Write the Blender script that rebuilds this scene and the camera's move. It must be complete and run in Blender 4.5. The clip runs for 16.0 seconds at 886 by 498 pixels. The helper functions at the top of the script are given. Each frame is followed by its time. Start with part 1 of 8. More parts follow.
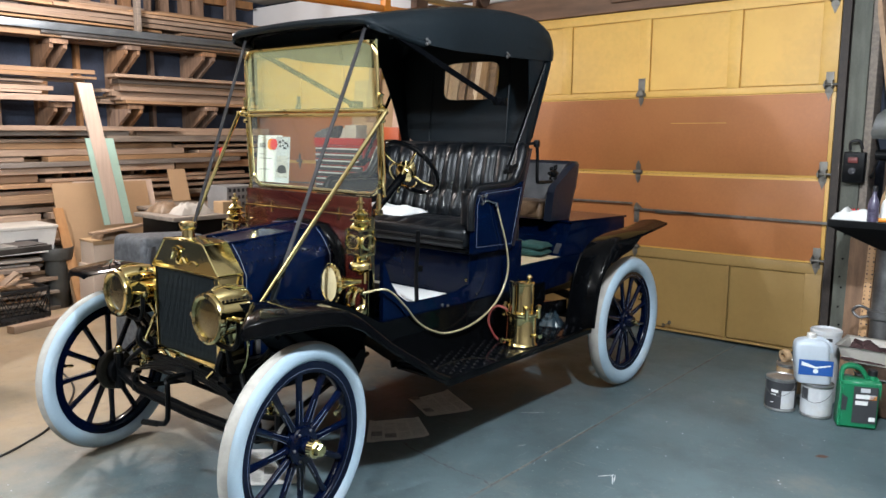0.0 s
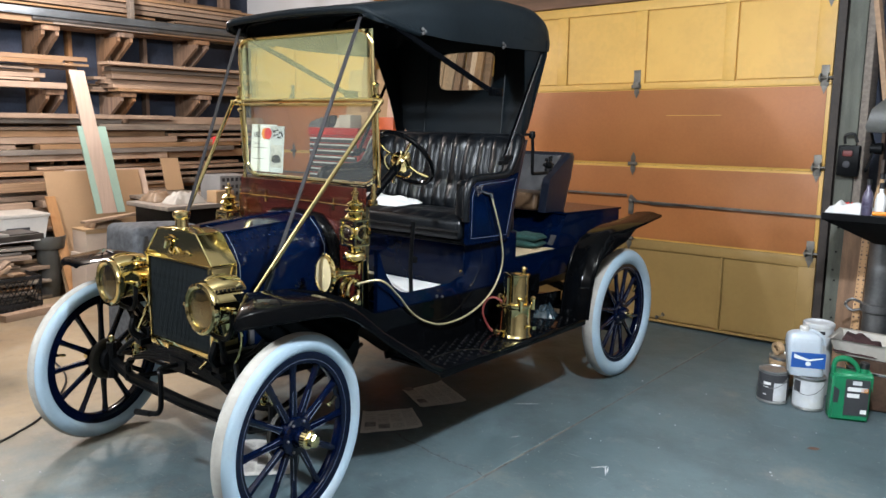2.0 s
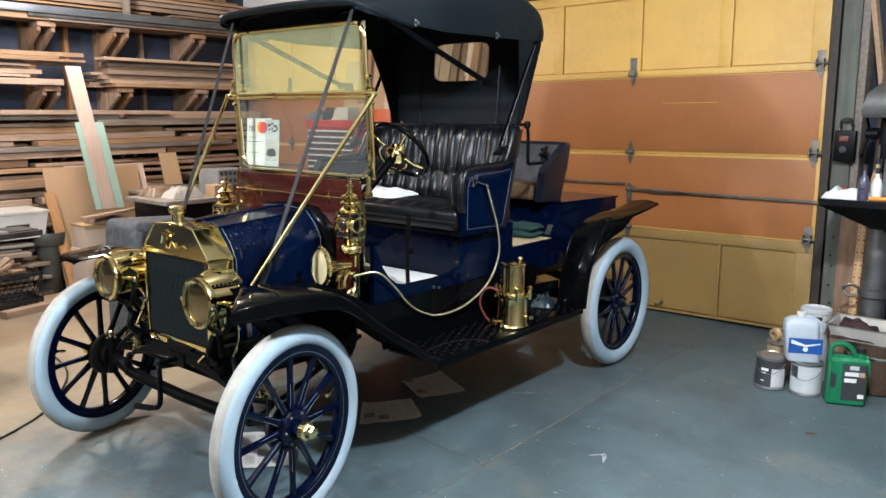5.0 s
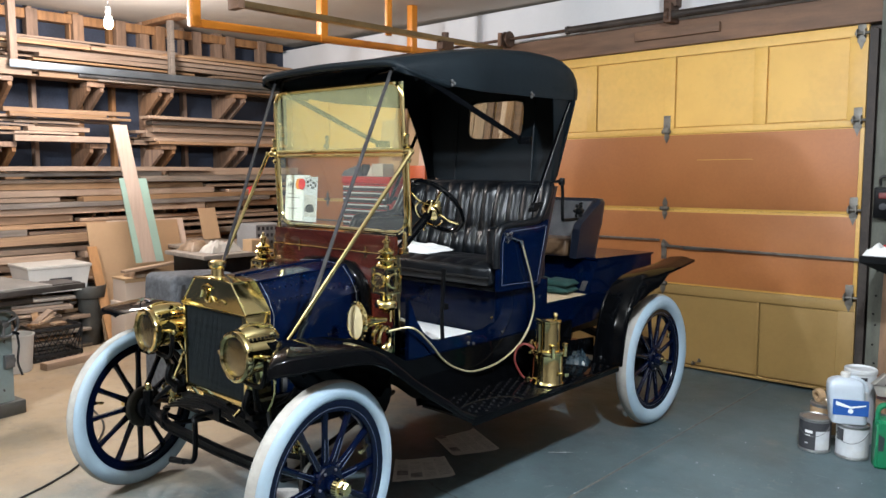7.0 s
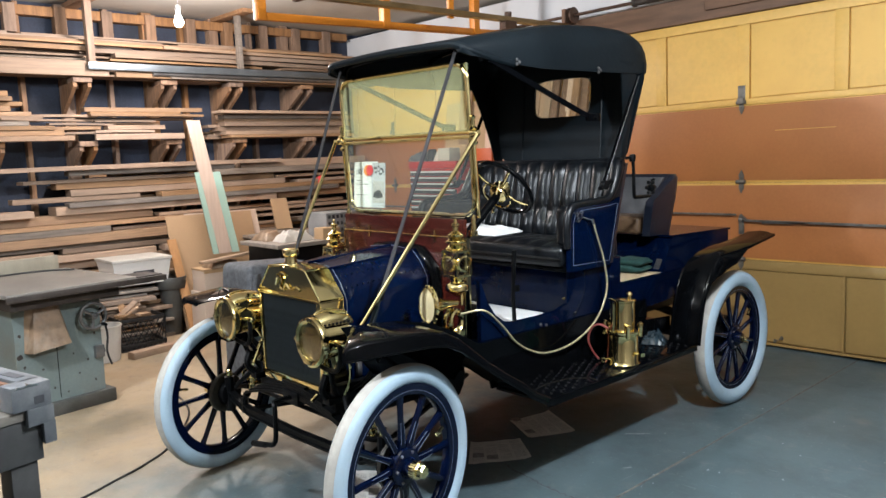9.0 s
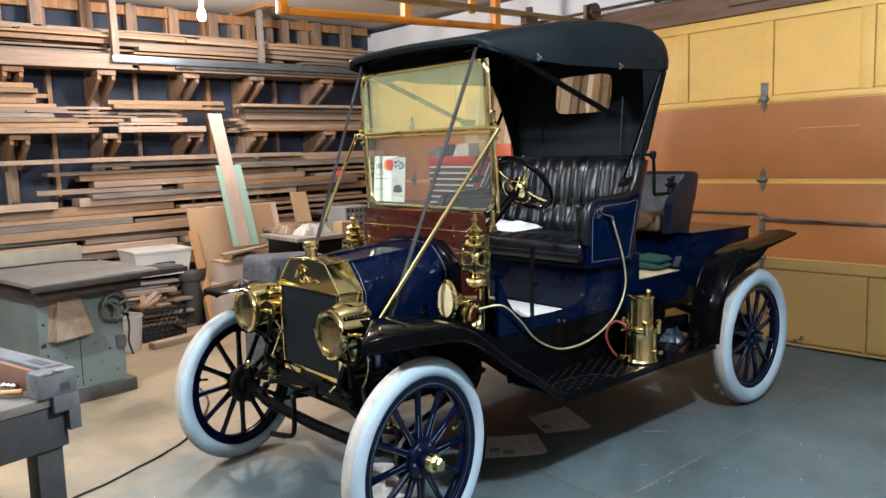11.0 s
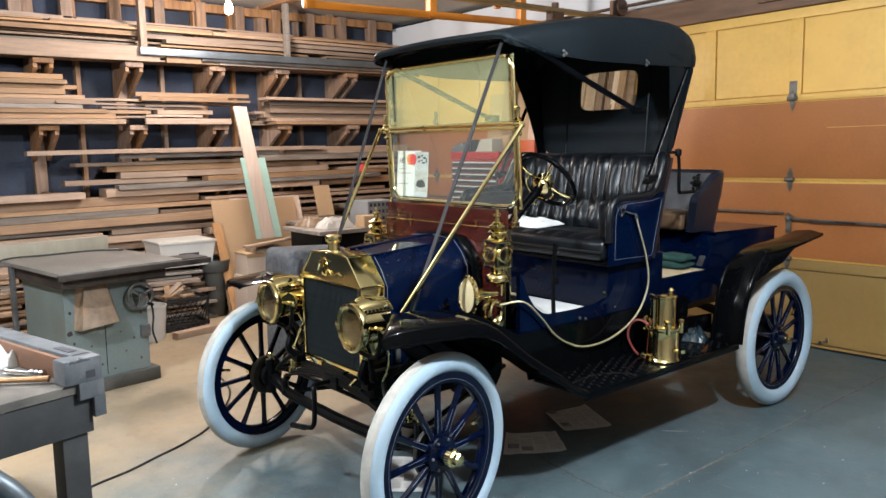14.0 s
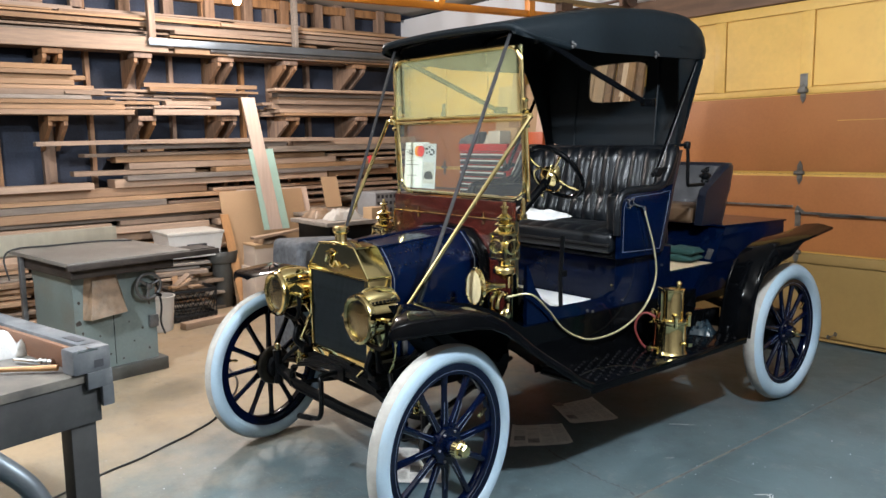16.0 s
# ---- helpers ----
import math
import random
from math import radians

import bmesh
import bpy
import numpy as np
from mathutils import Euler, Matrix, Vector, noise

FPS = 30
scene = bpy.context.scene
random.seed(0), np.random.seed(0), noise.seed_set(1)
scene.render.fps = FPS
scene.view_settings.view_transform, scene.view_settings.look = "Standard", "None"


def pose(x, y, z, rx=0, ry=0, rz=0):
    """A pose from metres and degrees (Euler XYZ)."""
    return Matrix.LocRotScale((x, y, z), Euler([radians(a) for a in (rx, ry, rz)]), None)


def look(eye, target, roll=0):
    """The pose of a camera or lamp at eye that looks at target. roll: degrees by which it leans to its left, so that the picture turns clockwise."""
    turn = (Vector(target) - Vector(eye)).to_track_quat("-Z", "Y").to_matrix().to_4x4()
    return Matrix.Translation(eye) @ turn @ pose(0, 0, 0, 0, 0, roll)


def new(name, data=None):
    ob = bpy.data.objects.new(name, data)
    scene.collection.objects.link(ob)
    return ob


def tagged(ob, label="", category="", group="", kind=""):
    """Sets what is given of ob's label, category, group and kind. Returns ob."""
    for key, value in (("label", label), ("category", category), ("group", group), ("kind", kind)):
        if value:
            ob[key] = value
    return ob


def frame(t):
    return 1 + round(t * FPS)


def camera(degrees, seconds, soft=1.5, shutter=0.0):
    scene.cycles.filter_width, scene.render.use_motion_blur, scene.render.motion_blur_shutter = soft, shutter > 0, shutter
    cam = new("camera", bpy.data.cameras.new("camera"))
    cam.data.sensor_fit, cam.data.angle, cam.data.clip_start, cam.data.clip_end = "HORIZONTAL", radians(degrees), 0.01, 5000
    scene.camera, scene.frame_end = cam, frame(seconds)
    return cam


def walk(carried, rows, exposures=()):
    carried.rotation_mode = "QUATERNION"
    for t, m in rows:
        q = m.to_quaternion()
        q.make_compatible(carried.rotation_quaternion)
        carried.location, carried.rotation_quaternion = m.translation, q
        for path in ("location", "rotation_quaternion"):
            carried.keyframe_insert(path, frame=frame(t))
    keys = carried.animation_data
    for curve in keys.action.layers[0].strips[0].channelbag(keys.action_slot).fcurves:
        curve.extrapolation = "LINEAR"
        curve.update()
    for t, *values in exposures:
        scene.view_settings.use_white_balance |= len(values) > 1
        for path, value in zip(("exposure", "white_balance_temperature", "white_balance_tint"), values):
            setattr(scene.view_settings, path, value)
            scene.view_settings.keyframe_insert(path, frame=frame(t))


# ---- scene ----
cam = camera(60.3, 16.0)
PATH = [
    (0, (2.806, -1.721, 1.509), (1.544, -0.198, 1.216), 0.9),
    (0.5, (2.803, -1.72, 1.506), (1.545, -0.194, 1.212), 1.0),
    (1, (2.804, -1.716, 1.505), (1.548, -0.189, 1.206), 1.0),
    (1.5, (2.798, -1.717, 1.508), (1.549, -0.186, 1.198), 1.1),
    (2, (2.796, -1.717, 1.509), (1.549, -0.185, 1.192), 1.3),
    (2.5, (2.804, -1.721, 1.504), (1.549, -0.196, 1.188), 1.3),
    (3, (2.802, -1.724, 1.502), (1.542, -0.204, 1.183), 1.3),
    (5.5, (2.832, -1.706, 1.516), (1.591, -0.174, 1.177), 0.0),
    (6, (2.835, -1.708, 1.511), (1.589, -0.173, 1.205), -0.5),
    (6.5, (2.824, -1.722, 1.522), (1.542, -0.206, 1.28), 0.4),
    (7, (2.821, -1.728, 1.52), (1.496, -0.242, 1.32), 0.5),
    (7.5, (2.821, -1.723, 1.515), (1.466, -0.264, 1.329), -0.2),
    (8, (2.823, -1.719, 1.516), (1.429, -0.3, 1.311), -1.2),
    (8.5, (2.82, -1.72, 1.507), (1.394, -0.336, 1.278), -1.8),
    (9, (2.809, -1.721, 1.511), (1.359, -0.365, 1.272), -1.8),
    (11.5, (2.814, -1.736, 1.508), (1.327, -0.422, 1.258), -1.1),
    (12, (2.812, -1.732, 1.501), (1.317, -0.428, 1.249), -0.9),
    (12.5, (2.812, -1.743, 1.512), (1.314, -0.443, 1.254), -0.9),
    (13, (2.812, -1.747, 1.512), (1.305, -0.457, 1.255), -0.8),
    (13.5, (2.806, -1.735, 1.512), (1.291, -0.455, 1.254), -0.8),
    (14, (2.812, -1.737, 1.509), (1.296, -0.459, 1.248), -0.6),
    (14.5, (2.808, -1.739, 1.508), (1.291, -0.464, 1.241), -0.5),
    (15, (2.808, -1.743, 1.508), (1.289, -0.47, 1.235), -0.4),
    (15.5, (2.811, -1.74, 1.509), (1.289, -0.472, 1.231), -0.5),
    (16, (2.81, -1.735, 1.507), (1.284, -0.474, 1.226), -0.4),
]
walk(cam, [(t, look(eye, target, roll)) for t, eye, target, roll in PATH])


# ---------- world, lights, exposure ----------
world = bpy.data.worlds.new("world")
scene.world = world
world.use_nodes = True
world.node_tree.nodes["Background"].inputs[0].default_value = (0.55, 0.65, 0.8, 1)
world.node_tree.nodes["Background"].inputs[1].default_value = 0.02
scene.view_settings.exposure = 0.0

BULB = (-3.23, 1.09, 2.69)


def lamp(name, kind, place, target, energy, colour, size=0.1, size_y=None):
    data = bpy.data.lights.new(name, kind)
    data.energy, data.color = energy, colour
    if kind == "AREA":
        data.shape, data.size, data.size_y = "RECTANGLE", size, size_y or size
    else:
        data.shadow_soft_size = size
    ob = new(name, data)
    ob.matrix_world = look(place, target)
    return ob


# B and C are unseen lamps, added and placed to suit the shadow edges
UNSEEN_BULB_B = (2.40, 0.25, 2.74)
UNSEEN_BULB_C = (-0.3, -2.3, 2.74)
lamp("bulb_light", "POINT", BULB, (0, 0, 0), 172, (1.0, 0.92, 0.90), 0.16)
lamp("bulb_light", "POINT", UNSEEN_BULB_B, (0, 0, 0), 460, (0.82, 0.90, 1.0), 0.07)
lamp("bulb_light", "POINT", UNSEEN_BULB_C, (0, 0, 0), 515, (0.82, 0.90, 1.0), 0.08)

# ---------- materials ----------


def material(name, colour, rough=0.5, metal=0.0, vary=0.15, second=None, scale=6.0, stretch=(1, 1, 1), bump=0.1, fine=60.0,
             stain=0.0, stain_colour=(0.05, 0.04, 0.03), stain_scale=1.2, per=0.0, coat=0.0, rough_vary=0.12, coords="Object", spec=0.5):
    m = bpy.data.materials.new(name)
    m.use_nodes = True
    nt = m.node_tree
    N, L = nt.nodes, nt.links
    b = N["Principled BSDF"]
    tc = N.new("ShaderNodeTexCoord")
    mp = N.new("ShaderNodeMapping")
    mp.inputs["Scale"].default_value = stretch
    L.new(tc.outputs[coords], mp.inputs["Vector"])
    info = N.new("ShaderNodeObjectInfo")
    if per:
        off = N.new("ShaderNodeVectorMath")
        off.operation = "MULTIPLY"
        cmb = N.new("ShaderNodeCombineXYZ")
        for k in range(3):
            L.new(info.outputs["Random"], cmb.inputs[k])
        L.new(cmb.outputs[0], off.inputs[0])
        off.inputs[1].default_value = (37, 53, 29)
        L.new(off.outputs[0], mp.inputs["Location"])
    n1 = N.new("ShaderNodeTexNoise")
    n1.inputs["Scale"].default_value, n1.inputs["Detail"].default_value = scale, 5
    n2 = N.new("ShaderNodeTexNoise")
    n2.inputs["Scale"].default_value, n2.inputs["Detail"].default_value = fine, 4
    L.new(mp.outputs[0], n1.inputs["Vector"]), L.new(mp.outputs[0], n2.inputs["Vector"])
    c2 = second or tuple(max(0.0, c * (1 - 2 * vary)) for c in colour)
    ramp = N.new("ShaderNodeValToRGB")
    ramp.color_ramp.elements[0].position, ramp.color_ramp.elements[1].position = 0.32, 0.68
    ramp.color_ramp.elements[0].color, ramp.color_ramp.elements[1].color = (*c2, 1), (*colour, 1)
    add = N.new("ShaderNodeMath")
    add.operation = "MULTIPLY_ADD"
    L.new(n2.outputs["Fac"], add.inputs[0])
    add.inputs[1].default_value = 0.35
    sub = N.new("ShaderNodeMath")
    sub.operation = "MULTIPLY_ADD"
    L.new(n1.outputs["Fac"], sub.inputs[0])
    sub.inputs[1].default_value, sub.inputs[2].default_value = 1.0, -0.175
    L.new(sub.outputs[0], add.inputs[2])
    L.new(add.outputs[0], ramp.inputs[0])
    out = ramp.outputs[0]
    if stain:
        n3 = N.new("ShaderNodeTexNoise")
        n3.inputs["Scale"].default_value, n3.inputs["Detail"].default_value = stain_scale, 8
        n3.inputs["Roughness"].default_value = 0.62
        L.new(tc.outputs[coords], n3.inputs["Vector"])
        r3 = N.new("ShaderNodeValToRGB")
        r3.color_ramp.elements[0].position, r3.color_ramp.elements[1].position = 0.48, 0.72
        r3.color_ramp.elements[0].color, r3.color_ramp.elements[1].color = (0, 0, 0, 1), (stain, stain, stain, 1)
        L.new(n3.outputs["Fac"], r3.inputs[0])
        mix = N.new("ShaderNodeMixRGB")
        L.new(r3.outputs[0], mix.inputs[0]), L.new(out, mix.inputs[1])
        mix.inputs[2].default_value = (*stain_colour, 1)
        out = mix.outputs[0]
    if per:
        hsv = N.new("ShaderNodeHueSaturation")
        mr = N.new("ShaderNodeMapRange")
        mr.inputs[3].default_value, mr.inputs[4].default_value = 1 - per, 1 + per
        L.new(info.outputs["Random"], mr.inputs[0])
        L.new(mr.outputs[0], hsv.inputs["Value"])
        frac = N.new("ShaderNodeMath")
        frac.operation = "FRACT"
        mul = N.new("ShaderNodeMath")
        mul.operation = "MULTIPLY"
        mul.inputs[1].default_value = 7.31
        L.new(info.outputs["Random"], mul.inputs[0]), L.new(mul.outputs[0], frac.inputs[0])
        m2 = N.new("ShaderNodeMapRange")
        m2.inputs[3].default_value, m2.inputs[4].default_value = 0.72, 1.15
        L.new(frac.outputs[0], m2.inputs[0]), L.new(m2.outputs[0], hsv.inputs["Saturation"])
        L.new(out, hsv.inputs["Color"])
        out = hsv.outputs[0]
    L.new(out, b.inputs["Base Color"])
    b.inputs["Metallic"].default_value = metal
    b.inputs["Specular IOR Level"].default_value = spec
    rr = N.new("ShaderNodeMapRange")
    rr.inputs[3].default_value, rr.inputs[4].default_value = max(0.02, rough - rough_vary), min(1, rough + rough_vary)
    L.new(n1.outputs["Fac"], rr.inputs[0]), L.new(rr.outputs[0], b.inputs["Roughness"])
    if coat:
        b.inputs["Coat Weight"].default_value, b.inputs["Coat Roughness"].default_value = coat, 0.05
    if bump:
        bp = N.new("ShaderNodeBump")
        bp.inputs["Strength"].default_value, bp.inputs["Distance"].default_value = bump, 0.004
        L.new(n2.outputs["Fac"], bp.inputs["Height"]), L.new(bp.outputs[0], b.inputs["Normal"])
    return m


def glass(name, colour=(0.97, 1.0, 0.93), rough=0.01, least=0.08, dust=0.0, film=(0.7, 0.7, 0.68)):
    """Thin glass: mostly clear, glossier at a grazing angle."""
    m = bpy.data.materials.new(name)
    m.use_nodes = True
    N, L = m.node_tree.nodes, m.node_tree.links
    N.remove(N["Principled BSDF"])
    tr, gl, mx, lw, pw, ad = (N.new("ShaderNodeBsdfTransparent"), N.new("ShaderNodeBsdfGlossy"), N.new("ShaderNodeMixShader"),
                              N.new("ShaderNodeLayerWeight"), N.new("ShaderNodeMath"), N.new("ShaderNodeMath"))
    tr.inputs[0].default_value = (*colour, 1)
    gl.inputs["Roughness"].default_value = rough
    pw.operation, ad.operation = "POWER", "MULTIPLY_ADD"
    L.new(lw.outputs["Facing"], pw.inputs[0])
    pw.inputs[1].default_value = 4.0
    L.new(pw.outputs[0], ad.inputs[0])
    ad.inputs[1].default_value, ad.inputs[2].default_value = 0.8, least
    L.new(ad.outputs[0], mx.inputs[0]), L.new(tr.outputs[0], mx.inputs[1]), L.new(gl.outputs[0], mx.inputs[2])
    film_, mx2, nz, mr = N.new("ShaderNodeBsdfDiffuse"), N.new("ShaderNodeMixShader"), N.new("ShaderNodeTexNoise"), N.new("ShaderNodeMapRange")
    film_.inputs[0].default_value = (*film, 1)
    nz.inputs["Scale"].default_value = 7
    mr.inputs[3].default_value, mr.inputs[4].default_value = dust * 0.6, dust * 1.4
    L.new(nz.outputs["Fac"], mr.inputs[0]), L.new(mr.outputs[0], mx2.inputs[0])
    L.new(mx.outputs[0], mx2.inputs[1]), L.new(film_.outputs[0], mx2.inputs[2])
    L.new(mx2.outputs[0], N["Material Output"].inputs[0])
    return m


def glow(name, colour, strength):
    m = bpy.data.materials.new(name)
    m.use_nodes = True
    b = m.node_tree.nodes["Principled BSDF"]
    b.inputs["Base Color"].default_value = (0.9, 0.9, 0.9, 1)
    b.inputs["Emission Color"].default_value = (*colour, 1)
    b.inputs["Emission Strength"].default_value = strength
    return m


BRASS = material("polished brass", (0.88, 0.73, 0.36), 0.075, 1.0, 0.07, scale=5, bump=0.02, fine=40, rough_vary=0.05)
NAVY = material("navy enamel", (0.0004, 0.0034, 0.0165), 0.10, 0, 0.1, scale=4, bump=0.008, rough_vary=0.03, spec=0.17)
NAVYW = material("navy wheel paint", (0.0007, 0.0028, 0.0145), 0.10, 0, 0.1, scale=8, bump=0.015, rough_vary=0.03, spec=0.30)
STRIPE = material("pale pinstripe", (0.10, 0.12, 0.16), 0.4, 0, 0.05, bump=0)
BLACK = material("black enamel", (0.0018, 0.0021, 0.0026), 0.075, 0, 0.1, scale=5, bump=0.008, rough_vary=0.03, spec=0.11)
RUSTBLACK = material("dusty brown-black iron", (0.036, 0.032, 0.024), 0.5, 0.0, 0.3, scale=18, bump=0.2, spec=0.3)
IRON = material("black iron", (0.0030, 0.0034, 0.0040), 0.40, 0.0, 0.2, scale=14, bump=0.2, spec=0.12)
WORNTREAD = material("worn black tread", (0.006, 0.006, 0.007), 0.14, 0.0, 0.3, scale=9, bump=0.02, spec=0.17)
CORE = material("black radiator core", (0.014, 0.018, 0.020), 0.8, 0.0, 0.2, scale=30, bump=0.3, spec=0.12)
RUBBER = material("white rubber", (0.325, 0.435, 0.515), 0.62, 0, 0.04, scale=5, bump=0.06, fine=50, stain=0.35,
                  stain_colour=(0.34, 0.34, 0.32), stain_scale=4)
TREAD = material("scuffed tyre tread", (0.38, 0.36, 0.32), 0.8, 0, 0.12, scale=12, bump=0.25)
LEATHER = material("black leather", (0.0035, 0.0048, 0.0065), 0.33, 0, 0.15, scale=22, bump=0.16, fine=220, spec=0.32)
NAVYLEATHER = material("dark navy leather", (0.006, 0.010, 0.020), 0.34, 0, 0.15, scale=18, bump=0.12, fine=200, spec=0.42)
# lighter leather colour that brightens the inside of the rear seat
GREYLEATHER = material("lightened grey leather", (0.095, 0.10, 0.108), 0.36, 0, 0.25, scale=9, bump=0.12, fine=160, spec=0.5)
CANVAS = material("black top cloth", (0.0046, 0.0082, 0.0108), 0.50, 0, 0.15, scale=3, bump=0.22, fine=34, spec=0.17)
RED = material("red-stained mahogany", (0.052, 0.008, 0.005), 0.2, 0, 0.2, scale=5, stretch=(1, 6, 12), bump=0.03, coat=0.5)
STRAPGREY = material("worn grey strap leather", (0.024, 0.024, 0.026), 0.45, 0, 0.15, scale=14, bump=0.15)
CREAM = material("cream cloth", (0.62, 0.52, 0.30), 0.8, 0, 0.05, scale=10, bump=0.3, fine=300)
HOSE = material("pale brass hose", (0.60, 0.52, 0.32), 0.38, 0.55, 0.12, scale=60, bump=0.3, fine=300)
PINK = material("red rubber hose", (0.22, 0.045, 0.04), 0.5, 0, 0.1)
CLEAR = glass("clear glass", dust=0.04)
# yellow tint, plus a pale film colour standing in for a bright reflection
HAZED = glass("yellowed glass with painted veil", (0.97, 1.0, 0.80), 0.01, 0.10, 0.14, (0.80, 0.78, 0.46))
LENS = glass("lamp glass", (0.90, 0.93, 0.90), 0.02, 0.07)
SILVER = material("tarnished reflector", (0.25, 0.165, 0.06), 0.16, 1.0, 0.05, bump=0.0)
CARD = material("white card", (0.80, 0.80, 0.78), 0.6, 0, 0.03, bump=0.02)
INK = material("dark print", (0.03, 0.03, 0.035), 0.6, 0, 0.05, bump=0)
ORANGE = material("orange print", (0.85, 0.28, 0.02), 0.5, 0, 0.03, bump=0)
REDPRINT = material("red print", (0.65, 0.02, 0.02), 0.5, 0, 0.03, bump=0)
PRINTBLUE = material("blue print", (0.015, 0.085, 0.33), 0.4, 0, 0.06, bump=0)
TOWEL = material("dark green towel", (0.009, 0.050, 0.042), 0.95, 0, 0.2, scale=20, bump=0.6, fine=180)
CLOTH = material("white cloth", (0.66, 0.66, 0.64), 0.9, 0, 0.08, scale=12, bump=0.4, fine=150)
PLY = material("pale plywood", (0.52, 0.40, 0.25), 0.6, 0, 0.1, scale=4, stretch=(1, 8, 1), bump=0.05)
MAT = material("white floor sheet", (0.72, 0.73, 0.72), 0.55, 0, 0.05, scale=6, bump=0.05)


def concrete():
    """Sealed grey concrete: dark blotches, tan dust lying mostly towards the saw, pale scuffs and specks."""
    m = bpy.data.materials.new("grey concrete")
    m.use_nodes = True
    N, L = m.node_tree.nodes, m.node_tree.links
    b = N["Principled BSDF"]
    tc = N.new("ShaderNodeTexCoord")

    def noise_(scale, detail, rough=0.6, stretch=None, turn=0.0):
        n = N.new("ShaderNodeTexNoise")
        n.inputs["Scale"].default_value, n.inputs["Detail"].default_value, n.inputs["Roughness"].default_value = scale, detail, rough
        if stretch:
            mp = N.new("ShaderNodeMapping")
            mp.inputs["Scale"].default_value, mp.inputs["Rotation"].default_value = stretch, (0, 0, turn)
            L.new(tc.outputs["Object"], mp.inputs["Vector"]), L.new(mp.outputs[0], n.inputs["Vector"])
        else:
            L.new(tc.outputs["Object"], n.inputs["Vector"])
        return n.outputs["Fac"]

    def ramp(fac, lo, hi, a=0.0, c=1.0):
        r = N.new("ShaderNodeMapRange")
        r.inputs[1].default_value, r.inputs[2].default_value, r.inputs[3].default_value, r.inputs[4].default_value = lo, hi, a, c
        L.new(fac, r.inputs[0])
        return r.outputs[0]

    def mix(fac, under, colour):
        x = N.new("ShaderNodeMixRGB")
        L.new(fac, x.inputs[0])
        if isinstance(under, tuple):
            x.inputs[1].default_value = (*under, 1)
        else:
            L.new(under, x.inputs[1])
        x.inputs[2].default_value = (*colour, 1)
        return x.outputs[0]

    def math_(op, a, c):
        x = N.new("ShaderNodeMath")
        x.operation = op
        L.new(a, x.inputs[0])
        if isinstance(c, float):
            x.inputs[1].default_value = c
        else:
            L.new(c, x.inputs[1])
        return x.outputs[0]

    sep = N.new("ShaderNodeSeparateXYZ")
    L.new(tc.outputs["Object"], sep.inputs[0])
    worn = ramp(sep.outputs[0], 1.1, 0.1, 0.55, 1.0)
    c = mix(ramp(noise_(1.1, 8, 0.65), 0.35, 0.65), (0.061, 0.093, 0.103), (0.090, 0.129, 0.139))
    c = mix(math_("MULTIPLY", ramp(noise_(3.2, 10, 0.76), 0.47, 0.62, 0, 0.62), worn), c, (0.034, 0.048, 0.053))
    near_saw = ramp(sep.outputs[0], -0.1, -1.25, -0.2, 0.95)
    dust = math_("ADD", near_saw, ramp(noise_(0.9, 9, 0.68), 0.3, 0.72, -0.45, 0.55))
    cl = N.new("ShaderNodeClamp")
    L.new(dust, cl.inputs[0])
    c = mix(math_("MULTIPLY", cl.outputs[0], 0.85), c, (0.41, 0.295, 0.175))
    c = mix(ramp(noise_(6, 9, 0.76), 0.56, 0.70, 0, 0.4), c, (0.21, 0.20, 0.18))
    c = mix(math_("MULTIPLY", ramp(noise_(11, 9, 0.78), 0.54, 0.68, 0, 0.34), worn), c, (0.06, 0.06, 0.056))
    c = mix(ramp(noise_(5, 5, 0.6, (1, 14, 1), 0.9), 0.64, 0.74, 0, 0.5), c, (0.26, 0.28, 0.29))
    c = mix(ramp(noise_(4, 5, 0.6, (16, 1, 1), 0.4), 0.66, 0.76, 0, 0.4), c, (0.24, 0.25, 0.26))
    c = mix(ramp(noise_(55, 2, 0.5), 0.70, 0.76, 0, 0.7), c, (0.33, 0.33, 0.31))
    L.new(c, b.inputs["Base Color"])
    L.new(ramp(noise_(2.2, 6, 0.6), 0.3, 0.7, 0.36, 0.72), b.inputs["Roughness"])
    bp = N.new("ShaderNodeBump")
    bp.inputs["Strength"].default_value, bp.inputs["Distance"].default_value = 0.16, 0.004
    L.new(noise_(38, 6, 0.6), bp.inputs["Height"]), L.new(bp.outputs[0], b.inputs["Normal"])
    return m


CONCRETE = concrete()
SCRAPE = material("dull pale scrape", (0.30, 0.32, 0.32), 0.8, 0, 0.3, scale=60, bump=0)
CRACK = material("crack shade", (0.085, 0.09, 0.088), 0.9, 0, 0.1, bump=0)
YELLOW = material("yellow door paint", (0.72, 0.43, 0.10), 0.45, 0, 0.11, scale=1.1, bump=0.06, fine=30, stain=0.65,
                  stain_colour=(0.52, 0.27, 0.06), stain_scale=0.9)
# bottom door section, set darker than the yellow of the top section
OCHRE = material("darker ochre door colour", (0.33, 0.205, 0.065), 0.5, 0, 0.08, scale=1.5, bump=0.06, fine=30, stain=0.35,
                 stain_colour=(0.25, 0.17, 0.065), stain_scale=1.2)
BROWN = material("brown hardboard", (0.41, 0.147, 0.040), 0.5, 0, 0.11, scale=1.2, bump=0.05, fine=50, stain=0.5,
                 stain_colour=(0.38, 0.155, 0.045), stain_scale=1.1)
WHITEWALL = material("white wall board", (0.66, 0.66, 0.66), 0.8, 0, 0.04, scale=1.5, bump=0.05, stain=0.15,
                     stain_colour=(0.5, 0.45, 0.4))
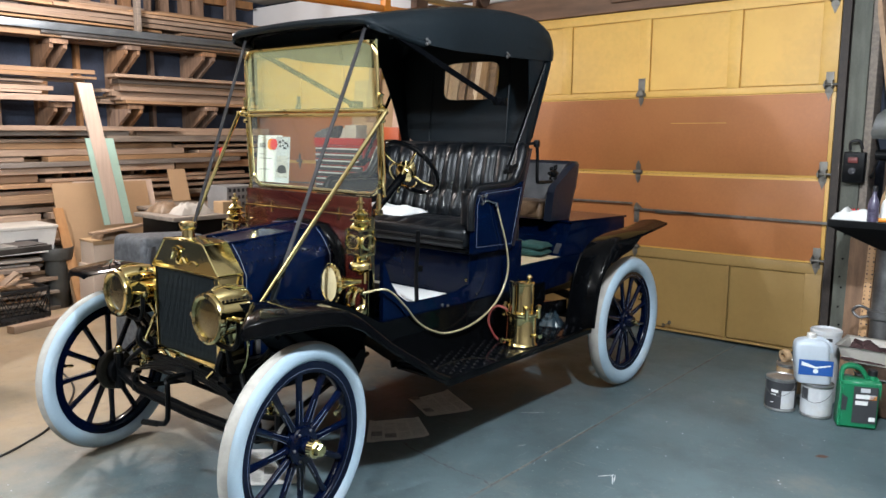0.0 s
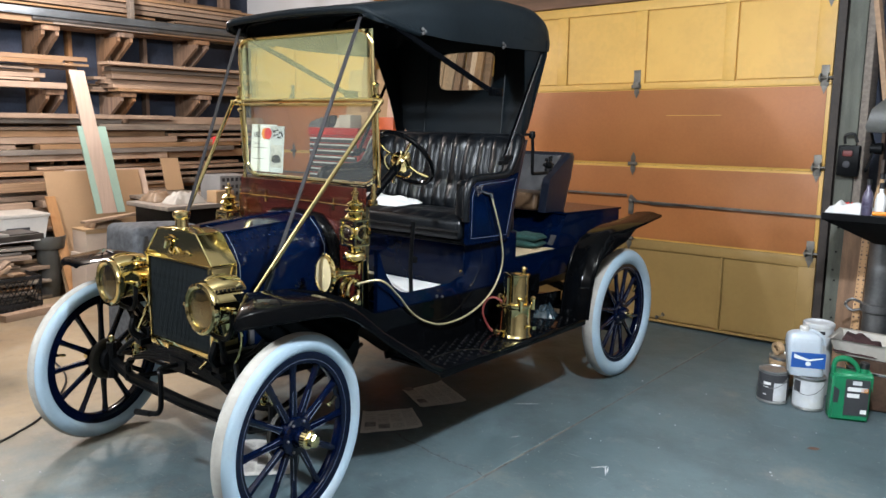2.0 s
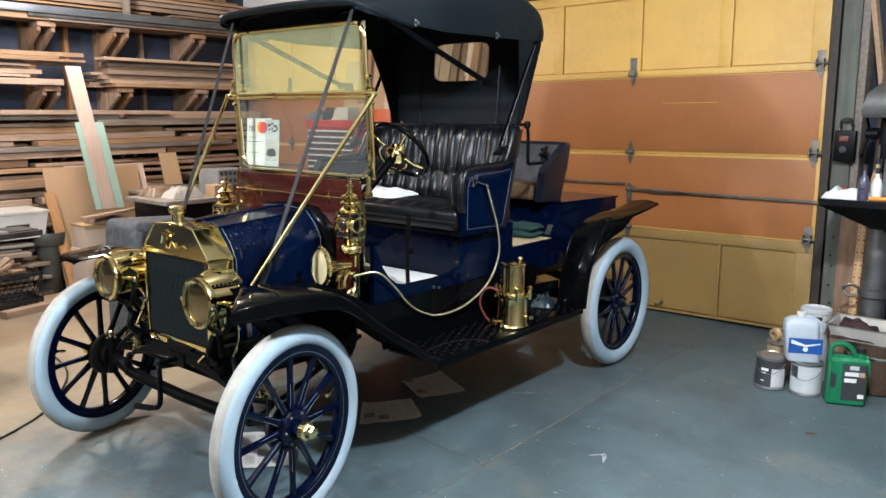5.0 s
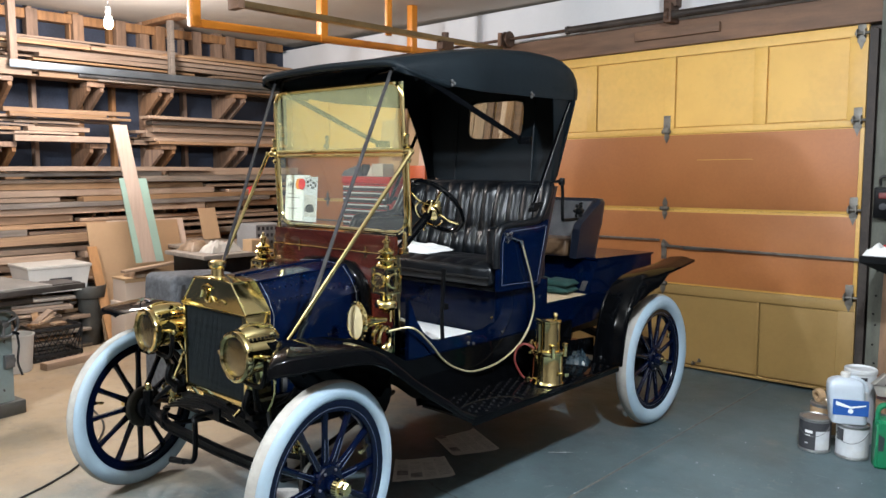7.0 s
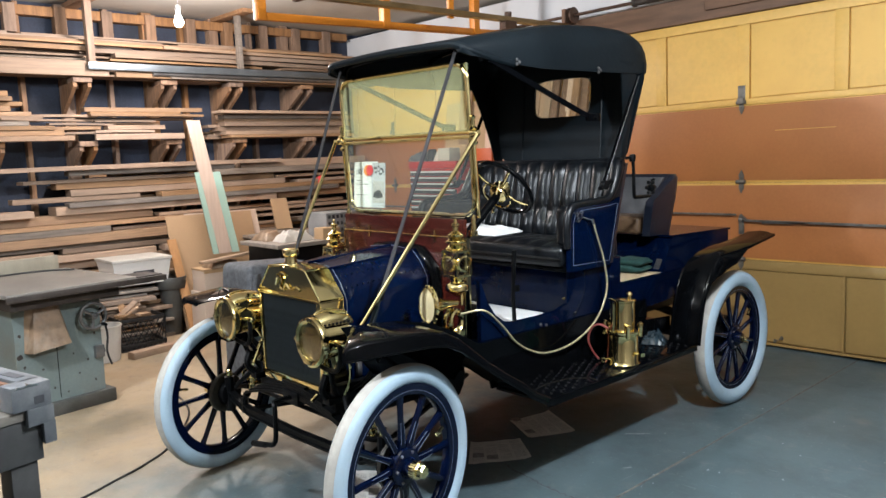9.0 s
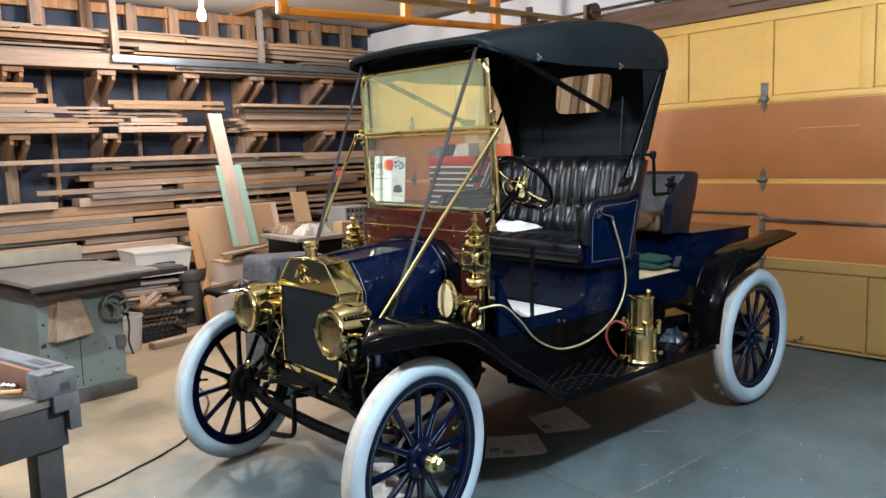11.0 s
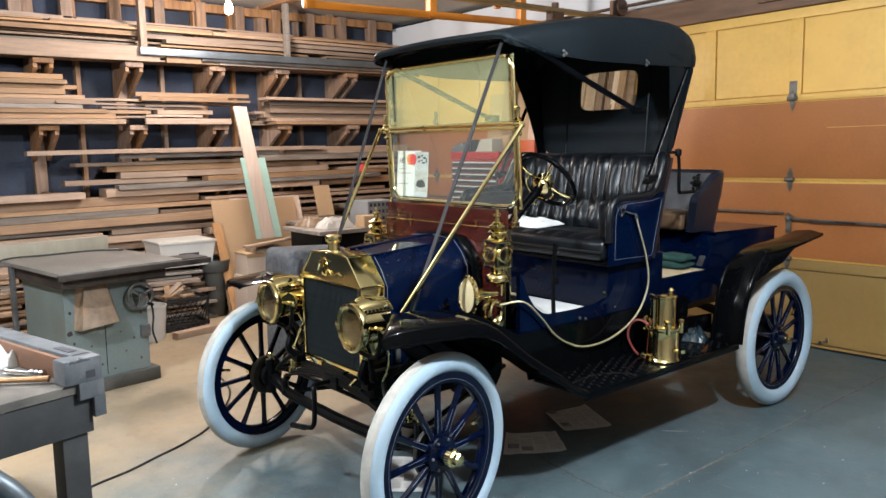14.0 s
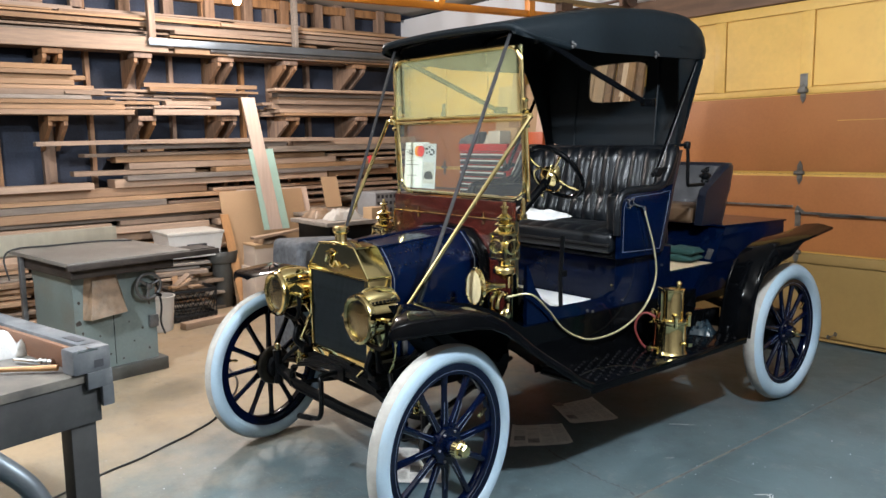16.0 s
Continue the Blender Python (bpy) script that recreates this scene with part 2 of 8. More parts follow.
CEIL = material("off-white ceiling board", (0.60, 0.56, 0.50), 0.85, 0, 0.06, scale=0.9, bump=0.05, stain=0.25,
                stain_colour=(0.42, 0.36, 0.28), stain_scale=0.8)
DARKWALL = material("dark tar paper", (0.040, 0.050, 0.078), 0.85, 0, 0.3, scale=3, bump=0.1)
# wall colour chosen dark so the unseen walls return little fill light
PLAINWALL = material("plain workshop wall", (0.17, 0.15, 0.13), 0.8, 0, 0.1, scale=1.2, bump=0.08, stain=0.3,
                     stain_colour=(0.11, 0.09, 0.075))
TIMBER = material("old framing timber", (0.32, 0.175, 0.09), 0.7, 0, 0.22, scale=5, stretch=(6, 6, 0.8), bump=0.2, per=0.2)
LUMBER = material("sawn lumber", (0.345, 0.215, 0.125), 0.68, 0, 0.14, scale=5, stretch=(9, 0.7, 9), bump=0.15, fine=26, per=0.26)
GREYLUMBER = material("weathered lumber", (0.235, 0.19, 0.15), 0.8, 0, 0.2, scale=5, stretch=(9, 0.7, 9), bump=0.2, fine=26, per=0.3)
BEAM = material("brown header beam", (0.22, 0.12, 0.07), 0.7, 0, 0.2, scale=4, stretch=(0.8, 6, 6), bump=0.2, stain=0.3)
POSTM = material("grey weathered post", (0.125, 0.130, 0.105), 0.75, 0, 0.25, scale=4, stretch=(5, 5, 0.8), bump=0.25, stain=0.5,
                 stain_colour=(0.08, 0.08, 0.06), stain_scale=3)
RUST = material("rusty steel", (0.13, 0.075, 0.05), 0.55, 0.5, 0.3, scale=9, bump=0.25)
STEEL = material("dull steel", (0.22, 0.22, 0.22), 0.42, 0.8, 0.2, scale=8, bump=0.12, stain=0.4, stain_colour=(0.1, 0.07, 0.05))
DARKSTEEL = material("dark rusted steel", (0.055, 0.042, 0.034), 0.6, 0.3, 0.3, scale=7, bump=0.25)
GALV = material("hinge steel", (0.20, 0.185, 0.16), 0.45, 0.55, 0.25, scale=12, bump=0.2)
ORANGEPAINT = material("orange painted steel", (0.70, 0.24, 0.02), 0.42, 0, 0.1, scale=4, bump=0.06)
BARMETAL = material("tarnished angle steel", (0.36, 0.25, 0.12), 0.34, 0.8, 0.2, scale=5, bump=0.06)
SAWGREEN = material("grey-green machine paint", (0.150, 0.186, 0.176), 0.5, 0, 0.12, scale=3, bump=0.1, stain=0.45,
                    stain_colour=(0.13, 0.10, 0.07), stain_scale=4.5)
BENCHGREY = material("grey bench paint", (0.032, 0.032, 0.032), 0.5, 0, 0.16, scale=4, bump=0.15, stain=0.4,
                     stain_colour=(0.09, 0.09, 0.085), stain_scale=5)
HEADGREY = material("dull grey machine paint", (0.075, 0.075, 0.068), 0.45, 0, 0.2, scale=6, bump=0.15, stain=0.4, stain_colour=(0.05, 0.035, 0.025), stain_scale=5)
BLOCKGREY = material("worn blue-grey paint", (0.085, 0.092, 0.10), 0.45, 0, 0.18, scale=5, bump=0.2, stain=0.5, stain_colour=(0.2, 0.2, 0.2), stain_scale=9)
BENCHTOP = material("dusty grey bench top", (0.092, 0.085, 0.078), 0.42, 0, 0.14, scale=3, bump=0.1, stain=0.4,
                    stain_colour=(0.3, 0.26, 0.2), stain_scale=4)
SAWTOP = material("worn dusty steel top", (0.21, 0.19, 0.165), 0.42, 0, 0.18, scale=3, stretch=(1, 5, 1), bump=0.08, stain=0.4, stain_colour=(0.11, 0.10, 0.09), stain_scale=4)
CARDBOARD = material("tan cardboard", (0.43, 0.28, 0.15), 0.8, 0, 0.08, scale=2, bump=0.05)
MDF = material("pale brown board", (0.40, 0.26, 0.145), 0.65, 0, 0.06, scale=2.5, bump=0.03)
CARTON = material("faded cream carton", (0.60, 0.475, 0.375), 0.75, 0, 0.06, scale=2, bump=0.04, stain=0.25, stain_colour=(0.45, 0.34, 0.25), stain_scale=3)
PALEPLANK = material("pale pink plank", (0.56, 0.42, 0.33), 0.6, 0, 0.08, scale=4, stretch=(8, 8, 0.6), bump=0.06)
MINT = material("mint green board", (0.36, 0.52, 0.43), 0.6, 0, 0.06, scale=3, bump=0.04)
PINKWOOD = material("pink-brown plank", (0.62, 0.43, 0.31), 0.6, 0, 0.1, scale=4, stretch=(8, 8, 0.6), bump=0.06)
BLANKET = material("grey woven blanket", (0.115, 0.12, 0.13), 0.95, 0, 0.25, scale=26, bump=0.7, fine=120)
BLACKPLASTIC = material("black plastic", (0.012, 0.012, 0.013), 0.45, 0, 0.15, bump=0.1)
GREENPLASTIC = material("green plastic", (0.008, 0.175, 0.072), 0.32, 0, 0.06, scale=4, bump=0.03)
CLEARPLASTIC = material("cloudy plastic", (0.50, 0.56, 0.62), 0.32, 0, 0.06, scale=4, bump=0.04)
TIN = material("paint tin metal", (0.46, 0.46, 0.45), 0.32, 0.8, 0.15, scale=9, bump=0.1)
TINLABEL = material("charcoal can label", (0.045, 0.045, 0.05), 0.4, 0, 0.1, bump=0.03)
PALELABEL = material("pale can label", (0.56, 0.58, 0.60), 0.5, 0, 0.08, scale=8, bump=0.03, stain=0.4, stain_colour=(0.5, 0.46, 0.36),
                     stain_scale=12)
PAPER = material("newsprint", (0.78, 0.75, 0.69), 0.9, 0, 0.08, scale=10, bump=0.1)
PAPERLINE = material("faint newsprint lines", (0.55, 0.53, 0.49), 0.9, 0, 0.15, scale=40, bump=0)
STICK = material("pale orange wood", (0.62, 0.36, 0.17), 0.55, 0, 0.1, scale=4, stretch=(8, 8, 0.6), bump=0.04)
ORANGEPLY = material("orange-brown wood", (0.46, 0.235, 0.095), 0.6, 0, 0.12, scale=4, stretch=(8, 8, 0.6), bump=0.06)
DULLWOOD = material("dull beige board", (0.31, 0.275, 0.205), 0.7, 0, 0.08, scale=4, stretch=(1, 6, 1), bump=0.06)
BACKBOARD = material("red-brown backboard", (0.17, 0.078, 0.040), 0.6, 0, 0.15, scale=4, stretch=(1, 6, 6), bump=0.1)
BAG = material("dusty plastic bag", (0.27, 0.175, 0.105), 0.45, 0, 0.25, scale=9, bump=0.3, fine=30, stain=0.5, stain_colour=(0.34, 0.30, 0.25), stain_scale=7)
PAPERINK = material("newsprint ink", (0.36, 0.35, 0.33), 0.9, 0, 0.2, scale=30, bump=0)
TOOLRED = material("red tool chest paint", (0.42, 0.02, 0.015), 0.32, 0, 0.08, scale=3, bump=0.03)
CHROME = material("dull chrome", (0.62, 0.62, 0.62), 0.22, 1.0, 0.1, bump=0.02)
GALVBLUE = material("blue-grey steel rail", (0.16, 0.185, 0.205), 0.35, 0.6, 0.12, scale=5, bump=0.05)
BUCKETGREY = material("grey crate plastic", (0.22, 0.22, 0.22), 0.55, 0, 0.1, scale=6, bump=0.05)
BUCKET = material("white bucket plastic", (0.66, 0.64, 0.6), 0.45, 0, 0.06, bump=0.03, stain=0.3, stain_colour=(0.4, 0.34, 0.26), stain_scale=6)
PURPLE = material("purple bottle", (0.09, 0.08, 0.13), 0.3, 0, 0.2, scale=20, bump=0.02)
GLOWBULB = glow("lit bulb", (1.0, 0.93, 0.80), 60)
TAN = material("tan leather cushion", (0.11, 0.065, 0.035), 0.4, 0, 0.15, scale=10, bump=0.2)

# ---------- mesh helpers ----------


class Shape:
    """Collects pieces of one mesh."""

    def __init__(self):
        self.v, self.f = [], []

    def add(self, verts, faces, m=None):
        n = len(self.v)
        self.v += [tuple(m @ Vector(p)) for p in verts] if m else [tuple(p) for p in verts]
        self.f += [tuple(n + i for i in q) for q in faces]
        return self

    def box(self, lo, hi, r=0.0, m=None, seg=2):
        (x0, y0, z0), (x1, y1, z1) = lo, hi
        v = [(x0, y0, z0), (x1, y0, z0), (x1, y1, z0), (x0, y1, z0), (x0, y0, z1), (x1, y0, z1), (x1, y1, z1), (x0, y1, z1)]
        f = [(3, 2, 1, 0), (4, 5, 6, 7), (0, 1, 5, 4), (1, 2, 6, 5), (2, 3, 7, 6), (3, 0, 4, 7)]
        if not r:
            return self.add(v, f, m)
        bm = bmesh.new()
        vs = [bm.verts.new(p) for p in v]
        for q in f:
            bm.faces.new([vs[i] for i in q])
        bmesh.ops.bevel(bm, geom=bm.edges[:], offset=r, segments=seg, affect="EDGES", profile=0.6)
        bm.verts.index_update()
        self.add([p.co[:] for p in bm.verts], [[p.index for p in q.verts] for q in bm.faces], m)
        bm.free()
        return self

    def loft(self, rings, closed=True, caps=True, m=None, loop=False):
        k = len(rings[0])
        v = [p for r in rings for p in r]
        f = []
        n = len(rings)
        for i in range(n if loop else n - 1):
            for j in range(k if closed else k - 1):
                a, b = i * k + j, i * k + (j + 1) % k
                c, d = ((i + 1) % n) * k + (j + 1) % k, ((i + 1) % n) * k + j
                f.append((a, b, c, d))
        if caps and closed and not loop:
            f.append(tuple(range(k - 1, -1, -1)))
            f.append(tuple(range((n - 1) * k, n * k)))
        return self.add(v, f, m)

    def lathe(self, profile, n=24, m=None, loop=False):
        """profile: (radius, height) pairs, turned round z."""
        rings = [[(r * math.cos(2 * math.pi * i / n), r * math.sin(2 * math.pi * i / n), z) for i in range(n)] for r, z in profile]
        return self.loft(rings, True, not loop, m, loop)

    def tube(self, pts, r, n=8, caps=True, ry=None):
        pts = [Vector(p) for p in pts]
        rings, up = [], Vector((0.123, 0.05, 1)).normalized()
        for i, p in enumerate(pts):
            t = (pts[min(i + 1, len(pts) - 1)] - pts[max(i - 1, 0)]).normalized()
            u = up - t * up.dot(t)
            if u.length < 0.05:
                u = Vector((1, 0, 0)) - t * t.x
            u.normalize()
            up = u
            w = t.cross(u)
            q = r[i] if isinstance(r, (list, tuple)) else r
            q2 = ry if ry else q
            rings.append([tuple(p + u * (q * math.cos(2 * math.pi * j / n)) + w * (q2 * math.sin(2 * math.pi * j / n))) for j in range(n)])
        return self.loft(rings, True, caps)

    def prism(self, outline, axis, a, b, m=None):
        """A flat outline (pairs) pushed from a to b along an axis: x takes (y, z), y takes (x, z), z takes (x, y)."""
        put = {"x": lambda p, s: (s, p[0], p[1]), "y": lambda p, s: (p[0], s, p[1]), "z": lambda p, s: (p[0], p[1], s)}[axis]
        return self.loft([[put(p, a) for p in outline], [put(p, b) for p in outline]], True, True, m)

    def mesh(self, name, mat, sharp=35):
        me = bpy.data.meshes.new(name)
        me.from_pydata(self.v, [], self.f)
        me.validate()
        bm = bmesh.new()
        bm.from_mesh(me)
        bmesh.ops.recalc_face_normals(bm, faces=bm.faces[:])
        bm.to_mesh(me)
        bm.free()
        me.polygons.foreach_set("use_smooth", [True] * len(me.polygons))
        me.set_sharp_from_angle(angle=radians(sharp))
        me.materials.append(mat)
        return me


def smooth_path(pts, n=8):
    """A rounded path through the points."""
    P = [Vector(p) for p in pts]
    P = [P[0] * 2 - P[1]] + P + [P[-1] * 2 - P[-2]]
    out = []
    for i in range(1, len(P) - 2):
        for j in range(n):
            t = j / n
            a, b, c, d = P[i - 1:i + 3]
            out.append(0.5 * ((2 * b) + (c - a) * t + (2 * a - 5 * b + 4 * c - d) * t * t + (3 * b - a - 3 * c + d) * t ** 3))
    return out + [P[-2]]


def part(name, shape, mat, parent, label="", at=None, sharp=35):
    ob = new(name, shape.mesh(name, mat, sharp))
    ob.parent = parent
    if at is not None:
        ob.matrix_basis = at
    if label:
        tagged(ob, label)
    return ob


def thing(name, label, category, at=None, group="", kind=""):
    ob = new(name)
    ob.empty_display_size = 0.1
    if at is not None:
        ob.matrix_basis = at
    return tagged(ob, label, category, group, kind)


def solid(name, shape, mat, label, category, at=None, group="", kind="", sharp=35):
    ob = new(name, shape.mesh(name, mat, sharp))
    if at is not None:
        ob.matrix_basis = at
    return tagged(ob, label, category, group, kind)


def about(p, m):
    return Matrix.Translation(p) @ m @ Matrix.Translation([-c for c in p])


def arc(cx, cy, r, a0, a1, n=6):
    return [(cx + r * math.cos(radians(a0 + (a1 - a0) * i / n)), cy + r * math.sin(radians(a0 + (a1 - a0) * i / n))) for i in range(n + 1)]


def bar(shape, a, b, w, h, up=(0, 0, 1), r=0.0):
    """A square bar from a to b."""
    a, b = Vector(a), Vector(b)
    t = (b - a).normalized()
    u = Vector(up) - t * Vector(up).dot(t)
    u.normalize()
    s = t.cross(u)
    m = Matrix((s, t, u)).transposed().to_4x4()
    m.translation = a
    return shape.box((-w / 2, 0, -h / 2), (w / 2, (b - a).length, h / 2), r, m)


def rod(a, b, r, n=8):
    return Shape().tube([a, b], r, n)


def turned(profile, n=24, m=None):
    return Shape().lathe(profile, n, m)


def along(a, b):
    """A frame at a whose z axis points to b."""
    a, b = Vector(a), Vector(b)
    m = (b - a).to_track_quat("Z", "Y").to_matrix().to_4x4()
    m.translation = a
    return m

#MORE
# ---------- the large structure ----------
DOOR_Y = 3.95
LEAN_DOOR = about((0.3, DOOR_Y, 0), pose(0, 0, 0, 0, -0.68, 0))
LEAN_RACK = about((-4.5, 1.2, 1.5), pose(0, 0, 0, 0.65, 0, 0))

JOINT = material("dusty joint filler", (0.165, 0.160, 0.138), 0.85, 0, 0.35, scale=22, bump=0.3, stain=0.9, stain_colour=(0.10, 0.118, 0.122), stain_scale=2.2)
# floor: two slabs with a joint between them
floor = solid("floor", Shape().box((-5.5, -5.7, -0.12), (0.962, 5.2, 0)), CONCRETE,
              "grey concrete workshop floor with sawdust stains and a joint", "floor", kind="structure")
part("joint_filler", Shape().box((0.9622, -5.7, -0.12), (0.9757, 5.2, -0.0006)), JOINT, floor, "dusty tan joint filler")
part("slab", Shape().box((0.976, -5.7, -0.12), (4.4, 5.2, 0)), CONCRETE, floor)
part("subfloor", Shape().box((-5.5, -5.7, -0.2), (4.4, 5.2, -0.121)), CRACK, floor)
crack = Shape()
cp = smooth_path([(0.36, 0.945, 0), (0.44, 0.913, 0), (0.50, 0.905, 0), (0.58, 0.896, 0), (0.66, 0.873, 0), (0.77, 0.866, 0), (0.887, 0.874, 0), (0.98, 0.84, 0)], 9)
random.seed(4)
cv = []
for i, p in enumerate(cp):
    w = 0.0050 * random.uniform(0.1, 1.4)
    dy = random.uniform(-0.007, 0.007)
    cv.append([(p.x, p.y + dy - w, 0.0012), (p.x, p.y + dy + w, 0.0012)])
crack.loft(cv, closed=False, caps=False)
part("crack", crack, CRACK, floor)

# walls; east and south are out of view, added dark to limit bounce light
solid("wall_east", Shape().box((4.2, -5.7, 0), (4.35, 4.2, 3.03)), PLAINWALL, "unseen plain brown wall, dark to limit bounce", "wall", kind="structure")
solid("wall_south", Shape().box((-5.4, -5.7, 0), (4.2, -5.55, 3.03)), PLAINWALL, "unseen plain brown wall, dark to limit bounce", "wall", kind="structure")
solid("wall_west", Shape().box((-5.10, -5.55, 0), (-4.95, 4.2, 3.03)), DARKWALL,
      "dark tar-papered wall behind the lumber rack", "wall", kind="structure")
wn = solid("wall_north", Shape().box((-4.95, 4.03, 2.62), (4.2, 4.16, 3.03)), WHITEWALL,
           "white wall board over the garage door", "wall", LEAN_DOOR, kind="structure")
part("pier", Shape().box((1.60, 4.03, 0), (4.2, 4.16, 2.62)), DARKWALL, wn, "dark wall beside the door")
part("pier", Shape().box((-4.95, 4.03, 0), (-4.80, 4.16, 2.62)), PLAINWALL, wn, "brown wall beside the door")
solid("ceiling", Shape().box((-5.4, -5.7, 3.035), (4.35, 4.2, 3.14)), CEIL, "off-white ceiling boards", "ceiling", kind="structure")

# header beam over the door
hb = Shape().box((-4.8, 3.90, 2.50), (1.62, 4.02, 2.69), 0.006)
solid("header_beam", hb, BEAM, "rough brown timber header above the garage door", "beam", LEAN_DOOR, kind="structure")
ba = Shape()
ba.box((-0.13, 3.862, 2.565), (0.55, 3.898, 2.635), 0.004)
solid("backing_board", ba, BEAM, "short brown board fixed to the header", "board", LEAN_DOOR)

# ---------- garage door ----------
door = thing("garage_door", "closed sectional garage door, yellow panels with brown hardboard between", "garage door", LEAN_DOOR, kind="structure")
DX0, DX1 = -4.78, 1.52
ZS = [0.012, 0.658, 1.246, 1.830, 2.498]
for row in range(4):
    z0, z1 = ZS[row] + 0.001, ZS[row + 1] - 0.001
    if row in (1, 2):
        s = Shape().box((DX0, DOOR_Y, z0), (DX1, DOOR_Y + 0.04, z1), 0.002)
        sec = part("section", s, YELLOW, door, "yellow painted door section")
        p = Shape().box((DX0 + 0.004, DOOR_Y - 0.006, z0 + (0.014 if row == 1 else 0.018)), (DX1 - 0.025, DOOR_Y + 0.002, z1 - (0.016 if row == 1 else 0.006)), 0.002)
        part("hardboard", p, BROWN, sec, "brown hardboard sheet")
    else:
        s = Shape().box((DX0, DOOR_Y + 0.016, z0), (DX1, DOOR_Y + 0.045, z1))
        # stiles and rails stand proud of the panels
        s.box((DX0, DOOR_Y - 0.008, z0), (DX1, DOOR_Y + 0.018, z0 + (0.045 if row == 3 else 0.018)), 0.003)
        s.box((DX0, DOOR_Y - 0.008, z1 - 0.072), (DX1, DOOR_Y + 0.018, z1), 0.003)
        step = 0.692 if row == 3 else 0.80
        x = 0.832 if row == 3 else 0.872
        xs = [x - step * k for k in range(9)] + [1.455]
        for c in xs:
            hw_ = 0.045 if row == 3 or c > 1.4 else 0.010
            s.box((c - hw_, DOOR_Y - 0.008, z0 + (0.0455 if row == 3 else 0.0185)), (c + hw_ if c < 1.4 else DX1, DOOR_Y + 0.018, z1 - 0.0725), 0.003)
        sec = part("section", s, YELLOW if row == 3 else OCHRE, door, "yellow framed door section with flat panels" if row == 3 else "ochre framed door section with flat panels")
        ends = sorted(xs)
        for c, d in zip(ends, ends[1:]):
            hc, hd_ = (0.045, 0.045) if row == 3 else (0.010, 0.045 if d > 1.4 else 0.010)
            f = Shape().box((c + hc + 0.008, DOOR_Y + 0.001, z0 + (0.045 if row == 3 else 0.018) + 0.008), (d - hd_ - 0.0005, DOOR_Y + 0.018, z1 - 0.072 - 0.008), 0.003, seg=1)
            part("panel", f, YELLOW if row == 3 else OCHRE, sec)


def leaf_hinge(square=False):
    """A strap hinge with pointed leaves and a roller knuckle."""
    s = Shape()
    if square:
        s.box((-0.028, -0.006, 0.012), (0.028, 0, 0.125), 0.002)
        s.box((-0.024, -0.03, -0.014), (0.024, -0.006, 0.03), 0.004)
    else:
        s.prism([(-0.018, 0.012), (0.018, 0.012), (0.02, 0.05), (0.008, 0.075), (0, 0.09), (-0.008, 0.075), (-0.02, 0.05)], "y", -0.006, 0)
    s.prism([(-0.018, -0.012), (-0.02, -0.05), (-0.008, -0.075), (0, -0.09), (0.008, -0.075), (0.02, -0.05), (0.018, -0.012)], "y", -0.006, 0)
    s.lathe([(0.013, -0.036), (0.015, -0.034), (0.015, 0.034), (0.013, 0.036)], 12, pose(0, -0.012, 0, 0, 90, 0))
    for z in (0.045, -0.045):
        s.lathe([(0.007, 0), (0.007, 0.004), (0.004, 0.006)], 8, pose(0, -0.006, z, 90, 0, 0))
    return s


def roller_bracket():
    s = Shape()
    s.box((-0.026, -0.006, -0.055), (0.026, 0, 0.085), 0.003)
    s.prism([(-0.02, -0.055), (0.02, -0.055), (0.0, -0.105)], "y", -0.005, 0)
    s.prism([(0, -0.03), (0, 0.035), (-0.05, 0.02), (-0.05, -0.02)], "x", -0.026, -0.020)
    s.prism([(0, -0.03), (0, 0.035), (-0.05, 0.02), (-0.05, -0.02)], "x", 0.022, 0.028)
    s.lathe([(0.009, 0), (0.009, 0.13)], 8, pose(-0.034, -0.03, 0, 0, 90, 0))
    s.lathe([(0.026, 0.08), (0.028, 0.083), (0.028, 0.097), (0.026, 0.1)], 14, pose(0, -0.03, 0, 0, 90, 0))
    return s


h1, h2, h3 = leaf_hinge(), roller_bracket(), leaf_hinge(True)
for z, ztop in ((1.845, 1), (1.248, 0), (0.655, 0)):
    for x in (0.128, -1.25, -2.63, -4.0):
        part("hinge", h3 if ztop else h1, GALV, door, "", pose(x, DOOR_Y - 0.008, z + 0.008))
    part("roller_bracket", h2, GALV, door, "", pose(1.478, DOOR_Y - 0.008, z + 0.03))
part("roller_bracket", h2, GALV, door, "", pose(1.478, DOOR_Y - 0.008, 2.44))
# lock bar across the door
lb = Shape()
bar(lb, (0.17, DOOR_Y - 0.035, 0.962), (1.60, DOOR_Y - 0.035, 0.945), 0.008, 0.018)
bar(lb, (0.30, DOOR_Y - 0.036, 0.948), (0.62, DOOR_Y - 0.036, 0.953), 0.006, 0.012)
bar(lb, (0.10, DOOR_Y - 0.035, 1.006), (-4.6, DOOR_Y - 0.035, 1.016), 0.008, 0.016)
bar(lb, (0.13, DOOR_Y - 0.036, 1.006), (0.18, DOOR_Y - 0.036, 0.962), 0.010, 0.022)
part("lock_bar", lb, GALV, door, "dark steel lock bar")
lk = Shape().box((0.112, DOOR_Y - 0.022, 0.855), (0.152, DOOR_Y - 0.006, 0.99), 0.004)
lk.lathe([(0.018, 0), (0.018, 0.02), (0.012, 0.024)], 12, pose(0.135, DOOR_Y - 0.022, 0.965, 90, 0, 0))
for z_ in (0.875, 0.91):
    lk.lathe([(0.007, 0), (0.006, 0.006)], 8, pose(0.132, DOOR_Y - 0.022, z_, 90, 0, 0))
part("lock", lk, GALV, door, "dark steel lock plate")
hd = Shape()
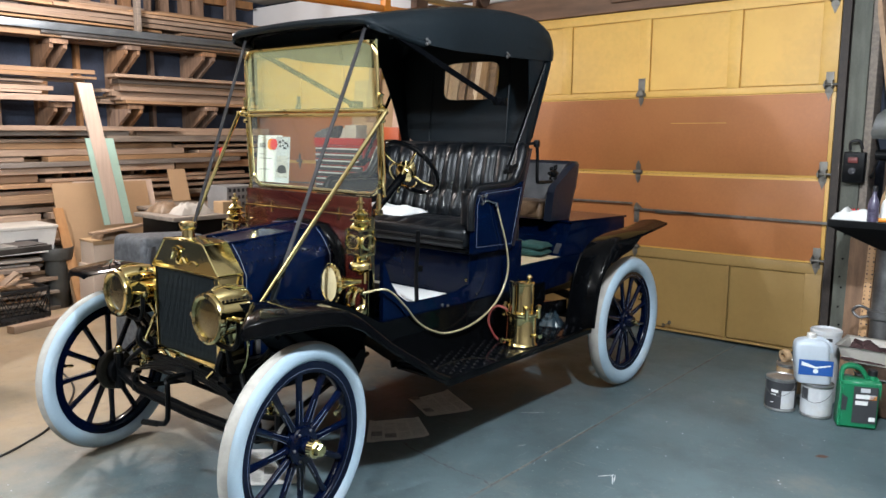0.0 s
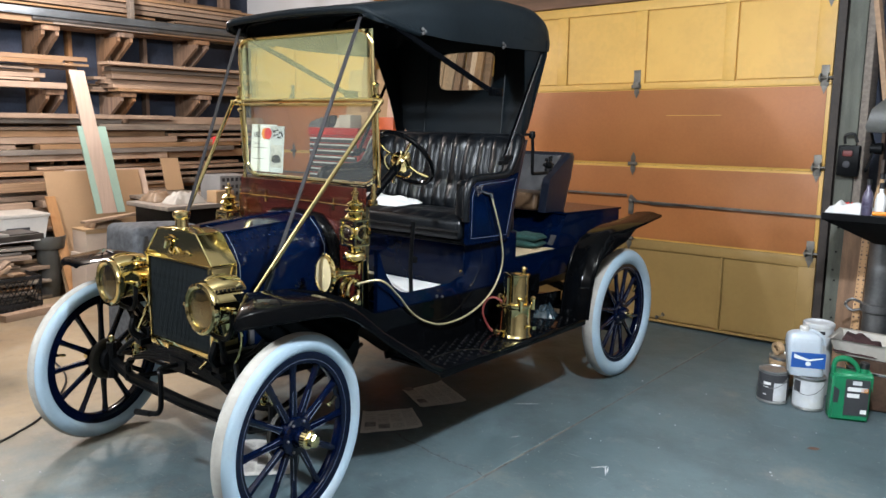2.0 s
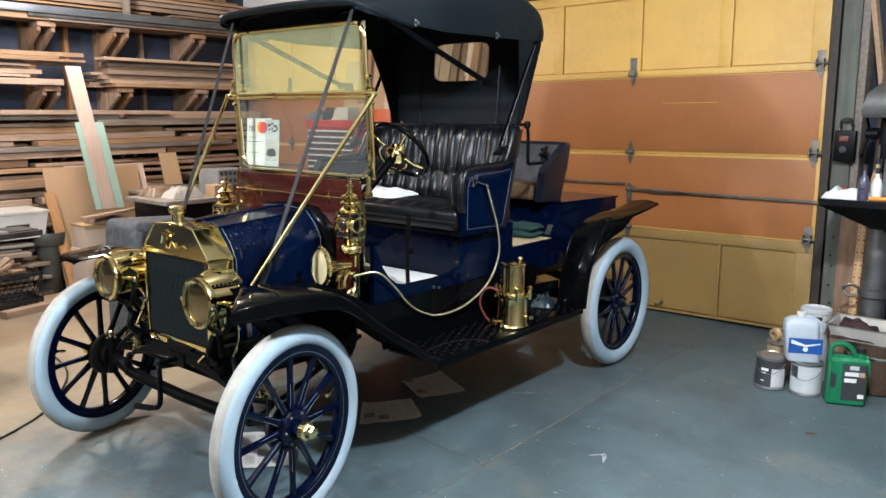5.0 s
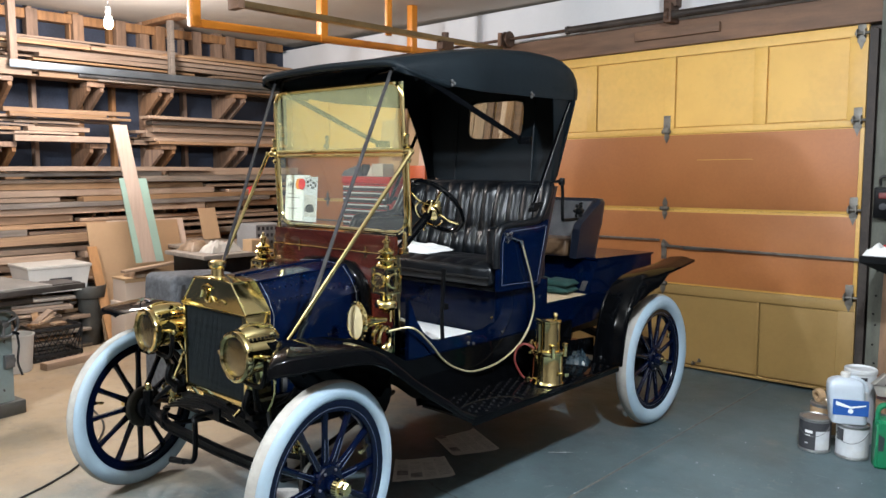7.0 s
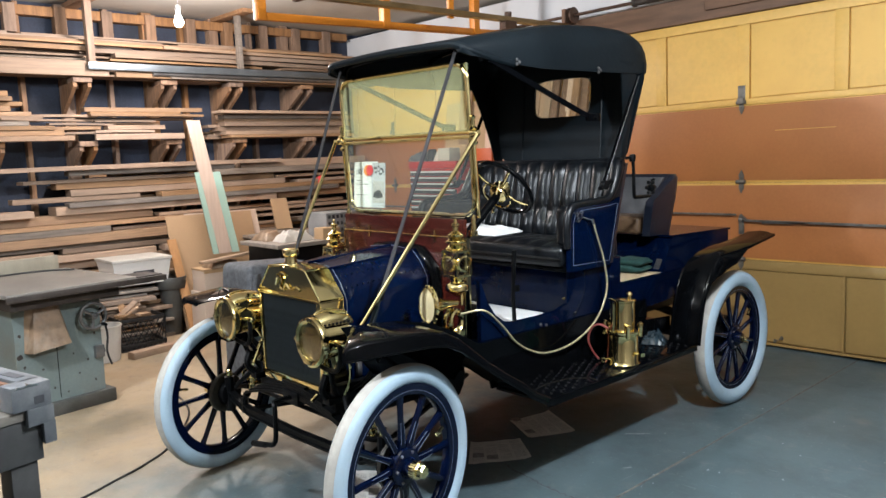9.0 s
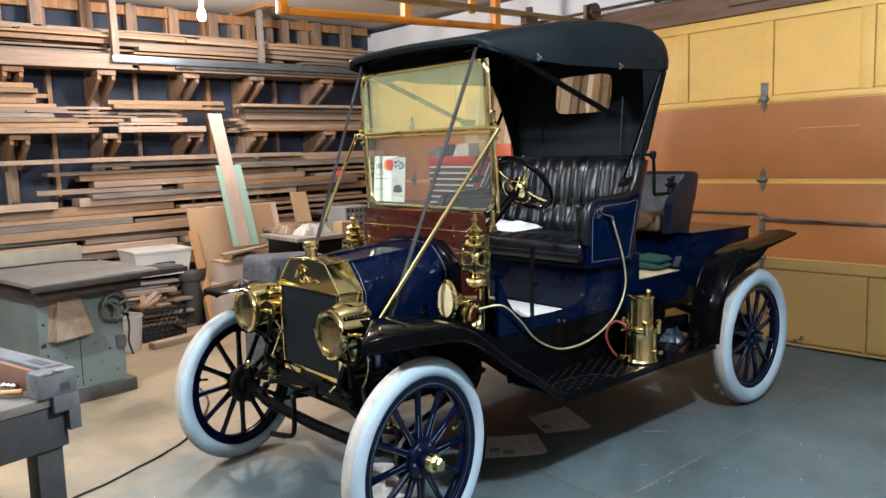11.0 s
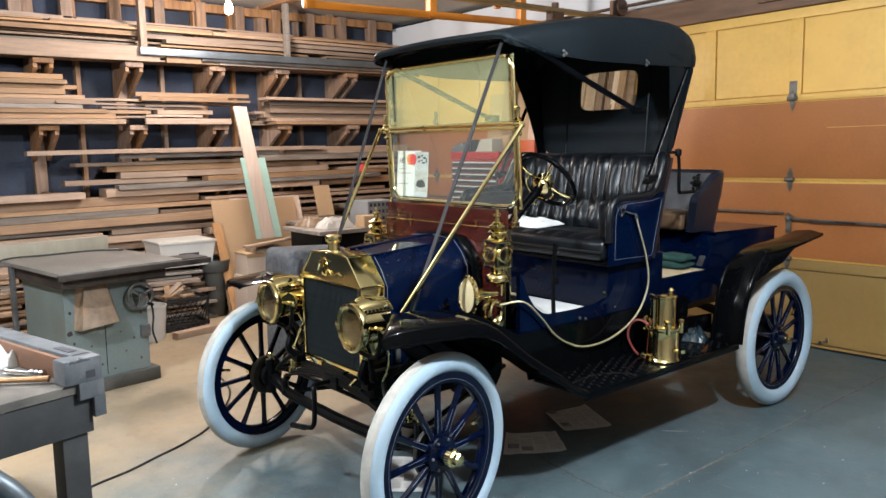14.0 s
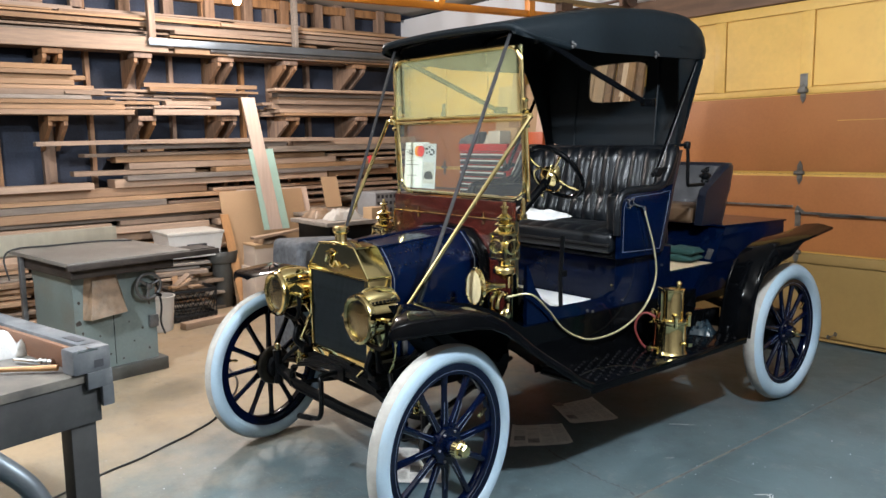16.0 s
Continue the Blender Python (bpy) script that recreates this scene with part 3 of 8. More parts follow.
for x_, z_ in ((0.402, 0.056), (0.452, 0.085)):
    hd.lathe([(0.011 + 0.0045 * math.cos(a), 0.0045 * math.sin(a)) for a in np.linspace(0, 2 * math.pi, 9)[:-1]], 14, pose(x_, DOOR_Y - 0.026, z_, 20, 70, 0), True)
    hd.tube([(x_, DOOR_Y - 0.016, z_), (x_, DOOR_Y - 0.004, z_)], 0.004, 6)
bar(hd, (0.402, DOOR_Y - 0.028, 0.056), (0.452, DOOR_Y - 0.028, 0.080), 0.004, 0.006)
part("foot_latch", hd, STEEL, door, "small steel foot latch")
sm = Shape().box((0.38, DOOR_Y - 0.0068, 1.628), (0.80, DOOR_Y - 0.0055, 1.632))
part("scratch", sm, YELLOW, door)

# torsion shaft with drum, bearing and hanger
ts = thing("torsion_shaft", "dark steel shaft with cable drum above the garage door", "door hardware", LEAN_DOOR)
part("shaft", rod((-4.6, 3.80, 2.715), (1.9, 3.80, 2.715), 0.014, 10), RUST, ts)
part("sleeve", Shape().lathe([(0.03, 0), (0.036, 0.005), (0.036, 0.03), (0.03, 0.035), (0.03, 2.9), (0.036, 2.905), (0.036, 2.94)], 14,
                             pose(-0.72, 3.80, 2.715, 0, 90, 0)), DARKSTEEL, ts, "dark steel spring sleeve")
dr = Shape().lathe([(0.02, -0.03), (0.066, -0.03), (0.07, -0.026), (0.07, -0.018), (0.045, -0.014), (0.045, 0.014), (0.07, 0.018), (0.07, 0.026),
                    (0.066, 0.03), (0.02, 0.03)], 22, pose(-1.33, 3.80, 2.715, 0, 90, 0))
part("cable_drum", dr, RUST, ts, "rusty red cable drum")
br = Shape().box((0.16, 3.76, 2.66), (0.22, 3.90, 2.80), 0.004)
br.lathe([(0.06, -0.012), (0.06, 0.012)], 16, pose(0.19, 3.80, 2.715, 0, 90, 0))
br.box((0.14, 3.80, 2.78), (0.24, 3.90, 3.03), 0.004)
part("bearing_plate", br, RUST, ts, "rusty bearing plate")
part("end_plate", Shape().box((-1.42, 3.77, 2.66), (-1.385, 3.9, 2.78), 0.004), BEAM, ts)

# vertical track at the door's edge and the posts beside it
tr = Shape()
tr.prism([(0, 0), (0.05, 0), (0.05, 0.055), (0.044, 0.055), (0.044, 0.006), (0.006, 0.006), (0.006, 0.055), (0, 0.055)], "z", 0, 2.45, pose(1.545, 3.86, 0))
for z in (0.35, 1.0, 1.65, 2.3):
    tr.box((1.56, 3.88, z), (1.585, 3.945, z + 0.09), 0.003)
tr.box((1.53, 3.925, 0), (1.632, 3.965, 2.48), 0.004)
solid("door_track", tr, DARKSTEEL, "dark steel vertical track beside the garage door", "door track", LEAN_DOOR)
po = Shape().box((1.636, 3.74, 0), (1.742, 3.94, 3.02), 0.008)
post_ = solid("post", po, POSTM, "grey weathered timber post by the garage door", "post", LEAN_DOOR)
# dark discs on the face give the shade of nail holes
for x, z in ((1.682, 0.74), (1.672, 0.62), (1.686, 0.55), (1.676, 0.42), (1.690, 0.30), (1.668, 0.22), (1.684, 0.90)):
    part("nail_hole", Shape().lathe([(0.007, -0.004), (0.007, 0.0012), (0.001, 0.0012)], 8, pose(x, 3.740, z, 90, 0, 0)), IRON, post_)
p2 = Shape().box((1.744, 3.752, 0), (1.79, 3.96, 3.02), 0.006)
solid("post", p2, GREYLUMBER, "pale grey timber stud beside the weathered post", "post", LEAN_DOOR)
p3 = Shape()
bar(p3, (1.95, 3.72, 1.3), (1.64, 3.80, 2.95), 0.045, 0.03)
solid("pole", p3, LUMBER, "pale wooden pole leaning behind the drill press", "pole")

# ---------- overhead hangers ----------
oh = thing("hanging_rack", "orange painted steel hanging rack under the ceiling", "hanging rack")
ob = Shape()
bar(ob, (-2.15, 1.17, 2.55), (-2.16, 3.75, 2.645), 0.05, 0.055, r=0.004)
part("rail", ob, ORANGEPAINT, oh)
for y, z in ((1.20, 2.53), (2.35, 2.57), (3.4, 2.61)):
    s = Shape().box((-2.185, y - 0.035, z), (-2.12, y + 0.035, 3.03), 0.004)
    part("upright", s, ORANGEPAINT, oh)
tk = thing("overhead_track", "tarnished steel overhead track hung from orange straps", "door track")
s = Shape()
bar(s, (-1.44, 1.09, 2.555), (-1.43, 3.78, 2.60), 0.06, 0.012)
bar(s, (-1.468, 1.09, 2.575), (-1.458, 3.78, 2.62), 0.008, 0.05)
bar(s, (-1.41, 1.09, 2.57), (-1.40, 3.78, 2.615), 0.006, 0.03)
part("rail", s, BARMETAL, tk)
s = Shape().box((-1.50, 1.05, 2.53), (-1.38, 1.10, 2.62), 0.004)
part("end_block", s, BEAM, tk)
for y in (1.13, 2.45):
    part("strap", Shape().box((-1.50, y - 0.025, 2.56), (-1.47, y + 0.025, 3.03), 0.003), ORANGEPAINT, tk, "orange painted strap")
part("carriage", Shape().box((-1.47, 2.98, 2.52), (-1.40, 3.12, 2.60), 0.008).tube([(-1.435, 3.05, 2.62), (-1.435, 3.05, 2.66)], 0.03, 10), RUST, tk)
s = Shape()
bar(s, (-3.2, 3.72, 2.60), (-1.7, 3.72, 2.62), 0.09, 0.03, r=0.003)
solid("loose_board", s, BEAM, "brown board lying over the garage door", "board")

# ---------- bulb in view, and two added out of view ---
def ceiling_bulb(c):
    b = thing("ceiling_bulb", "bare lit bulb in a ceiling lampholder", "light bulb", pose(*c), "ceiling bulbs")
    part("bulb", turned([(0.001, -0.075), (0.02, -0.07), (0.033, -0.05), (0.036, -0.028), (0.028, 0.005), (0.016, 0.03), (0.014, 0.045)], 18), GLOWBULB, b,
         "glowing white bulb").visible_shadow = False
    part("lampholder", turned([(0.017, 0.045), (0.022, 0.05), (0.024, 0.09), (0.02, 0.10), (0.004, 0.105), (0.004, 0.295), (0.045, 0.31), (0.045, 3.034 - c[2])], 16), STEEL, b)


for c in (BULB, UNSEEN_BULB_B, UNSEEN_BULB_C):
    ceiling_bulb(c)

# ---------- lumber rack on the west wall ----------
rack = thing("lumber_rack", "timber wall rack with angled brackets full of lumber", "lumber rack", LEAN_RACK)
WX = -4.95
BAYS = [-1.68, -0.85, -0.03, 0.73, 1.53, 2.24, 3.10]
for i, y in enumerate(BAYS):
    part("stud", Shape().box((WX, y - 0.055, 0), (WX + 0.10, y + 0.045, 3.02), 0.004), TIMBER, rack)
    if i < len(BAYS) - 1:
        m = (y + BAYS[i + 1]) / 2
        part("stud", Shape().box((WX, m - 0.02, 0), (WX + 0.09, m + 0.02, 3.02), 0.004), TIMBER, rack)
    for z in (2.33, 1.76, 1.17, 0.62):
        s = Shape().box((WX + 0.105, y - 0.02, z - 0.09), (-4.63, y + 0.02, z), 0.004)
        part("bracket_arm", s, TIMBER, rack)
        gusset = [(WX + 0.105, z - 0.31), (WX + 0.105, z - 0.16), (-4.78, z - 0.047), (-4.475, z - 0.047), (-4.475, z - 0.085)]
        for q in (y - 0.078, y + 0.048):
            part("brace", Shape().prism(gusset, "y", q, q + 0.032), TIMBER, rack)
        part("end_cap", Shape().box((-4.62, y - 0.080, z - 0.045), (-4.455, y + 0.082, z - 0.001), 0.003), TIMBER, rack)
for k, y in enumerate(np.arange(-1.4, 3.9, 0.42)):
    part("block", Shape().box((WX + 0.06, y - 0.05, 2.74), (WX + 0.16, y + 0.05, 2.99), 0.004), TIMBER, rack)
part("plate", Shape().box((WX + 0.01, -1.9, 2.90), (WX + 0.13, 3.95, 2.985), 0.004), TIMBER, rack)

# hanging loft frame in front of the rack
lf = thing("loft_frame", "wooden loft hangers with a blue-grey steel rail", "loft frame", LEAN_RACK)
for y, mt, w in ((0.80, TIMBER, 0.06), (2.27, GREYLUMBER, 0.045)):
    part("hanger", Shape().box((-4.43, y - w / 2, 2.43), (-4.36, y + w / 2, 3.0), 0.004), mt, lf)
    part("ceiling_cleat", Shape().box((-4.9, y - 0.06, 2.985), (-4.15, y + 0.06, 3.03), 0.004), TIMBER, lf)
s = Shape().box((-4.45, 0.76, 2.405), (-4.36, 3.75, 2.43), 0.003)
s.box((-4.37, 0.76, 2.39), (-4.355, 3.75, 2.455), 0.003)
part("rail", s, GALVBLUE, lf, "blue-grey steel rail")
part("pipe", rod((-4.40, 1.35, 2.375), (-4.40, 3.7, 2.372), 0.024, 10), STEEL, lf, "grey pipe")

# boards: a few sizes, laid on the brackets
random.seed(21)
SIZES = []
for ln in (0.55, 0.85, 1.1, 1.6, 2.2, 2.9):
    for w, h in ((0.09, 0.018), (0.14, 0.022), (0.20, 0.028), (0.11, 0.038), (0.26, 0.016)):
        s = Shape()
        a, b = random.uniform(-0.012, 0.012), random.uniform(-0.012, 0.012)
        bow = random.uniform(-0.004, 0.008)
        s.loft([[(-w / 2, y, z + k), (w / 2, y, z + k), (w / 2, y, z + k + h), (-w / 2, y, z + k + h)] for y, z, k in
                ((-ln / 2 + a, 0, 0), (-ln / 4, 0, bow * 0.7), (0, 0, bow), (ln / 4, 0, bow * 0.7), (ln / 2 + b, 0, 0))])
        SIZES.append((ln, w, h + max(0, bow), s.mesh("lumber_board", LUMBER), s.mesh("lumber_board", GREYLUMBER)))
THICK = []
for ln in (1.1, 1.6, 2.2, 2.9):
    for w, h in ((0.14, 0.045), (0.20, 0.030), (0.16, 0.058), (0.24, 0.075), (0.28, 0.036)):
        s = Shape().box((-w / 2, -ln / 2, 0), (w / 2, ln / 2, h), 0.003, seg=1)
        THICK.append((ln, w, h, s.mesh("lumber_board", LUMBER), s.mesh("lumber_board", GREYLUMBER)))
THIN = [q for q in THICK if q[2] < 0.05]
FASCIA = []
for ln, w, h in ((2.75, 0.04, 0.135), (2.45, 0.035, 0.06), (1.9, 0.03, 0.045), (0.84, 0.04, 0.055)):
    FASCIA.append(Shape().box((-w / 2, -ln / 2, 0), (w / 2, ln / 2, h), 0.004, seg=1).mesh("lumber_board", LUMBER))


def lay(mesh_, x, y, z, turn, tip=0.0, label="", flip=0):
    ob = new("lumber_board", mesh_)
    ob.matrix_basis = LEAN_RACK @ pose(x, y, z, tip, flip, turn)
    return tagged(ob, label or "long sawn board stacked on the lumber rack", "board", "lumber on the rack")


def pile(y0, y1, z0, z1, x_front, ragged=0.25, grey=0.15, loose=0.05, least=1.5, sizes=SIZES):
    """Layers of boards of mixed lengths with uneven ends."""
    z = z0
    while z < z1:
        top = 0
        x = x_front + random.uniform(-0.08, 0.05)
        y = y0 + random.uniform(-0.1, 1.0) * ragged
        while y < y1 - 0.3:
            ok = [q for q in sizes if least <= q[0] < (y1 - y) + ragged] or [q for q in sizes if q[0] < (y1 - y) + ragged]
            if not ok:
                break
            ln, w, h, a, b = random.choice(ok)
            lay(b if random.random() < grey else a, x - w / 2 + random.uniform(-0.06, 0.04), y + ln / 2, z, random.uniform(-1.2, 1.2) * (1 + loose * 10),
                random.uniform(-0.4, 0.4) * loose * 10)
            top = max(top, h)
            y += ln + random.uniform(0.0, 0.25)
        z += top + 0.003


for k, x, y, z in ((0, -4.43, -0.42, 2.335), (1, -4.43, 2.24, 2.335), (3, -4.42, 1.20, 1.765), (2, -4.40, -0.40, 1.765)):
    lay(FASCIA[k], x, y, z, 0, label="thick straight timber along the front of the lumber rack")
pile(-1.6, 3.75, 2.335, 2.66, -4.48, 0.3, 0.25)
pile(-1.6, 3.75, 2.335, 2.72, -4.66, 0.4, 0.25)
# long layers with stepped ends on the middle shelf
z = 1.766
for end, k in ((0.60, 5), (0.52, 15), (0.44, 9), (0.24, 19), (0.36, 10), (0.28, 4), (0.12, 15), (0.22, 9), (0.13, 14), (0.10, 5)):
    ln, w, h, a, b = THICK[k]
    if h > 0.05:
        h, a, b = THICK[k - 3][2:]
        ln, w = THICK[k - 3][:2]
    lay(b if k == 19 else a, -4.42 - w / 2 + random.uniform(-0.04, 0.03), end - ln / 2, z, random.uniform(-0.8, 0.8))
    z += h + 0.002
for end, k, z in ((0.80, 20, 1.82), (0.72, 2, 1.86), (0.84, 0, 1.90), (0.76, 5, 1.94), (0.70, 1, 1.97)):
    ln, w, h, a, b = SIZES[k % 10]
    lay(a, -4.43 - w / 2, end - ln / 2 + 0.12, z, random.uniform(-6, 6), random.uniform(-1, 1), "short sawn board end on the lumber rack")
pile(0.70, 1.62, 1.83, 2.06, -4.42, 0.22, 0.05, 0.12, 0.5)
pile(0.56, 0.86, 1.765, 1.99, -4.50, 0.12, 0.25, 0.12, 0.5)
pile(2.02, 3.75, 1.765, 2.03, -4.48, 0.12, 0.3, 0.05, 1.5, THIN)
pile(0.05, 3.7, 1.175, 1.46, -4.42, 0.5, 0.25, 0.05, 1.1, THICK)
pile(-1.5, 3.7, 0.63, 1.13, -4.36, 0.6, 0.12, 0.05, 1.1, THICK)
pile(-1.6, 3.7, 0.02, 0.57, -4.30, 0.4, 0.25, 0.1, 1.1, THICK)
pile(-1.6, 1.9, 0.02, 0.52, -4.05, 0.3, 0.25, 0.15, 0.5)
pile(0.5, 3.7, 1.175, 1.49, -4.64, 0.5, 0.2)
pile(-1.5, 0.2, 1.765, 2.0, -4.66, 0.3, 0.2)
pile(2.0, 3.7, 1.765, 1.9, -4.66, 0.3, 0.2)
lay(SIZES[28][3], -4.40, 1.20, 1.50, 0.4, label="long sawn board on top of the stacked lumber")
# ---------- the antique car ----------
car = thing("antique_car", "dark blue brass-era runabout with black cloth top and white tyres", "car")
TURN = pose(0, 0, 0, 0, 90, 0)


def spin(profile, n=32):
    """Turned round the x axis: (radius, x) pairs."""
    return Shape().lathe(profile, n, TURN)


def ring_profile(R, r, n=14, flat=0.0):
    return [(R + r * math.cos(2 * math.pi * i / n), r * 1.05 * math.sin(2 * math.pi * i / n)) for i in range(n)]


def wheel(at, rear):
    big, tube = (0.348, 0.050) if rear else (0.342, 0.039)
    rim_in, rim_out = 0.267, 0.306
    s = Shape().lathe([(rim_in + 0.004, -0.02), (rim_in, -0.014), (rim_in, 0.014), (rim_in + 0.004, 0.02), (0.285, 0.022), (rim_out - 0.004, 0.027),
                       (rim_out + 0.006, 0.027), (rim_out + 0.006, -0.027), (rim_out - 0.004, -0.027), (0.285, -0.022)], 48, TURN, True)
    w = part("wheel", s, NAVYW, car, "navy wooden spoked wheel with a white tyre", at)
    part("tyre", Shape().lathe(ring_profile(big, tube, 16), 64, TURN, True), RUBBER, w, "white rubber tyre")
    tr = [(big + (tube + 0.0008) * math.cos(a), (tube * 1.05 + 0.0008) * math.sin(a)) for a in [radians(-34 + 68 * i / 6) for i in range(7)]]
    tr += [(big + (tube - 0.004) * math.cos(a), (tube - 0.004) * math.sin(a)) for a in (radians(30), radians(-30))]
    part("tread", Shape().lathe(tr, 64, TURN, True), TREAD, w, "scuffed grey tread")
    for k in range(12):
        a = 2 * math.pi * k / 12
        d = Vector((0, math.cos(a), math.sin(a)))
        rr = [0.045, 0.075, 0.10, 0.16, 0.22, 0.271]
        wd = [0.013, 0.0165, 0.0145, 0.0125, 0.0125, 0.0150]
        s = Shape().tube([tuple(d * q) for q in rr], wd, 8)
        sp_ = part("spoke", s, NAVYW, w)
        e = Vector((0, -math.sin(a), math.cos(a)))
        for q in (-1, 1):
            st = Shape().tube([tuple(d * r_ + e * (q * k_) + Vector((x_, 0, 0))) for r_, k_, x_ in ((0.085, 0.0115, 0.0095), (0.11, 0.0098, 0.0098), (0.17, 0.0088, 0.0088))], 0.0011, 4)
            part("pinstripe", st, STRIPE, w)
    part("hub", spin([(0.03, -0.075), (0.045, -0.07), (0.05, -0.03), (0.072, -0.022), (0.074, 0.018), (0.07, 0.024), (0.04, 0.028), (0.034, 0.05), (0.03, 0.06)], 28),
         NAVYW, w)
    for k in range(6):
        a = 2 * math.pi * k / 6
        part("bolt", Shape().lathe([(0.006, 0), (0.006, 0.008), (0.003, 0.010)], 6, pose(0.022, 0.058 * math.cos(a), 0.058 * math.sin(a), 0, 90, 0)), STEEL, w)
    if rear:
        part("hub_cap", spin([(0.022, 0.045), (0.022, 0.056), (0.016, 0.06), (0.016, 0.08), (0.010, 0.086), (0.001, 0.087)], 18), BRASS, w, "brass hub cap")
        part("brake_drum", spin([(0.12, -0.10), (0.125, -0.095), (0.125, -0.03), (0.11, -0.024)], 28), IRON, w)
    else:
        part("hub_cap", spin([(0.030, 0.052), (0.034, 0.056), (0.034, 0.078), (0.029, 0.082)], 18), BRASS, w, "brass hub cap")
        part("cap_nut", spin([(0.026, 0.08), (0.026, 0.104), (0.021, 0.109), (0.001, 0.110)], 6), BRASS, w, "brass hexagon cap nut")
        part("grease_cap", spin([(0.001, -0.088), (0.045, -0.086), (0.060, -0.078), (0.062, -0.050), (0.04, -0.045)], 24), IRON, w)
        part("hub_flange", spin([(0.062, -0.046), (0.092, -0.044), (0.098, -0.038), (0.098, -0.022), (0.05, -0.020)], 28), RUSTBLACK, w, "dusty brown-black hub flange")
    a = radians(16.5)
    v = Vector((0, math.cos(a), math.sin(a)))
    s = Shape().tube([tuple(v * 0.254), tuple(v * 0.236 + Vector((0.004, 0, 0))), tuple(v * 0.222 + Vector((0.006, 0, 0))), tuple(v * 0.205 + Vector((0.008, 0, 0)))], [0.009, 0.006, 0.0085, 0.007], 10)
    part("valve_stem", s, BRASS, w, "brass valve stem")
    # fine line on the felloe
    part("pinstripe", Shape().lathe([(0.2832, 0.0226), (0.2848, 0.0226), (0.2848, 0.0232), (0.2832, 0.0232)], 64, TURN, True), STRIPE, w)
    return w


wheel(pose(0.711, 0, 0.381, 0, 0, 9), False)
wheel(pose(-0.688, -0.005, 0.381, 0, 0, 193), False)
wheel(pose(0.735, 2.55, 0.398, 15, 0, 0), True)
wheel(pose(-0.735, 2.54, 0.398, 20, 0, 180), True)

# chassis and running gear
for s_ in (-1, 1):
    part("frame_rail", Shape().box((s_ * 0.285 - 0.02, 0.0, 0.53), (s_ * 0.285 + 0.02, 2.75, 0.60), 0.004), IRON, car)
part("cross_member", Shape().box((-0.30, 0.0, 0.49), (0.30, 0.08, 0.53), 0.006), IRON, car)
part("cross_member", Shape().box((-0.30, 2.50, 0.53), (0.30, 2.60, 0.60), 0.006), IRON, car)
ax = Shape()
pts = [(-0.60, 0.0, 0.385), (-0.52, 0, 0.36), (-0.42, 0, 0.335), (0, 0, 0.325), (0.42, 0, 0.335), (0.52, 0, 0.36), (0.60, 0, 0.385)]
ax.loft([[(x, y - 0.016, z + 0.019), (x, y + 0.016, z + 0.019), (x, y + 0.016, z + 0.012), (x, y + 0.006, z + 0.010), (x, y + 0.006, z - 0.010), (x, y + 0.016, z - 0.012),
          (x, y + 0.016, z - 0.019), (x, y - 0.016, z - 0.019), (x, y - 0.016, z - 0.012), (x, y - 0.006, z - 0.010), (x, y - 0.006, z + 0.010), (x, y - 0.016, z + 0.012)]
         for x, y, z in pts])
part("front_axle", ax, IRON, car)
for s_ in (-1, 1):
    k = Shape().tube([(s_ * 0.605, 0, 0.30), (s_ * 0.605, 0, 0.47)], 0.024, 10)
    k.tube([(s_ * 0.605, 0, 0.382), (s_ * 0.66, 0, 0.382)], 0.022, 10)
    k.tube([(s_ * 0.60, 0, 0.43), (s_ * 0.57, 0.10, 0.40)], 0.013, 8)
    part("spindle", k, IRON, car)
    o = Shape().lathe([(0.001, 0.03), (0.014, 0.026), (0.016, 0), (0.01, -0.01)], 12, pose(s_ * 0.605, 0, 0.475))
    part("oiler", o, BRASS, car, "small brass oil cup")
    o = Shape().lathe([(0.001, 0.05), (0.012, 0.046), (0.020, 0.034), (0.020, 0.012), (0.012, 0.004), (0.012, -0.02), (0.018, -0.026), (0.018, -0.038), (0.001, -0.042)], 14, pose(s_ * 0.475, 0.05, 0.475))
    o.tube([(s_ * 0.475, 0.05, 0.47), (s_ * 0.435, 0.03, 0.47), (s_ * 0.42, 0.02, 0.50)], 0.009, 8)
    for q in (-1, 1):
        o.lathe([(0.001, 0.016), (0.010, 0.012), (0.012, 0.0), (0.006, -0.006)], 10, pose(s_ * 0.475 + q * 0.022, 0.05, 0.478, 0, q * 90, 0))
    o.lathe([(0.008, 0), (0.014, 0.006), (0.014, 0.018), (0.001, 0.026)], 10, pose(s_ * 0.475, 0.045, 0.435, 0, 180, 0))
    o.tube(smooth_path([(s_ * 0.475, 0.03, 0.47), (s_ * 0.50, 0.02, 0.50), (s_ * 0.47, 0.03, 0.53), (s_ * 0.43, 0.05, 0.56), (s_ * 0.40, 0.07, 0.60)], 4), 0.008, 8)
    o.tube(smooth_path([(s_ * 0.475, 0.055, 0.45), (s_ * 0.44, 0.09, 0.455), (s_ * 0.38, 0.12, 0.47), (s_ * 0.30, 0.10, 0.50)], 4), 0.010, 8)
    part("gas_valve", o, BRASS, car, "brass gas valve with bent pipes")
    part("radius_rod", rod((s_ * 0.46, 0.02, 0.33), (0, 1.05, 0.36), 0.012), IRON, car)
    part("spring_perch", Shape().tube([(s_ * 0.46, 0, 0.32), (s_ * 0.46, 0, 0.39), (s_ * 0.43, 0, 0.42)], 0.017, 8), IRON, car)
part("tie_rod", rod((-0.57, 0.11, 0.395), (0.57, 0.11, 0.395), 0.011), IRON, car)
part("drag_link", rod((0.18, 0.17, 0.50), (-0.53, 0.12, 0.405), 0.011), IRON, car)
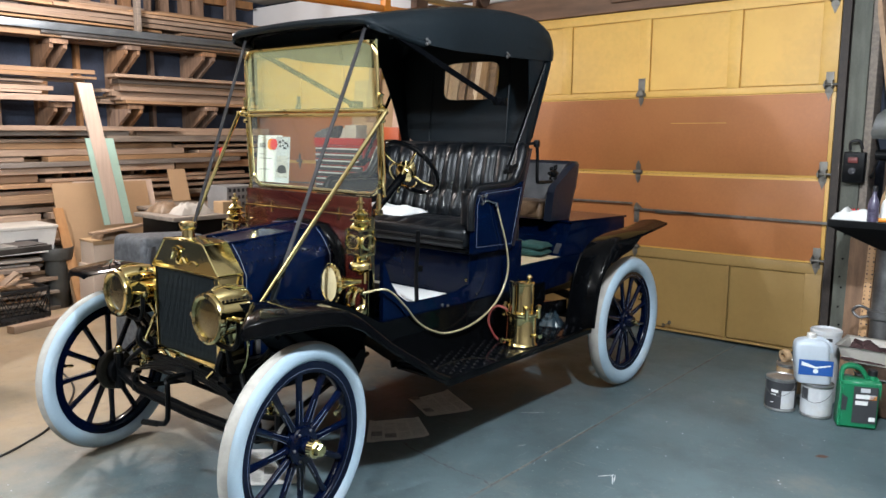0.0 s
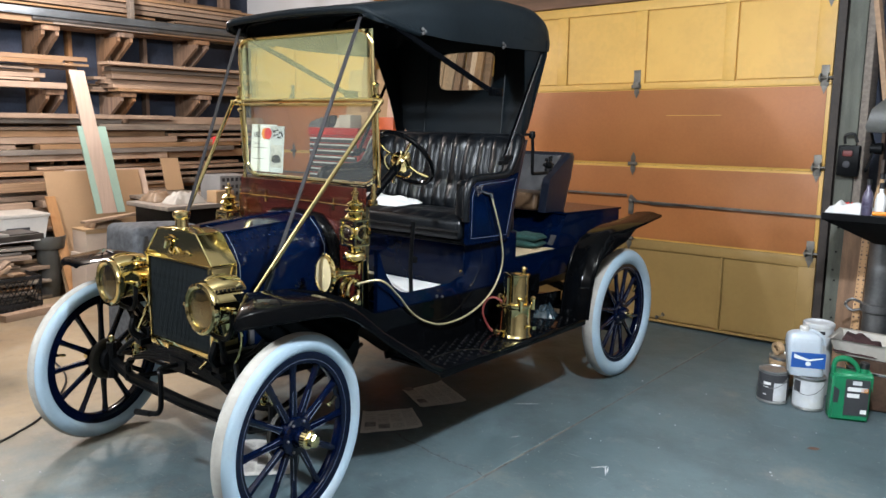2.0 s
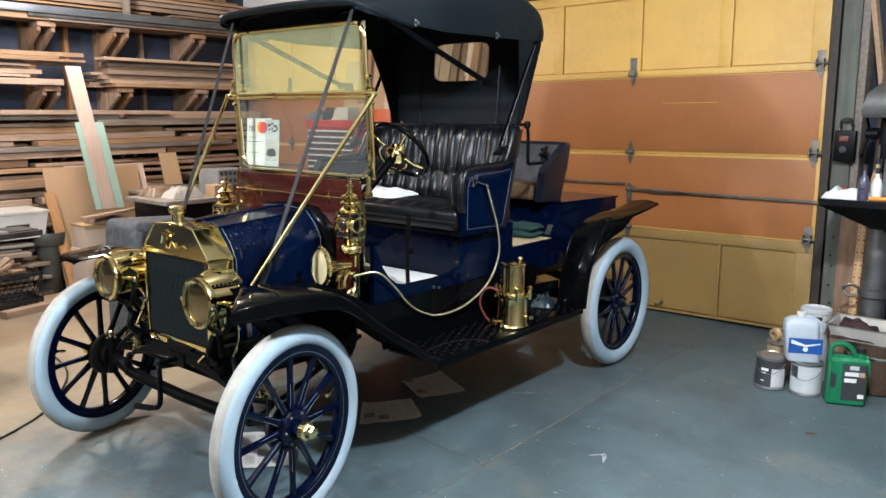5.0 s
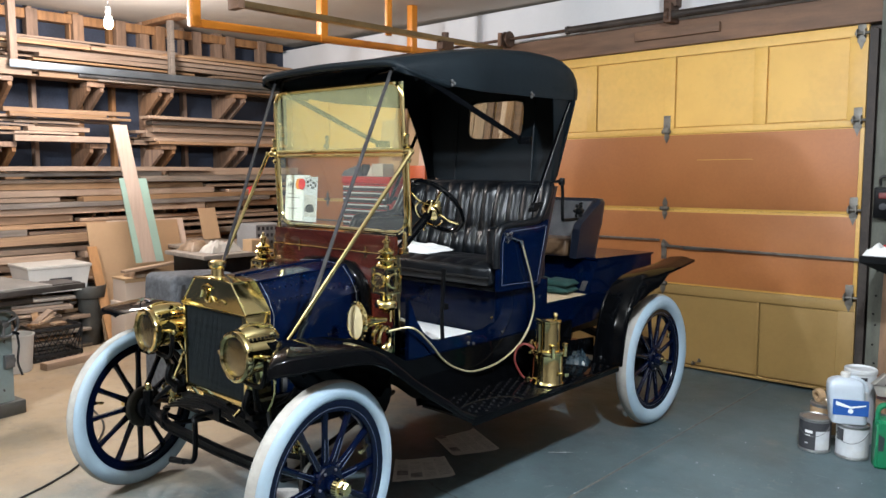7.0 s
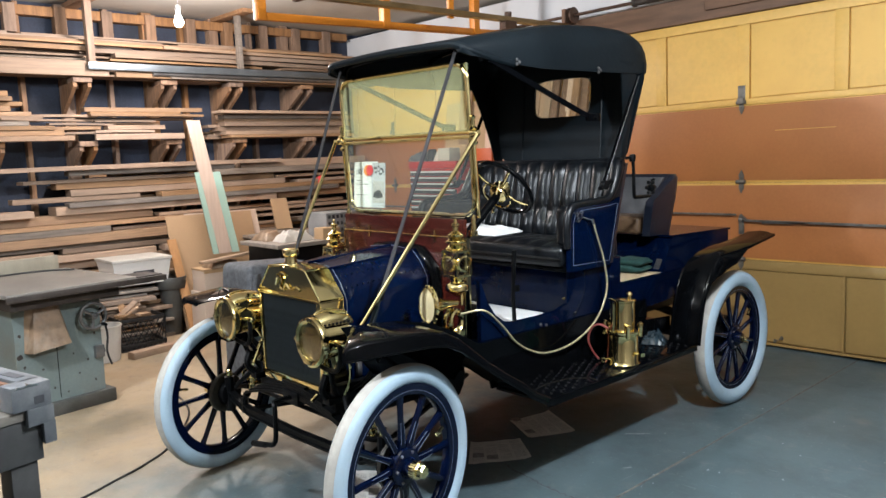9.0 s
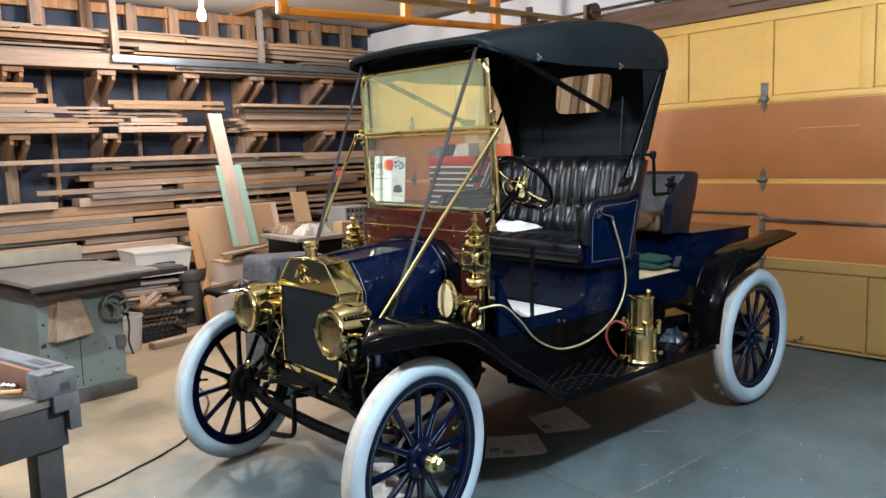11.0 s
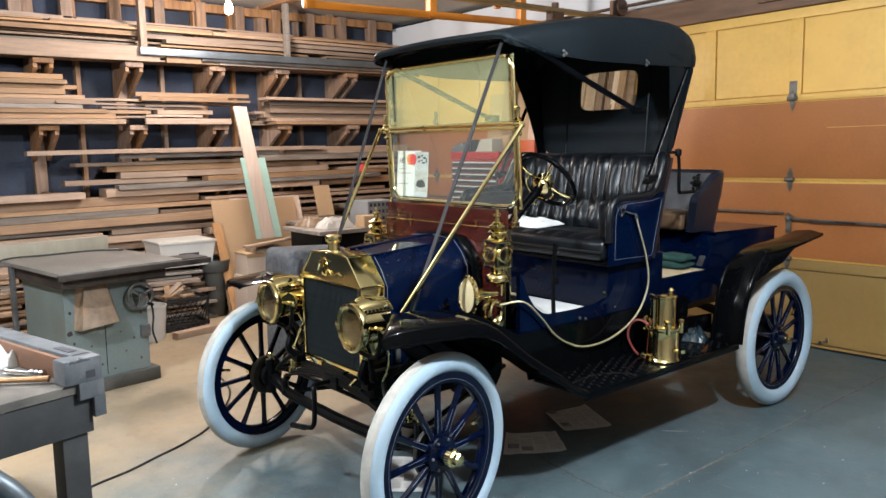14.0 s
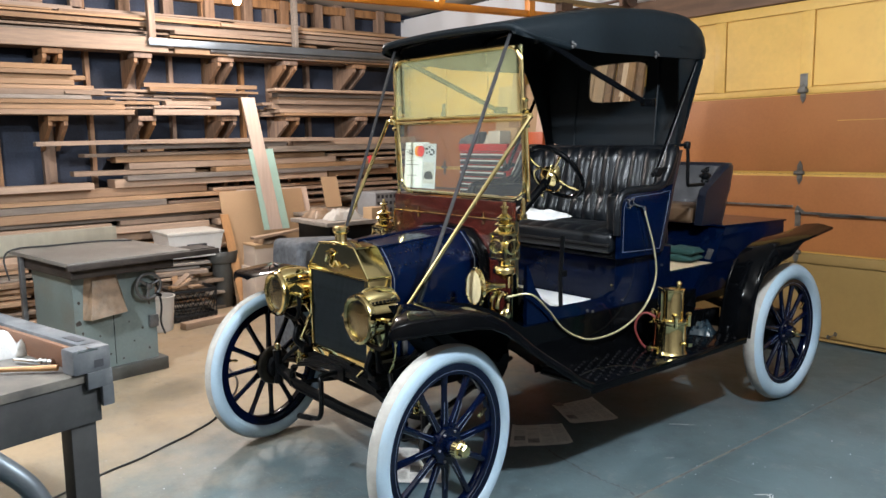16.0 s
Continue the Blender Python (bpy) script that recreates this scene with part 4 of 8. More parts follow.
for k in range(6):
    wd = 0.43 - 0.065 * k
    pts = [(x, 0, 0.425 + 0.012 * k + 0.075 * (1 - (x / 0.43) ** 2)) for x in np.linspace(-wd, wd, 13)]
    s = Shape().loft([[(x, -0.022, z - 0.005), (x, 0.022, z - 0.005), (x, 0.022, z + 0.005), (x, -0.022, z + 0.005)] for x, y, z in pts])
    part("spring_leaf", s, IRON, car)
part("spring_clamp", Shape().box((-0.06, -0.03, 0.47), (0.06, 0.03, 0.528), 0.006), IRON, car)
ck = Shape().tube(smooth_path([(0, 0.06, 0.50), (0, -0.09, 0.50), (0.0, -0.11, 0.49), (0.015, -0.115, 0.47), (0.02, -0.12, 0.36), (0.015, -0.125, 0.325),
                               (-0.01, -0.13, 0.31), (-0.09, -0.14, 0.30)], 4), 0.011, 8)
part("crank", ck, IRON, car, "black starting crank")
part("crank_handle", rod((-0.04, -0.135, 0.304), (-0.13, -0.148, 0.293), 0.013, 10), IRON, car)
en = Shape().box((-0.13, 0.14, 0.42), (0.13, 0.62, 0.85), 0.03)
en.box((-0.15, 0.16, 0.36), (0.15, 0.78, 0.50), 0.05)
en.lathe([(0.05, 0), (0.20, 0.02), (0.20, 0.12), (0.16, 0.14)], 20, pose(0, 0.72, 0.46, -90, 0, 0))
part("engine", en, IRON, car)
part("drive_shaft", rod((0, 0.9, 0.44), (0, 2.5, 0.40), 0.03, 12), IRON, car)
ra = Shape().tube([(-0.62, 2.54, 0.381), (0.62, 2.54, 0.381)], 0.032, 12)
ra.lathe([(0.03, -0.13), (0.10, -0.07), (0.14, 0), (0.10, 0.07), (0.03, 0.13)], 18, pose(0, 2.54, 0.381, 0, 90, 0))
part("rear_axle", ra, IRON, car)
rs = [(x, 2.56, 0.44 + 0.10 * (1 - (x / 0.5) ** 2)) for x in np.linspace(-0.5, 0.5, 13)]
part("rear_spring", Shape().loft([[(x, y - 0.025, z - 0.02), (x, y + 0.025, z - 0.02), (x, y + 0.025, z + 0.02), (x, y - 0.025, z + 0.02)] for x, y, z in rs]), IRON, car)
part("fuel_tank", Shape().tube([(-0.40, 1.52, 0.84), (0.40, 1.52, 0.84)], 0.10, 20), IRON, car)
part("exhaust", Shape().tube([(0.2, 0.7, 0.56), (0.2, 2.0, 0.53)], 0.022, 10).lathe([(0.03, 0), (0.05, 0.01), (0.05, 0.45), (0.03, 0.46)], 16, pose(0.2, 1.6, 0.52, -90, 0, 0)), RUST, car)

# radiator
sh = Shape()
prof = [(-0.243, 0.545), (-0.243, 0.945), (-0.142, 1.062), (0, 1.074), (0.142, 1.062), (0.243, 0.945), (0.243, 0.545)]
top_ = [(-0.243, 0.935), (-0.243, 0.948), (-0.142, 1.062), (-0.06, 1.072), (0.06, 1.072), (0.142, 1.062), (0.243, 0.948), (0.243, 0.935)]
sh.prism(top_, "y", -0.012, 0.105)
for s_ in (-1, 1):
    sh.box((min(s_ * 0.243, s_ * 0.214), -0.012, 0.55), (max(s_ * 0.243, s_ * 0.224), 0.105, 0.94), 0.003)
sh.box((-0.243, -0.012, 0.560), (0.243, 0.09, 0.585), 0.004)
rad = part("radiator", sh, BRASS, car, "polished brass radiator shell with a black core")
part("core", Shape().box((-0.226, 0.0, 0.58), (0.226, 0.09, 0.94)), CORE, rad, "black radiator core")
fin = Shape().box((-0.0016, -0.0022, 0.586), (0.0016, 0.001, 0.934)).mesh("fin", CORE)
for k in range(46):
    f_ = new("fin", fin)
    f_.parent, f_.matrix_basis = rad, pose(-0.221 + 0.442 * k / 45, 0, 0)
# seam lines of the top tank
sm = Shape()
for s_ in (-1, 1):
    sm.tube([(s_ * 0.243, -0.013, 0.945), (s_ * 0.142, -0.013, 1.062)], 0.004, 6)
    sm.tube([(s_ * 0.142, -0.013, 1.062), (s_ * 0.142, 0.10, 1.062)], 0.004, 6)
    sm.tube([(s_ * 0.243, -0.013, 0.945), (s_ * 0.243, 0.10, 0.945)], 0.004, 6)
sm.tube([(-0.243, -0.013, 0.94), (0.243, -0.013, 0.94)], 0.004, 6)
sm.tube([(-0.142, -0.013, 1.062), (0, -0.013, 1.075), (0.142, -0.013, 1.062)], 0.004, 6)
part("seam", sm, BRASS, rad)
# raised plain emblem
em = Shape().tube(smooth_path([(-0.09, -0.014, 0.985), (-0.06, -0.018, 1.02), (-0.03, -0.018, 1.015), (-0.045, -0.018, 0.98), (-0.02, -0.018, 0.97), (0.0, -0.018, 0.995),
                               (0.03, -0.018, 0.975), (0.07, -0.016, 0.985), (0.10, -0.014, 0.975)], 5), 0.0055, 6)
em.tube(smooth_path([(-0.08, -0.016, 1.03), (-0.04, -0.018, 1.04), (0.0, -0.016, 1.03)], 5), 0.005, 6)
part("emblem", em, BRASS, rad, "raised brass emblem")
cp_ = turned([(0.040, 0), (0.040, 0.005), (0.029, 0.010), (0.0265, 0.016), (0.0255, 0.046), (0.032, 0.050), (0.035, 0.055), (0.036, 0.068), (0.033, 0.077), (0.022, 0.081), (0.012, 0.083), (0.001, 0.084)], 24, pose(-0.006, 0.018, 1.064))
part("filler_cap", cp_, BRASS, rad, "brass filler neck and cap")
part("drain_tap", Shape().tube([(0.20, -0.02, 0.55), (0.20, -0.05, 0.53)], 0.008, 8), BRASS, rad)
bp_ = Shape().box((-0.21, -0.024, 0.555), (-0.07, -0.0125, 0.578), 0.002)
part("bottom_plate", bp_, BRASS, rad, "small stamped brass plate")
part("radiator_foot", Shape().box((-0.235, 0.0, 0.525), (0.235, 0.085, 0.559), 0.004), IRON, rad)

# hood
def hood_ring(w, zb, zs, wt, zt, zc, y, n=1):
    half = [(w, zb), (w, zs - 0.10), (w - 0.004, zs), ((w + wt) / 2 + 0.005, (zs + zt) / 2 + 0.005), (wt, zt), (wt * 0.5, zt + (zc - zt) * 0.7), (0.0, zc)]
    full = half + [(-x, z) for x, z in half[-2::-1]]
    return [(x, y, z) for x, z in full]


hs = Shape().loft([hood_ring(0.236, 0.56, 0.93, 0.138, 1.055, 1.070, 0.105), hood_ring(0.243, 0.57, 0.94, 0.145, 1.075, 1.088, 0.30),
                   hood_ring(0.254, 0.585, 0.978, 0.155, 1.090, 1.104, 0.585)], caps=True)
hood = part("hood", hs, NAVY, car, "navy painted hood with pale pinstripes", sharp=28)
hr = Shape().loft([hood_ring(0.262, 0.585, 0.982, 0.160, 1.096, 1.108, 0.587), hood_ring(0.285, 0.59, 0.990, 0.172, 1.102, 1.114, 0.605), hood_ring(0.292, 0.60, 0.992, 0.178, 1.104, 1.116, 0.622)])
part("hood_collar", hr, BLACK, hood, "black collar between hood and dash", sharp=60)
ps = Shape()
for y, q in ((0.125, 0), (0.565, 1)):
    w, zs, wt, zt, zc = ((0.2385, 0.932, 0.140, 1.058, 1.073), (0.2555, 0.977, 0.157, 1.0905, 1.105))[q]
    ps.tube([(w, y, 0.64), (w, y, zs - 0.10), (w - 0.003, y, zs), ((w + wt) / 2 + 0.006, y, (zs + zt) / 2 + 0.006), (wt, y, zt), (0, y, zc), (-wt, y, zt)], 0.0014, 5)
ps.tube([(0.140, 0.125, 1.059), (0.157, 0.565, 1.092)], 0.0014, 5)
part("pinstripe", ps, STRIPE, hood)
part("hood_hinge", Shape().tube([(0, 0.10, 1.073), (0, 0.585, 1.106)], 0.006, 8), NAVY, hood)
part("hood_hinge", Shape().tube([(0.141, 0.10, 1.057), (0.156, 0.585, 1.091)], 0.005, 8), NAVY, hood)
rivet = Shape().lathe([(0.0042, 0), (0.0034, 0.003), (0.001, 0.004)], 8).mesh("rivet", NAVYW)
for k in range(15):
    for q in (0.30, 0.68):
        t_ = 0.08 + 0.84 * k / 14
        w_, zs_, wt_, zt_ = 0.236 + 0.018 * t_, 0.932 + 0.046 * t_, 0.140 + 0.015 * t_, 1.058 + 0.032 * t_
        r_ = new("rivet", rivet)
        r_.parent, r_.matrix_basis = hood, pose(w_ + (wt_ - w_) * q + 0.003, 0.105 + 0.48 * t_, zs_ + (zt_ - zs_) * q + 0.003, 0, 52, 0)
for y in (0.16, 0.44):
    hc = Shape().box((0.245, y - 0.012, 0.60), (0.262, y + 0.012, 0.66), 0.004).tube([(0.256, y, 0.65), (0.262, y, 0.70)], 0.006, 8)
    part("hood_clip", hc, STEEL, hood)
for s_ in (-1, 1):
    part("hood_shelf", Shape().box((min(s_ * 0.235, s_ * 0.42), 0.10, 0.555), (max(s_ * 0.235, s_ * 0.42), 0.62, 0.57), 0.003), BLACK, car)

# dash
ds = Shape().box((-0.440, 0.624, 0.60), (0.435, 0.648, 1.152), 0.004)
dash = part("dash", ds, RED, car, "red-stained wooden dash with brass edging")
part("dash_top", Shape().box((-0.440, 0.626, 1.156), (0.435, 0.648, 1.236), 0.004), RED, dash)
part("edging", Shape().box((-0.442, 0.6235, 1.1522), (0.437, 0.650, 1.1558)).tube([(-0.442, 0.6225, 1.154), (0.437, 0.6225, 1.154)], 0.0035, 8), BRASS, dash, "brass edging")
for s_ in (-1, 1):
    part("side_edging", Shape().box((s_ * 0.4405 - 0.004, 0.616, 0.60), (s_ * 0.4405 + 0.004, 0.655, 1.152), 0.002), BRASS, dash, "brass edging")
for x in (-0.235, 0.25):
    part("hinge", Shape().box((x - 0.006, 0.619, 1.126), (x + 0.006, 0.6245, 1.182), 0.002).tube([(x - 0.012, 0.616, 1.154), (x + 0.012, 0.616, 1.154)], 0.006, 8), BRASS, dash, "brass hinge")

# windshield
def loop_frame(w, z0, z1, y0, y1, r, c=0.045):
    def at(x, z):
        return Vector((x, y0 + (y1 - y0) * (z - z0) / (z1 - z0), z))
    pts = []
    for cx, cz, a in ((w - c, z1 - c, 0), (-w + c, z1 - c, 90), (-w + c, z0 + c, 180), (w - c, z0 + c, 270)):
        pts += [at(cx + c * math.cos(radians(a + 15 * i)), cz + c * math.sin(radians(a + 15 * i))) for i in range(7)]
    n = len(pts)
    rings = []
    for i, p in enumerate(pts):
        t = (pts[(i + 1) % n] - pts[i - 1]).normalized()
        out = t.cross(Vector((0, 1, 0))).normalized()
        rings.append([tuple(p + out * (r * math.cos(2 * math.pi * j / 8)) + Vector((0, 1, 0)) * (r * math.sin(2 * math.pi * j / 8))) for j in range(8)])
    return Shape().loft(rings, True, False, None, True)


ZL0, ZL1, ZU0, ZU1 = 1.247, 1.597, 1.617, 1.912
wsf = part("windshield_frame", loop_frame(0.459, ZL0, ZU1, 0.690, 0.652, 0.0105, 0.075), BRASS, car, "polished brass windshield frame", pose(-0.008, 0, 0))
part("lower_bar", Shape().tube([(-0.462, 0.668, ZL1), (0.462, 0.668, ZL1)], 0.009, 8), BRASS, wsf)
part("upper_bar", Shape().tube([(-0.462, 0.666, ZU0), (0.462, 0.666, ZU0)], 0.009, 8), BRASS, wsf)
g = Shape().box((-0.46, 0.677, ZL0), (0.46, 0.680, ZL1))
part("lower_pane", g, CLEAR, wsf, "clear lower windshield glass").visible_shadow = False
# upper pane carries the painted reflection veil
g = Shape().box((-0.46, 0.658, ZU0), (0.46, 0.661, ZU1))
part("upper_pane", g, HAZED, wsf, "yellowed upper windshield glass, pale reflection veil in its colour").visible_shadow = False
for s_ in (-1, 1):
    st = Shape().tube([(s_ * 0.478, 0.69, 1.24), (s_ * 0.478, 0.671, 1.56), (s_ * 0.478, 0.668, 1.64)], [0.008, 0.009, 0.007], 8)
    part("stanchion", st, BRASS, wsf, "brass stanchion")
    kn = Shape().lathe([(0.001, -0.03), (0.014, -0.022), (0.02, 0), (0.014, 0.022), (0.001, 0.03)], 12, pose(s_ * 0.491, 0.662, 1.607, 0, 90, 0))
    kn.lathe([(0.012, 0), (0.022, 0.01), (0.012, 0.02), (0.009, 0.05), (0.014, 0.06), (0.001, 0.07)], 12, pose(s_ * 0.480, 0.664, 1.62))
    kn.lathe([(0.012, 0), (0.018, 0.01), (0.012, 0.02)], 12, pose(s_ * 0.480, 0.669, 1.56))
    kn.tube([(s_ * 0.47, 0.668, 1.60), (s_ * 0.53, 0.65, 1.612)], 0.008, 8)
    part("hinge_knob", kn, BRASS, wsf, "turned brass hinge knob")
    ft = Shape().lathe([(0.016, 0), (0.010, 0.02), (0.014, 0.035), (0.009, 0.05), (0.012, 0.07), (0.007, 0.09)], 12, pose(s_ * 0.462, 0.672, 1.165))
    ft.box((s_ * 0.462 - 0.014, 0.648, 1.16), (s_ * 0.462 + 0.014, 0.685, 1.185), 0.004)
    part("foot_bracket", ft, BRASS, wsf)
    part("support_rod", rod((s_ * 0.522, 0.655, 1.612), (s_ * 0.285, -0.035, 0.60), 0.0095, 10), BRASS, wsf, "long brass support rod")
    sp = Shape()
    a, b = Vector((s_ * 0.418, 0.622, 1.955)), Vector((s_ * 0.345, 0.165, 0.83))
    bar(sp, a, b, 0.020, 0.005, up=(0, -1, 0.4))
    strap = part("strap", sp, STRAPGREY, car, "black leather top strap")
    m = a.lerp(b, 0.88)
    bk = Shape()
    bar(bk, m - (b - a) * 0.012, m + (b - a) * 0.03, 0.030, 0.016, up=(0, -1, 0.4), r=0.003)
    part("buckle", bk, IRON, strap)
    bk = Shape()
    bar(bk, a.lerp(b, 0.93), a.lerp(b, 1.12), 0.026, 0.012, up=(0, -1, 0.4), r=0.003)
    part("strap_tail", bk, CANVAS, strap)
    ring = Shape().tube([tuple(a), tuple(a + Vector((0, 0.03, 0.03)))], 0.01, 8)
    part("strap_anchor", ring, IRON, strap)

# headlamps
def headlamp(s_):
    c = (0.351 if s_ > 0 else -0.338, -0.130, 0.817)
    at = pose(*c, 90, 0, 0)   # local z points forward (-y)
    drum = turned([(0.001, -0.185), (0.03, -0.18), (0.052, -0.165), (0.058, -0.145), (0.074, -0.135), (0.076, -0.03), (0.084, -0.022), (0.084, -0.012), (0.09, -0.008)], 30)
    h = part("headlamp", drum, BRASS, car, "polished brass headlamp with round glass", at)
    part("bezel", Shape().lathe([(0.078, -0.004), (0.086, -0.014), (0.098, -0.010), (0.101, 0.002), (0.098, 0.012), (0.088, 0.016), (0.078, 0.010)], 36, None, True), BRASS, h, "brass bezel ring")
    part("lens", turned([(0.001, 0.012), (0.04, 0.010), (0.08, 0.003), (0.08, 0.0), (0.04, 0.006), (0.001, 0.008)], 28), LENS, h, "clear lens").visible_shadow = False
    part("reflector", turned([(0.075, -0.004), (0.06, -0.05), (0.035, -0.085), (0.012, -0.10), (0.001, -0.102)], 28), SILVER, h, "silvered reflector")
    part("burner", Shape().tube([(0, -0.03, -0.05), (0, 0.0, -0.05)], 0.006, 8).tube([(0, 0, -0.05), (-0.012, 0.014, -0.05)], 0.004, 6).tube([(0, 0, -0.05), (0.012, 0.014, -0.05)], 0.004, 6), BRASS, h)
    # vented crown: local y is up
    cr = []
    for z, k in ((-0.165, 0.55), (-0.15, 0.9), (-0.10, 1.0), (-0.05, 1.0), (-0.012, 0.85), (-0.004, 0.5)):
        cr.append([(0.052 * math.cos(radians(a)) * (0.8 + 0.2 * k), 0.055 + 0.060 * k * math.sin(radians(a)), z) for a in range(0, 181, 15)] )
    part("crown", Shape().loft(cr, closed=True), BRASS, h, "vented brass crown")
    part("crown_rib", Shape().tube(smooth_path([(0, 0.075, -0.006), (0, 0.112, -0.03), (0, 0.112, -0.11), (0, 0.088, -0.165)], 5), 0.006, 8), BRASS, h)
    # vents are dark discs standing for shaded holes
    for q in (-1, 1):
        for k in range(7):
            part("vent", Shape().lathe([(0.0055, 0), (0.0045, 0.002)], 8, pose(q * 0.0535, 0.068, -0.03 - 0.018 * k, 0, q * 80, 0)), IRON, h)
    for q in (-1, 1):
        part("trunnion", Shape().tube([(q * 0.07, 0, -0.06), (q * 0.105, 0, -0.06)], 0.010, 10).lathe([(0.001, 0.02), (0.012, 0.014), (0.014, 0), (0.008, -0.006)], 10, pose(q * 0.112, 0, -0.06, 0, q * 90, 0)), BRASS, h)
    fk = Shape().tube(smooth_path([(0.10, 0.0, -0.06), (0.10, -0.06, -0.06), (0.06, -0.115, -0.07), (0, -0.13, -0.08), (-0.06, -0.115, -0.07), (-0.10, -0.06, -0.06), (-0.10, 0, -0.06)], 4), 0.010, 8)
    fk.tube(smooth_path([(0, -0.13, -0.08), (-s_ * 0.02, -0.19, -0.10), (-s_ * 0.05, -0.25, -0.14)], 4), 0.012, 8)
    part("fork", fk, IRON, h, "black iron lamp fork")
    part("latch", Shape().lathe([(0.001, 0.016), (0.008, 0.012), (0.008, 0), (0.004, -0.004)], 10, pose(-0.104, 0, 0.0, 0, -90, 0)), BRASS, h)
    tube = Shape().tube(smooth_path([(0.0, -0.06, -0.14), (0.0, -0.11, -0.17), (-s_ * 0.03, -0.20, -0.19), (-s_ * 0.06, -0.30, -0.16)], 5), 0.007, 8)
    part("gas_pipe", tube, BRASS, h)


headlamp(1), headlamp(-1)
for s_ in (-1, 1):
    part("lamp_bracket", Shape().tube(smooth_path([(s_ * 0.29, -0.03, 0.56), (s_ * 0.30, -0.06, 0.60), (s_ * 0.305, -0.04, 0.66)], 4), 0.016, 8).box(
        (s_ * 0.29 - 0.025, -0.04, 0.53), (s_ * 0.29 + 0.025, 0.03, 0.56), 0.006), IRON, car)
    part("steering_arm", Shape().tube(smooth_path([(s_ * 0.56, 0.06, 0.42), (s_ * 0.48, -0.03, 0.45), (s_ * 0.40, -0.01, 0.52), (s_ * 0.34, 0.02, 0.56)], 4), 0.011, 8), IRON, car)

# side lamps
def side_lamp(s_):
    c = pose(0.448 if s_ > 0 else -0.458, 0.565, 1.053 if s_ > 0 else 1.012) @ Matrix.Diagonal((1.22, 1.22, 0.96, 1))
    bd = Shape().box((-0.037, -0.037, -0.062), (0.037, 0.037, -0.050), 0.003).box((-0.037, -0.037, 0.050), (0.037, 0.037, 0.062), 0.003)
    for x in (-0.033, 0.033):
        for y in (-0.033, 0.033):
            bd.box((x - 0.005, y - 0.005, -0.055), (x + 0.005, y + 0.005, 0.055))
    l = part("side_lamp", bd, BRASS, car, "brass oil side lamp with glass faces", c)
    part("chimney", turned([(0.036, 0.062), (0.040, 0.068), (0.030, 0.078), (0.026, 0.088), (0.038, 0.094), (0.040, 0.100), (0.028, 0.108), (0.020, 0.116), (0.030, 0.122), (0.031, 0.128),
                            (0.018, 0.138), (0.010, 0.146), (0.010, 0.165), (0.015, 0.170), (0.015, 0.176), (0.008, 0.182), (0.006, 0.20), (0.001, 0.204)], 22), BRASS, l, "tiered brass chimney")
    part("font", turned([(0.03, -0.062), (0.024, -0.070), (0.022, -0.084), (0.036, -0.094), (0.042, -0.106), (0.042, -0.122), (0.034, -0.132), (0.02, -0.138), (0.012, -0.15), (0.001, -0.152)], 22), BRASS, l,
         "round brass oil font")
    for k in range(4):
        p = part("pane", Shape().box((-0.029, -0.0355, -0.05), (0.029, -0.0335, 0.05)), LENS, l, "clear lamp glass", pose(0, 0, 0, 0, 0, 90 * k))
        p.visible_shadow = False
    part("lens_ring", Shape().lathe([(0.031, -0.004), (0.036, -0.002), (0.036, 0.006), (0.030, 0.008)], 22, pose(0, -0.037, 0, 90, 0, 0), True), BRASS, l)
    part("side_ring", Shape().lathe([(0.031, -0.004), (0.036, -0.002), (0.036, 0.006), (0.030, 0.008)], 22, pose(s_ * 0.037, 0, 0, 0, s_ * 90, 0), True), BRASS, l)
    part("bullseye", Shape().lathe([(0.001, 0.014), (0.018, 0.010), (0.031, 0.002), (0.031, -0.001), (0.001, -0.001)], 20, pose(0, -0.037, 0, 90, 0, 0)), LENS, l, "bullseye lens").visible_shadow = False
    part("reflector", Shape().lathe([(0.03, 0), (0.02, -0.01), (0.001, -0.014)], 16, pose(0, 0.015, 0, 90, 0, 0)), SILVER, l)
    part("wick_tube", Shape().tube([(0, 0, -0.06), (0, 0, -0.02)], 0.008, 8), BRASS, l)
    part("bracket", Shape().box((-s_ * 0.03 - 0.01, 0.02, -0.10), (-s_ * 0.03 + 0.01, 0.07, -0.08), 0.003).tube([(-s_ * 0.02, 0.04, -0.09), (-s_ * 0.01, 0.03, -0.20)], 0.008, 8), BRASS, l)


side_lamp(1), side_lamp(-1)

# horn with cloth-covered bell and coiled tube
hn = Shape().lathe([(0.076, -0.012), (0.084, -0.006), (0.084, 0.006), (0.074, 0.012), (0.068, 0.004), (0.040, -0.03), (0.022, -0.07), (0.013, -0.11), (0.011, -0.14)], 30)
horn = part("horn", hn, BRASS, car, "brass bulb horn with cream cloth over its bell", look((0.425, 0.415, 0.885), (0.55, 0.88, 0.87)))
part("bell_cover", turned([(0.001, 0.016), (0.05, 0.014), (0.070, 0.008), (0.070, 0.002), (0.001, 0.0)], 28), CREAM, horn, "cream cloth bell cover")
for k in range(20):
    a = 2 * math.pi * k / 20
    part("bell_bead", Shape().lathe([(0.001, 0.005), (0.005, 0.003), (0.006, -0.002), (0.001, -0.006)], 8, pose(0.083 * math.cos(a), 0.083 * math.sin(a), 0.0)), BRASS, horn)
cl = Shape()
cl.tube([(0.445 + 0.02 * math.sin(a * 0.5), 0.545 + 0.042 * math.cos(a), 0.795 + 0.05 * math.sin(a)) for a in np.linspace(0, 4 * math.pi, 44)], 0.0115, 8)
